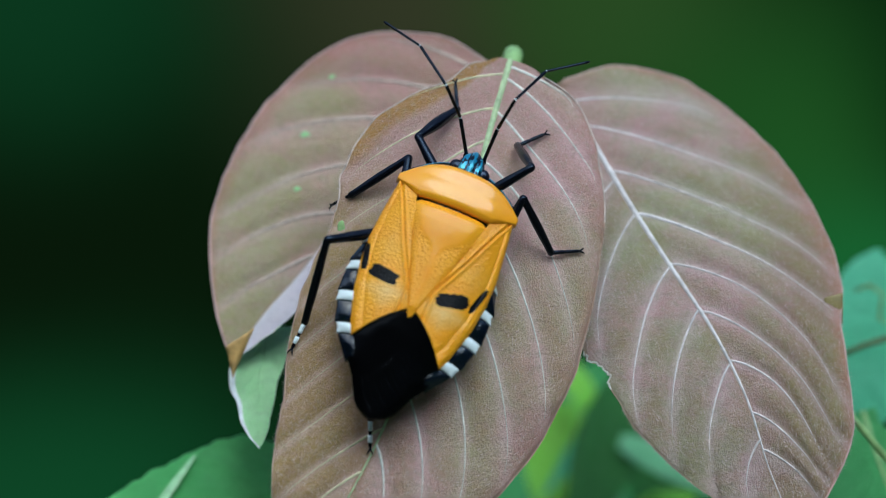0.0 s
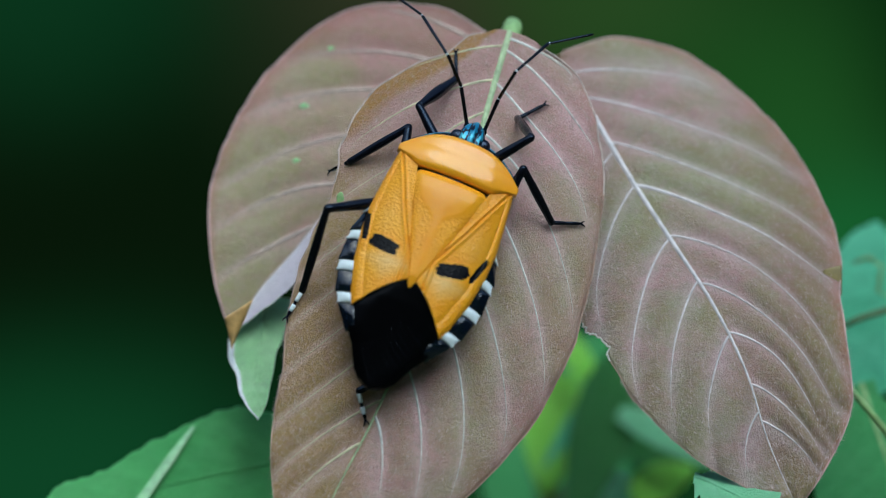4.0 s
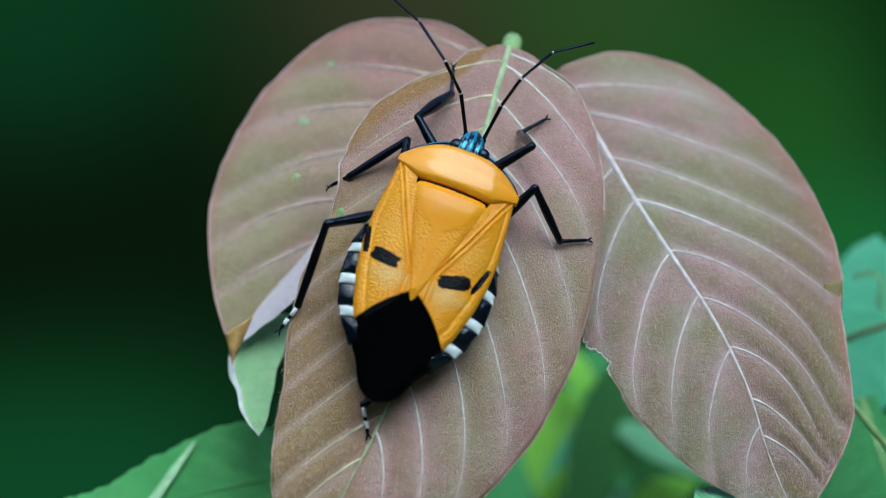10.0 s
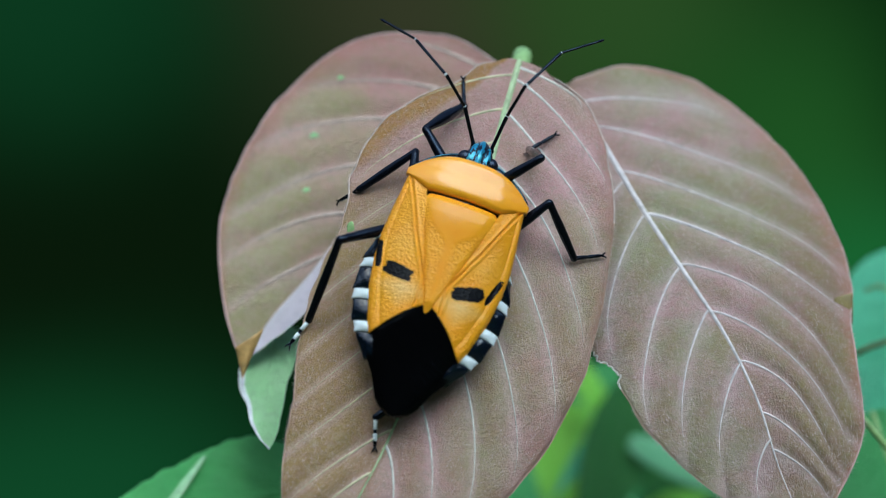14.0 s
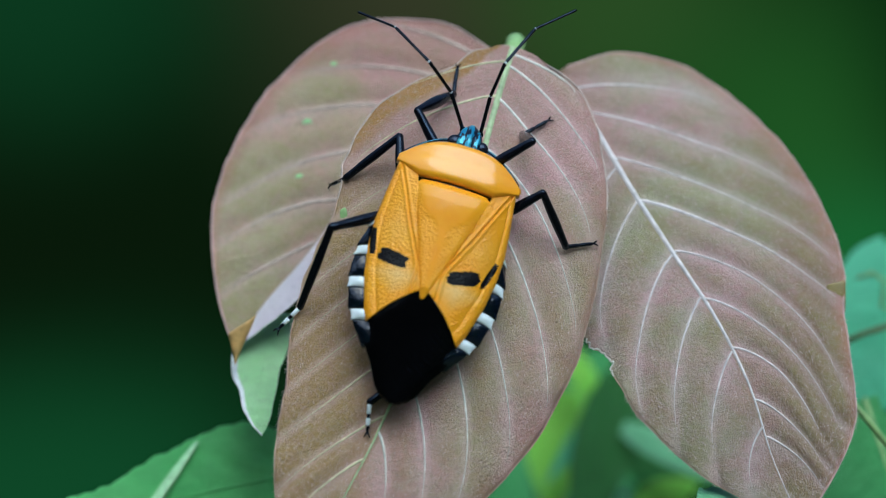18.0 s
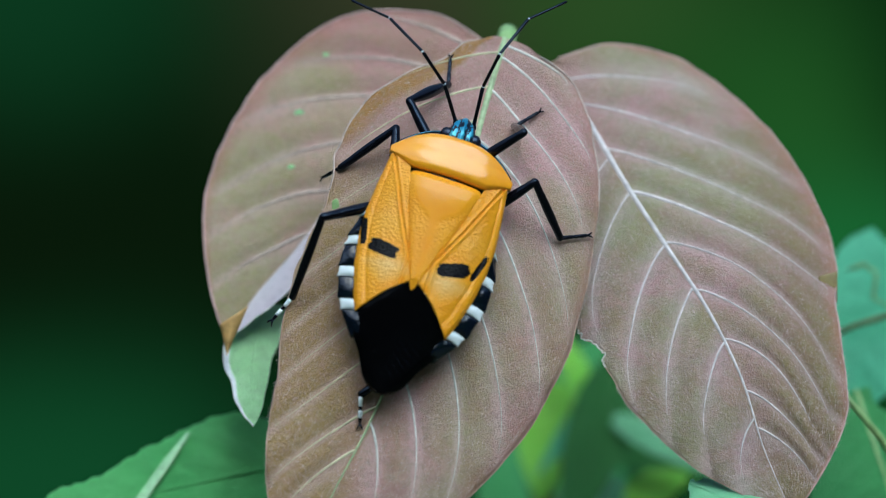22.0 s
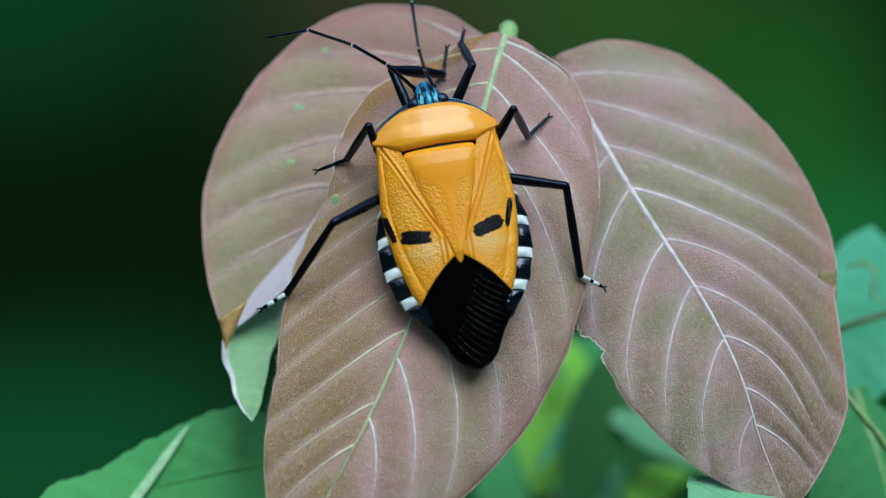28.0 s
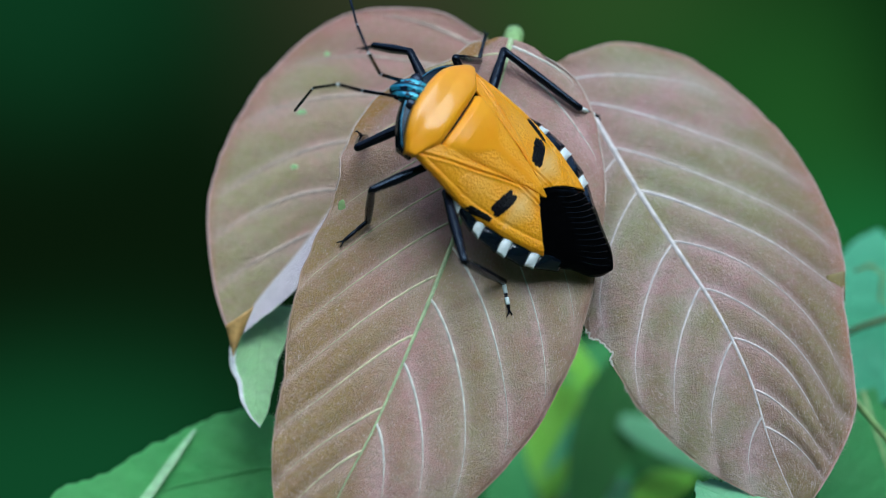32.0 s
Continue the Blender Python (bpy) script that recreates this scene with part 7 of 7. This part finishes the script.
    walk(feelers["L"][1], [
        (0.0, aim(0, 1, -2.83, 15.02, 5.47, -5.22, 16.42, 8.76)),
        (3.0, aim(0, 1, -2.88, 15.12, 5.35, -5.26, 16.48, 8.66)),
        (7.0, aim(0, 1, -2.82, 15.65, 4.80, -5.08, 17.22, 8.11)),
        (9.0, aim(0, 1, -2.53, 15.69, 4.97, -4.91, 17.42, 8.11)),
        (11.0, aim(0, 1, -3.23, 15.90, 3.89, -5.88, 17.29, 6.97)),
        (13.0, aim(0, 1, -2.96, 15.36, 5.07, -5.68, 17.07, 7.92)),
        (16.0, aim(0, 1, -3.39, 15.35, 4.67, -6.44, 16.84, 7.30)),
        (19.0, aim(0, 1, -3.13, 15.06, 5.24, -6.12, 16.64, 7.90)),
        (22.0, aim(0, 1, -3.27, 15.18, 5.01, -6.34, 16.87, 7.50)),
        (25.0, aim(0, 1, -3.14, 15.12, 5.19, -6.02, 16.63, 8.00)),
        (25.5, aim(0, 1, -3.57, 15.16, 4.72, -6.48, 16.41, 7.63)),
        (27.5, aim(0, 1, -3.78, 15.10, 4.53, -6.79, 16.68, 7.16)),
        (28.0, aim(0, 1, -3.69, 15.18, 4.55, -6.93, 17.21, 6.51)),
        (28.4, aim(0, 1, -3.70, 15.23, 4.49, -6.58, 17.03, 7.13)),
        (28.7, aim(0, 1, -3.83, 15.73, 3.16, -6.61, 17.18, 6.10)),
        (29.0, aim(0, 1, -3.87, 15.33, 4.14, -6.51, 17.41, 6.82)),
        (29.3, aim(0, 1, -3.91, 15.15, 4.32, -6.61, 17.38, 6.82)),
        (29.6, aim(0, 1, -4.19, 15.07, 4.02, -6.94, 17.45, 6.32)),
        (29.9, aim(0, 1, -3.98, 15.64, 2.79, -6.65, 17.86, 5.34)),
        (30.2, aim(0, 1, -4.24, 15.51, 2.14, -6.99, 17.15, 5.01)),
        (30.5, aim(0, 1, -4.40, 14.60, 4.22, -6.97, 17.06, 6.64)),
        (30.8, aim(0, 1, -4.60, 14.78, 3.65, -7.33, 17.34, 5.76)),
        (31.1, aim(0, 1, -4.87, 14.89, 2.63, -8.04, 17.71, 3.34)),
        (31.5, aim(0, 1, -4.88, 14.90, 2.52, -8.17, 17.38, 3.75)),
        (32.0, aim(0, 1, -4.32, 15.42, 2.38, -6.99, 18.10, 4.43)),
    ])
    walk(feelers["L"][2], [
        (0.0, aim(0, 1, -5.22, 16.42, 8.76, -9.32, 19.96, 7.35)),
        (3.0, aim(0, 1, -5.26, 16.48, 8.66, -9.29, 20.06, 7.14)),
        (7.0, aim(0, 1, -5.08, 17.22, 8.11, -9.12, 20.89, 6.83)),
        (9.0, aim(0, 1, -4.91, 17.42, 8.11, -8.65, 21.33, 6.68)),
        (11.0, aim(0, 1, -5.88, 17.29, 6.97, -10.28, 20.46, 5.56)),
        (13.0, aim(0, 1, -5.68, 17.07, 7.92, -9.79, 20.38, 6.05)),
        (16.0, aim(0, 1, -6.44, 16.84, 7.30, -10.75, 19.85, 5.39)),
        (19.0, aim(0, 1, -6.12, 16.64, 7.90, -10.48, 19.78, 6.33)),
        (22.0, aim(0, 1, -6.34, 16.87, 7.50, -10.68, 19.93, 5.70)),
        (25.0, aim(0, 1, -6.02, 16.63, 8.00, -10.32, 19.76, 6.26)),
        (25.5, aim(0, 1, -6.48, 16.41, 7.63, -10.70, 19.42, 5.51)),
        (27.5, aim(0, 1, -6.79, 16.68, 7.16, -10.73, 19.62, 4.49)),
        (28.0, aim(0, 1, -6.93, 17.21, 6.51, -10.86, 20.26, 3.94)),
        (28.4, aim(0, 1, -6.58, 17.03, 7.13, -9.99, 20.13, 3.95)),
        (28.7, aim(0, 1, -6.61, 17.18, 6.10, -9.87, 20.42, 2.90)),
        (29.0, aim(0, 1, -6.51, 17.41, 6.82, -9.19, 20.53, 3.01)),
        (29.3, aim(0, 1, -6.61, 17.38, 6.82, -8.79, 20.40, 2.64)),
        (29.6, aim(0, 1, -6.94, 17.45, 6.32, -9.14, 20.47, 2.15)),
        (29.9, aim(0, 1, -6.65, 17.86, 5.34, -9.44, 21.41, 2.03)),
        (30.2, aim(0, 1, -6.99, 17.15, 5.01, -8.69, 20.34, 0.73)),
        (30.5, aim(0, 1, -6.97, 17.06, 6.64, -7.06, 19.63, 1.67)),
        (30.8, aim(0, 1, -7.33, 17.34, 5.76, -7.18, 19.57, 0.63)),
        (31.1, aim(0, 1, -8.04, 17.71, 3.34, -8.90, 19.13, -2.01)),
        (31.5, aim(0, 1, -8.17, 17.38, 3.75, -8.47, 18.66, -1.70)),
        (32.0, aim(0, 1, -6.99, 18.10, 4.43, -5.75, 18.99, -0.96)),
    ])
    walk(feelers["L"][3], [
        (0.0, aim(0, 1, -9.32, 19.96, 7.35, -13.86, 21.55, 5.96)),
        (3.0, aim(0, 1, -9.29, 20.06, 7.14, -13.85, 21.66, 5.85)),
        (7.0, aim(0, 1, -9.12, 20.89, 6.83, -12.64, 23.62, 4.57)),
        (9.0, aim(0, 1, -8.65, 21.33, 6.68, -11.99, 24.24, 4.36)),
        (11.0, aim(0, 1, -10.28, 20.46, 5.56, -14.35, 22.11, 3.18)),
        (13.0, aim(0, 1, -9.79, 20.38, 6.05, -13.93, 22.15, 3.88)),
        (16.0, aim(0, 1, -10.75, 19.85, 5.39, -15.12, 21.05, 3.26)),
        (19.0, aim(0, 1, -10.48, 19.78, 6.33, -14.71, 21.05, 3.98)),
        (22.0, aim(0, 1, -10.68, 19.93, 5.70, -15.08, 21.24, 3.72)),
        (25.0, aim(0, 1, -10.32, 19.76, 6.26, -14.80, 20.90, 4.35)),
        (25.5, aim(0, 1, -10.70, 19.42, 5.51, -15.20, 20.24, 3.49)),
        (27.5, aim(0, 1, -10.73, 19.62, 4.49, -15.05, 20.33, 2.07)),
        (28.0, aim(0, 1, -10.86, 20.26, 3.94, -15.20, 20.87, 1.54)),
        (28.4, aim(0, 1, -9.99, 20.13, 3.95, -13.99, 20.80, 1.02)),
        (28.7, aim(0, 1, -9.87, 20.42, 2.90, -13.52, 21.42, -0.36)),
        (29.0, aim(0, 1, -9.19, 20.53, 3.01, -12.92, 21.57, -0.15)),
        (29.3, aim(0, 1, -8.79, 20.40, 2.64, -11.95, 21.44, -1.09)),
        (29.6, aim(0, 1, -9.14, 20.47, 2.15, -12.66, 21.42, -1.27)),
        (29.9, aim(0, 1, -9.44, 21.41, 2.03, -13.46, 22.67, -0.65)),
        (30.2, aim(0, 1, -8.69, 20.34, 0.73, -12.45, 21.26, -2.44)),
        (30.5, aim(0, 1, -7.06, 19.63, 1.67, -8.59, 20.11, -3.06)),
        (30.8, aim(0, 1, -7.18, 19.57, 0.63, -8.87, 19.74, -4.08)),
        (31.1, aim(0, 1, -8.90, 19.13, -2.01, -10.40, 19.00, -6.77)),
        (31.5, aim(0, 1, -8.47, 18.66, -1.70, -10.19, 17.78, -6.31)),
        (32.0, aim(0, 1, -5.75, 18.99, -0.96, -6.13, 18.26, -5.89)),
    ])
    walk(feelers["R"][0], [
        (0.0, aim(0, 1, 0.95, 12.60, 2.60, 1.14, 15.22, 5.88)),
        (3.0, aim(0, 1, 0.94, 12.60, 2.60, 1.12, 15.26, 5.85)),
        (7.0, aim(0, 1, 0.93, 12.61, 2.60, 1.44, 15.35, 5.74)),
        (9.0, aim(0, 1, 0.92, 12.61, 2.60, 1.58, 15.48, 5.60)),
        (11.0, aim(0, 1, 0.91, 12.61, 2.60, 1.33, 16.17, 4.79)),
        (13.0, aim(0, 1, 0.91, 12.61, 2.60, 1.54, 15.54, 5.55)),
        (16.0, aim(0, 1, 0.90, 12.62, 2.60, 0.71, 16.20, 4.79)),
        (19.0, aim(0, 1, 0.89, 12.62, 2.60, 0.76, 15.75, 5.40)),
        (22.0, aim(0, 1, 0.88, 12.62, 2.60, 0.55, 16.55, 4.05)),
        (25.0, aim(0, 1, 0.87, 12.63, 2.60, 0.63, 16.26, 4.69)),
        (25.5, aim(0, 1, 0.86, 12.63, 2.60, 0.15, 16.10, 4.85)),
        (27.5, aim(0, 1, 0.86, 12.63, 2.60, -0.28, 13.24, 6.60)),
        (28.0, aim(0, 1, 0.86, 12.63, 2.60, -0.18, 13.39, 6.60)),
        (28.4, aim(0, 1, 0.76, 12.66, 2.55, -0.53, 13.36, 6.49)),
        (28.7, aim(0, 1, 0.61, 12.70, 2.48, -0.70, 13.68, 6.35)),
        (29.0, aim(0, 1, 0.47, 12.72, 2.41, -1.01, 13.69, 6.22)),
        (29.3, aim(0, 1, 0.32, 12.74, 2.34, -1.10, 13.59, 6.20)),
        (29.6, aim(0, 1, 0.19, 12.75, 2.25, -1.39, 13.46, 6.08)),
        (29.9, aim(0, 1, 0.07, 12.74, 2.16, -1.47, 13.79, 5.93)),
        (30.2, aim(0, 1, 0.01, 12.74, 2.11, -2.71, 13.74, 5.15)),
        (30.5, aim(0, 1, -0.02, 12.73, 2.08, -2.72, 14.01, 5.04)),
        (30.8, aim(0, 1, -0.05, 12.73, 2.06, -2.57, 14.11, 5.11)),
        (31.1, aim(0, 1, -0.06, 12.73, 2.04, -3.42, 14.08, 4.17)),
        (31.5, aim(0, 1, -0.04, 12.73, 2.04, -3.07, 14.49, 4.35)),
        (32.0, aim(0, 1, -0.02, 12.73, 2.04, -2.60, 15.18, 4.26)),
    ])
    walk(feelers["R"][1], [
        (0.0, aim(0, 1, 1.14, 15.22, 5.88, 1.80, 17.39, 9.53)),
        (3.0, aim(0, 1, 1.12, 15.26, 5.85, 1.78, 17.32, 9.57)),
        (7.0, aim(0, 1, 1.44, 15.35, 5.74, 2.40, 17.19, 9.50)),
        (9.0, aim(0, 1, 1.58, 15.48, 5.60, 2.38, 17.27, 9.42)),
        (11.0, aim(0, 1, 1.33, 16.17, 4.79, 2.46, 18.76, 8.03)),
        (13.0, aim(0, 1, 1.54, 15.54, 5.55, 2.59, 18.31, 8.66)),
        (16.0, aim(0, 1, 0.71, 16.20, 4.79, 1.13, 18.83, 8.17)),
        (19.0, aim(0, 1, 0.76, 15.75, 5.40, 1.23, 18.55, 8.63)),
        (22.0, aim(0, 1, 0.55, 16.55, 4.05, 1.15, 19.22, 7.37)),
        (25.0, aim(0, 1, 0.63, 16.26, 4.69, 1.04, 19.10, 7.90)),
        (25.5, aim(0, 1, 0.15, 16.10, 4.85, 0.43, 19.20, 7.82)),
        (27.5, aim(0, 1, -0.28, 13.24, 6.60, -0.82, 14.66, 10.62)),
        (28.0, aim(0, 1, -0.18, 13.39, 6.60, -0.84, 14.51, 10.70)),
        (28.4, aim(0, 1, -0.53, 13.36, 6.49, -1.43, 14.86, 10.42)),
        (28.7, aim(0, 1, -0.70, 13.68, 6.35, -1.53, 15.39, 10.21)),
        (29.0, aim(0, 1, -1.01, 13.69, 6.22, -1.64, 15.27, 10.17)),
        (29.3, aim(0, 1, -1.10, 13.59, 6.20, -1.85, 15.33, 10.06)),
        (29.6, aim(0, 1, -1.39, 13.46, 6.08, -1.98, 15.50, 9.82)),
        (29.9, aim(0, 1, -1.47, 13.79, 5.93, -2.19, 15.07, 9.97)),
        (30.2, aim(0, 1, -2.71, 13.74, 5.15, -4.19, 15.72, 8.67)),
        (30.5, aim(0, 1, -2.72, 14.01, 5.04, -4.43, 16.06, 8.41)),
        (30.8, aim(0, 1, -2.57, 14.11, 5.11, -4.19, 16.63, 8.21)),
        (31.1, aim(0, 1, -3.42, 14.08, 4.17, -4.73, 18.09, 4.99)),
        (31.5, aim(0, 1, -3.07, 14.49, 4.35, -4.64, 17.39, 7.11)),
        (32.0, aim(0, 1, -2.60, 15.18, 4.26, -3.74, 17.96, 7.34)),
    ])
    walk(feelers["R"][2], [
        (0.0, aim(0, 1, 1.80, 17.39, 9.53, 3.53, 22.34, 7.58)),
        (3.0, aim(0, 1, 1.78, 17.32, 9.57, 3.65, 22.29, 7.79)),
        (7.0, aim(0, 1, 2.40, 17.19, 9.50, 4.35, 21.82, 7.02)),
        (9.0, aim(0, 1, 2.38, 17.27, 9.42, 4.25, 21.84, 6.77)),
        (11.0, aim(0, 1, 2.46, 18.76, 8.03, 4.67, 23.63, 6.35)),
        (13.0, aim(0, 1, 2.59, 18.31, 8.66, 5.04, 23.21, 7.48)),
        (16.0, aim(0, 1, 1.13, 18.83, 8.17, 2.86, 23.93, 6.64)),
        (19.0, aim(0, 1, 1.23, 18.55, 8.63, 3.24, 23.57, 7.17)),
        (22.0, aim(0, 1, 1.15, 19.22, 7.37, 2.85, 24.38, 6.03)),
        (25.0, aim(0, 1, 1.04, 19.10, 7.90, 2.54, 24.41, 6.97)),
        (25.5, aim(0, 1, 0.43, 19.20, 7.82, 1.92, 24.14, 5.65)),
        (27.5, aim(0, 1, -0.82, 14.66, 10.62, -0.24, 19.96, 8.89)),
        (28.0, aim(0, 1, -0.84, 14.51, 10.70, -0.45, 19.88, 9.17)),
        (28.4, aim(0, 1, -1.43, 14.86, 10.42, -0.62, 19.94, 8.19)),
        (28.7, aim(0, 1, -1.53, 15.39, 10.21, -0.30, 20.40, 8.02)),
        (29.0, aim(0, 1, -1.64, 15.27, 10.17, -0.00, 20.39, 8.61)),
        (29.3, aim(0, 1, -1.85, 15.33, 10.06, 0.00, 20.34, 8.37)),
        (29.6, aim(0, 1, -1.98, 15.50, 9.82, 0.06, 20.27, 7.71)),
        (29.9, aim(0, 1, -2.19, 15.07, 9.97, -0.88, 20.30, 8.46)),
        (30.2, aim(0, 1, -4.19, 15.72, 8.67, -3.79, 20.85, 6.44)),
        (30.5, aim(0, 1, -4.43, 16.06, 8.41, -2.77, 20.10, 4.91)),
        (30.8, aim(0, 1, -4.19, 16.63, 8.21, -1.45, 20.60, 5.37)),
        (31.1, aim(0, 1, -4.73, 18.09, 4.99, -3.98, 22.44, 1.55)),
        (31.5, aim(0, 1, -4.64, 17.39, 7.11, -1.63, 20.46, 3.53)),
        (32.0, aim(0, 1, -3.74, 17.96, 7.34, 0.24, 19.97, 3.95)),
    ])
    walk(feelers["R"][3], [
        (0.0, aim(0, 1, 3.53, 22.34, 7.58, 7.31, 25.50, 6.67)),
        (3.0, aim(0, 1, 3.65, 22.29, 7.79, 7.44, 25.44, 7.00)),
        (7.0, aim(0, 1, 4.35, 21.82, 7.02, 8.23, 24.68, 5.68)),
        (9.0, aim(0, 1, 4.25, 21.84, 6.77, 7.94, 24.75, 5.07)),
        (11.0, aim(0, 1, 4.67, 23.63, 6.35, 8.38, 26.86, 5.44)),
        (13.0, aim(0, 1, 5.04, 23.21, 7.48, 8.86, 26.28, 6.52)),
        (16.0, aim(0, 1, 2.86, 23.93, 6.64, 6.33, 27.47, 5.99)),
        (19.0, aim(0, 1, 3.24, 23.57, 7.17, 6.81, 27.03, 6.71)),
        (22.0, aim(0, 1, 2.85, 24.38, 6.03, 6.09, 28.00, 4.86)),
        (25.0, aim(0, 1, 2.54, 24.41, 6.97, 4.79, 28.46, 5.08)),
        (25.5, aim(0, 1, 1.92, 24.14, 5.65, 3.91, 28.54, 4.35)),
        (27.5, aim(0, 1, -0.24, 19.96, 8.89, 0.31, 24.75, 7.57)),
        (28.0, aim(0, 1, -0.45, 19.88, 9.17, 0.04, 24.59, 7.55)),
        (28.4, aim(0, 1, -0.62, 19.94, 8.19, 0.39, 24.53, 6.51)),
        (28.7, aim(0, 1, -0.30, 20.40, 8.02, 1.07, 24.92, 6.38)),
        (29.0, aim(0, 1, -0.00, 20.39, 8.61, 1.76, 24.78, 6.99)),
        (29.3, aim(0, 1, 0.00, 20.34, 8.37, 1.87, 24.66, 6.69)),
        (29.6, aim(0, 1, 0.06, 20.27, 7.71, 2.09, 24.49, 5.95)),
        (29.9, aim(0, 1, -0.88, 20.30, 8.46, 0.36, 24.81, 6.68)),
        (30.2, aim(0, 1, -3.79, 20.85, 6.44, -3.07, 24.99, 3.74)),
        (30.5, aim(0, 1, -2.77, 20.10, 4.91, -1.55, 23.95, 1.96)),
        (30.8, aim(0, 1, -1.45, 20.60, 5.37, 1.45, 23.85, 2.92)),
        (31.1, aim(0, 1, -3.98, 22.44, 1.55, -2.83, 23.89, -3.10)),
        (31.5, aim(0, 1, -1.63, 20.46, 3.53, 0.96, 24.10, 1.28)),
        (32.0, aim(0, 1, 0.24, 19.97, 3.95, 4.02, 21.56, 1.08)),
    ])

motions()
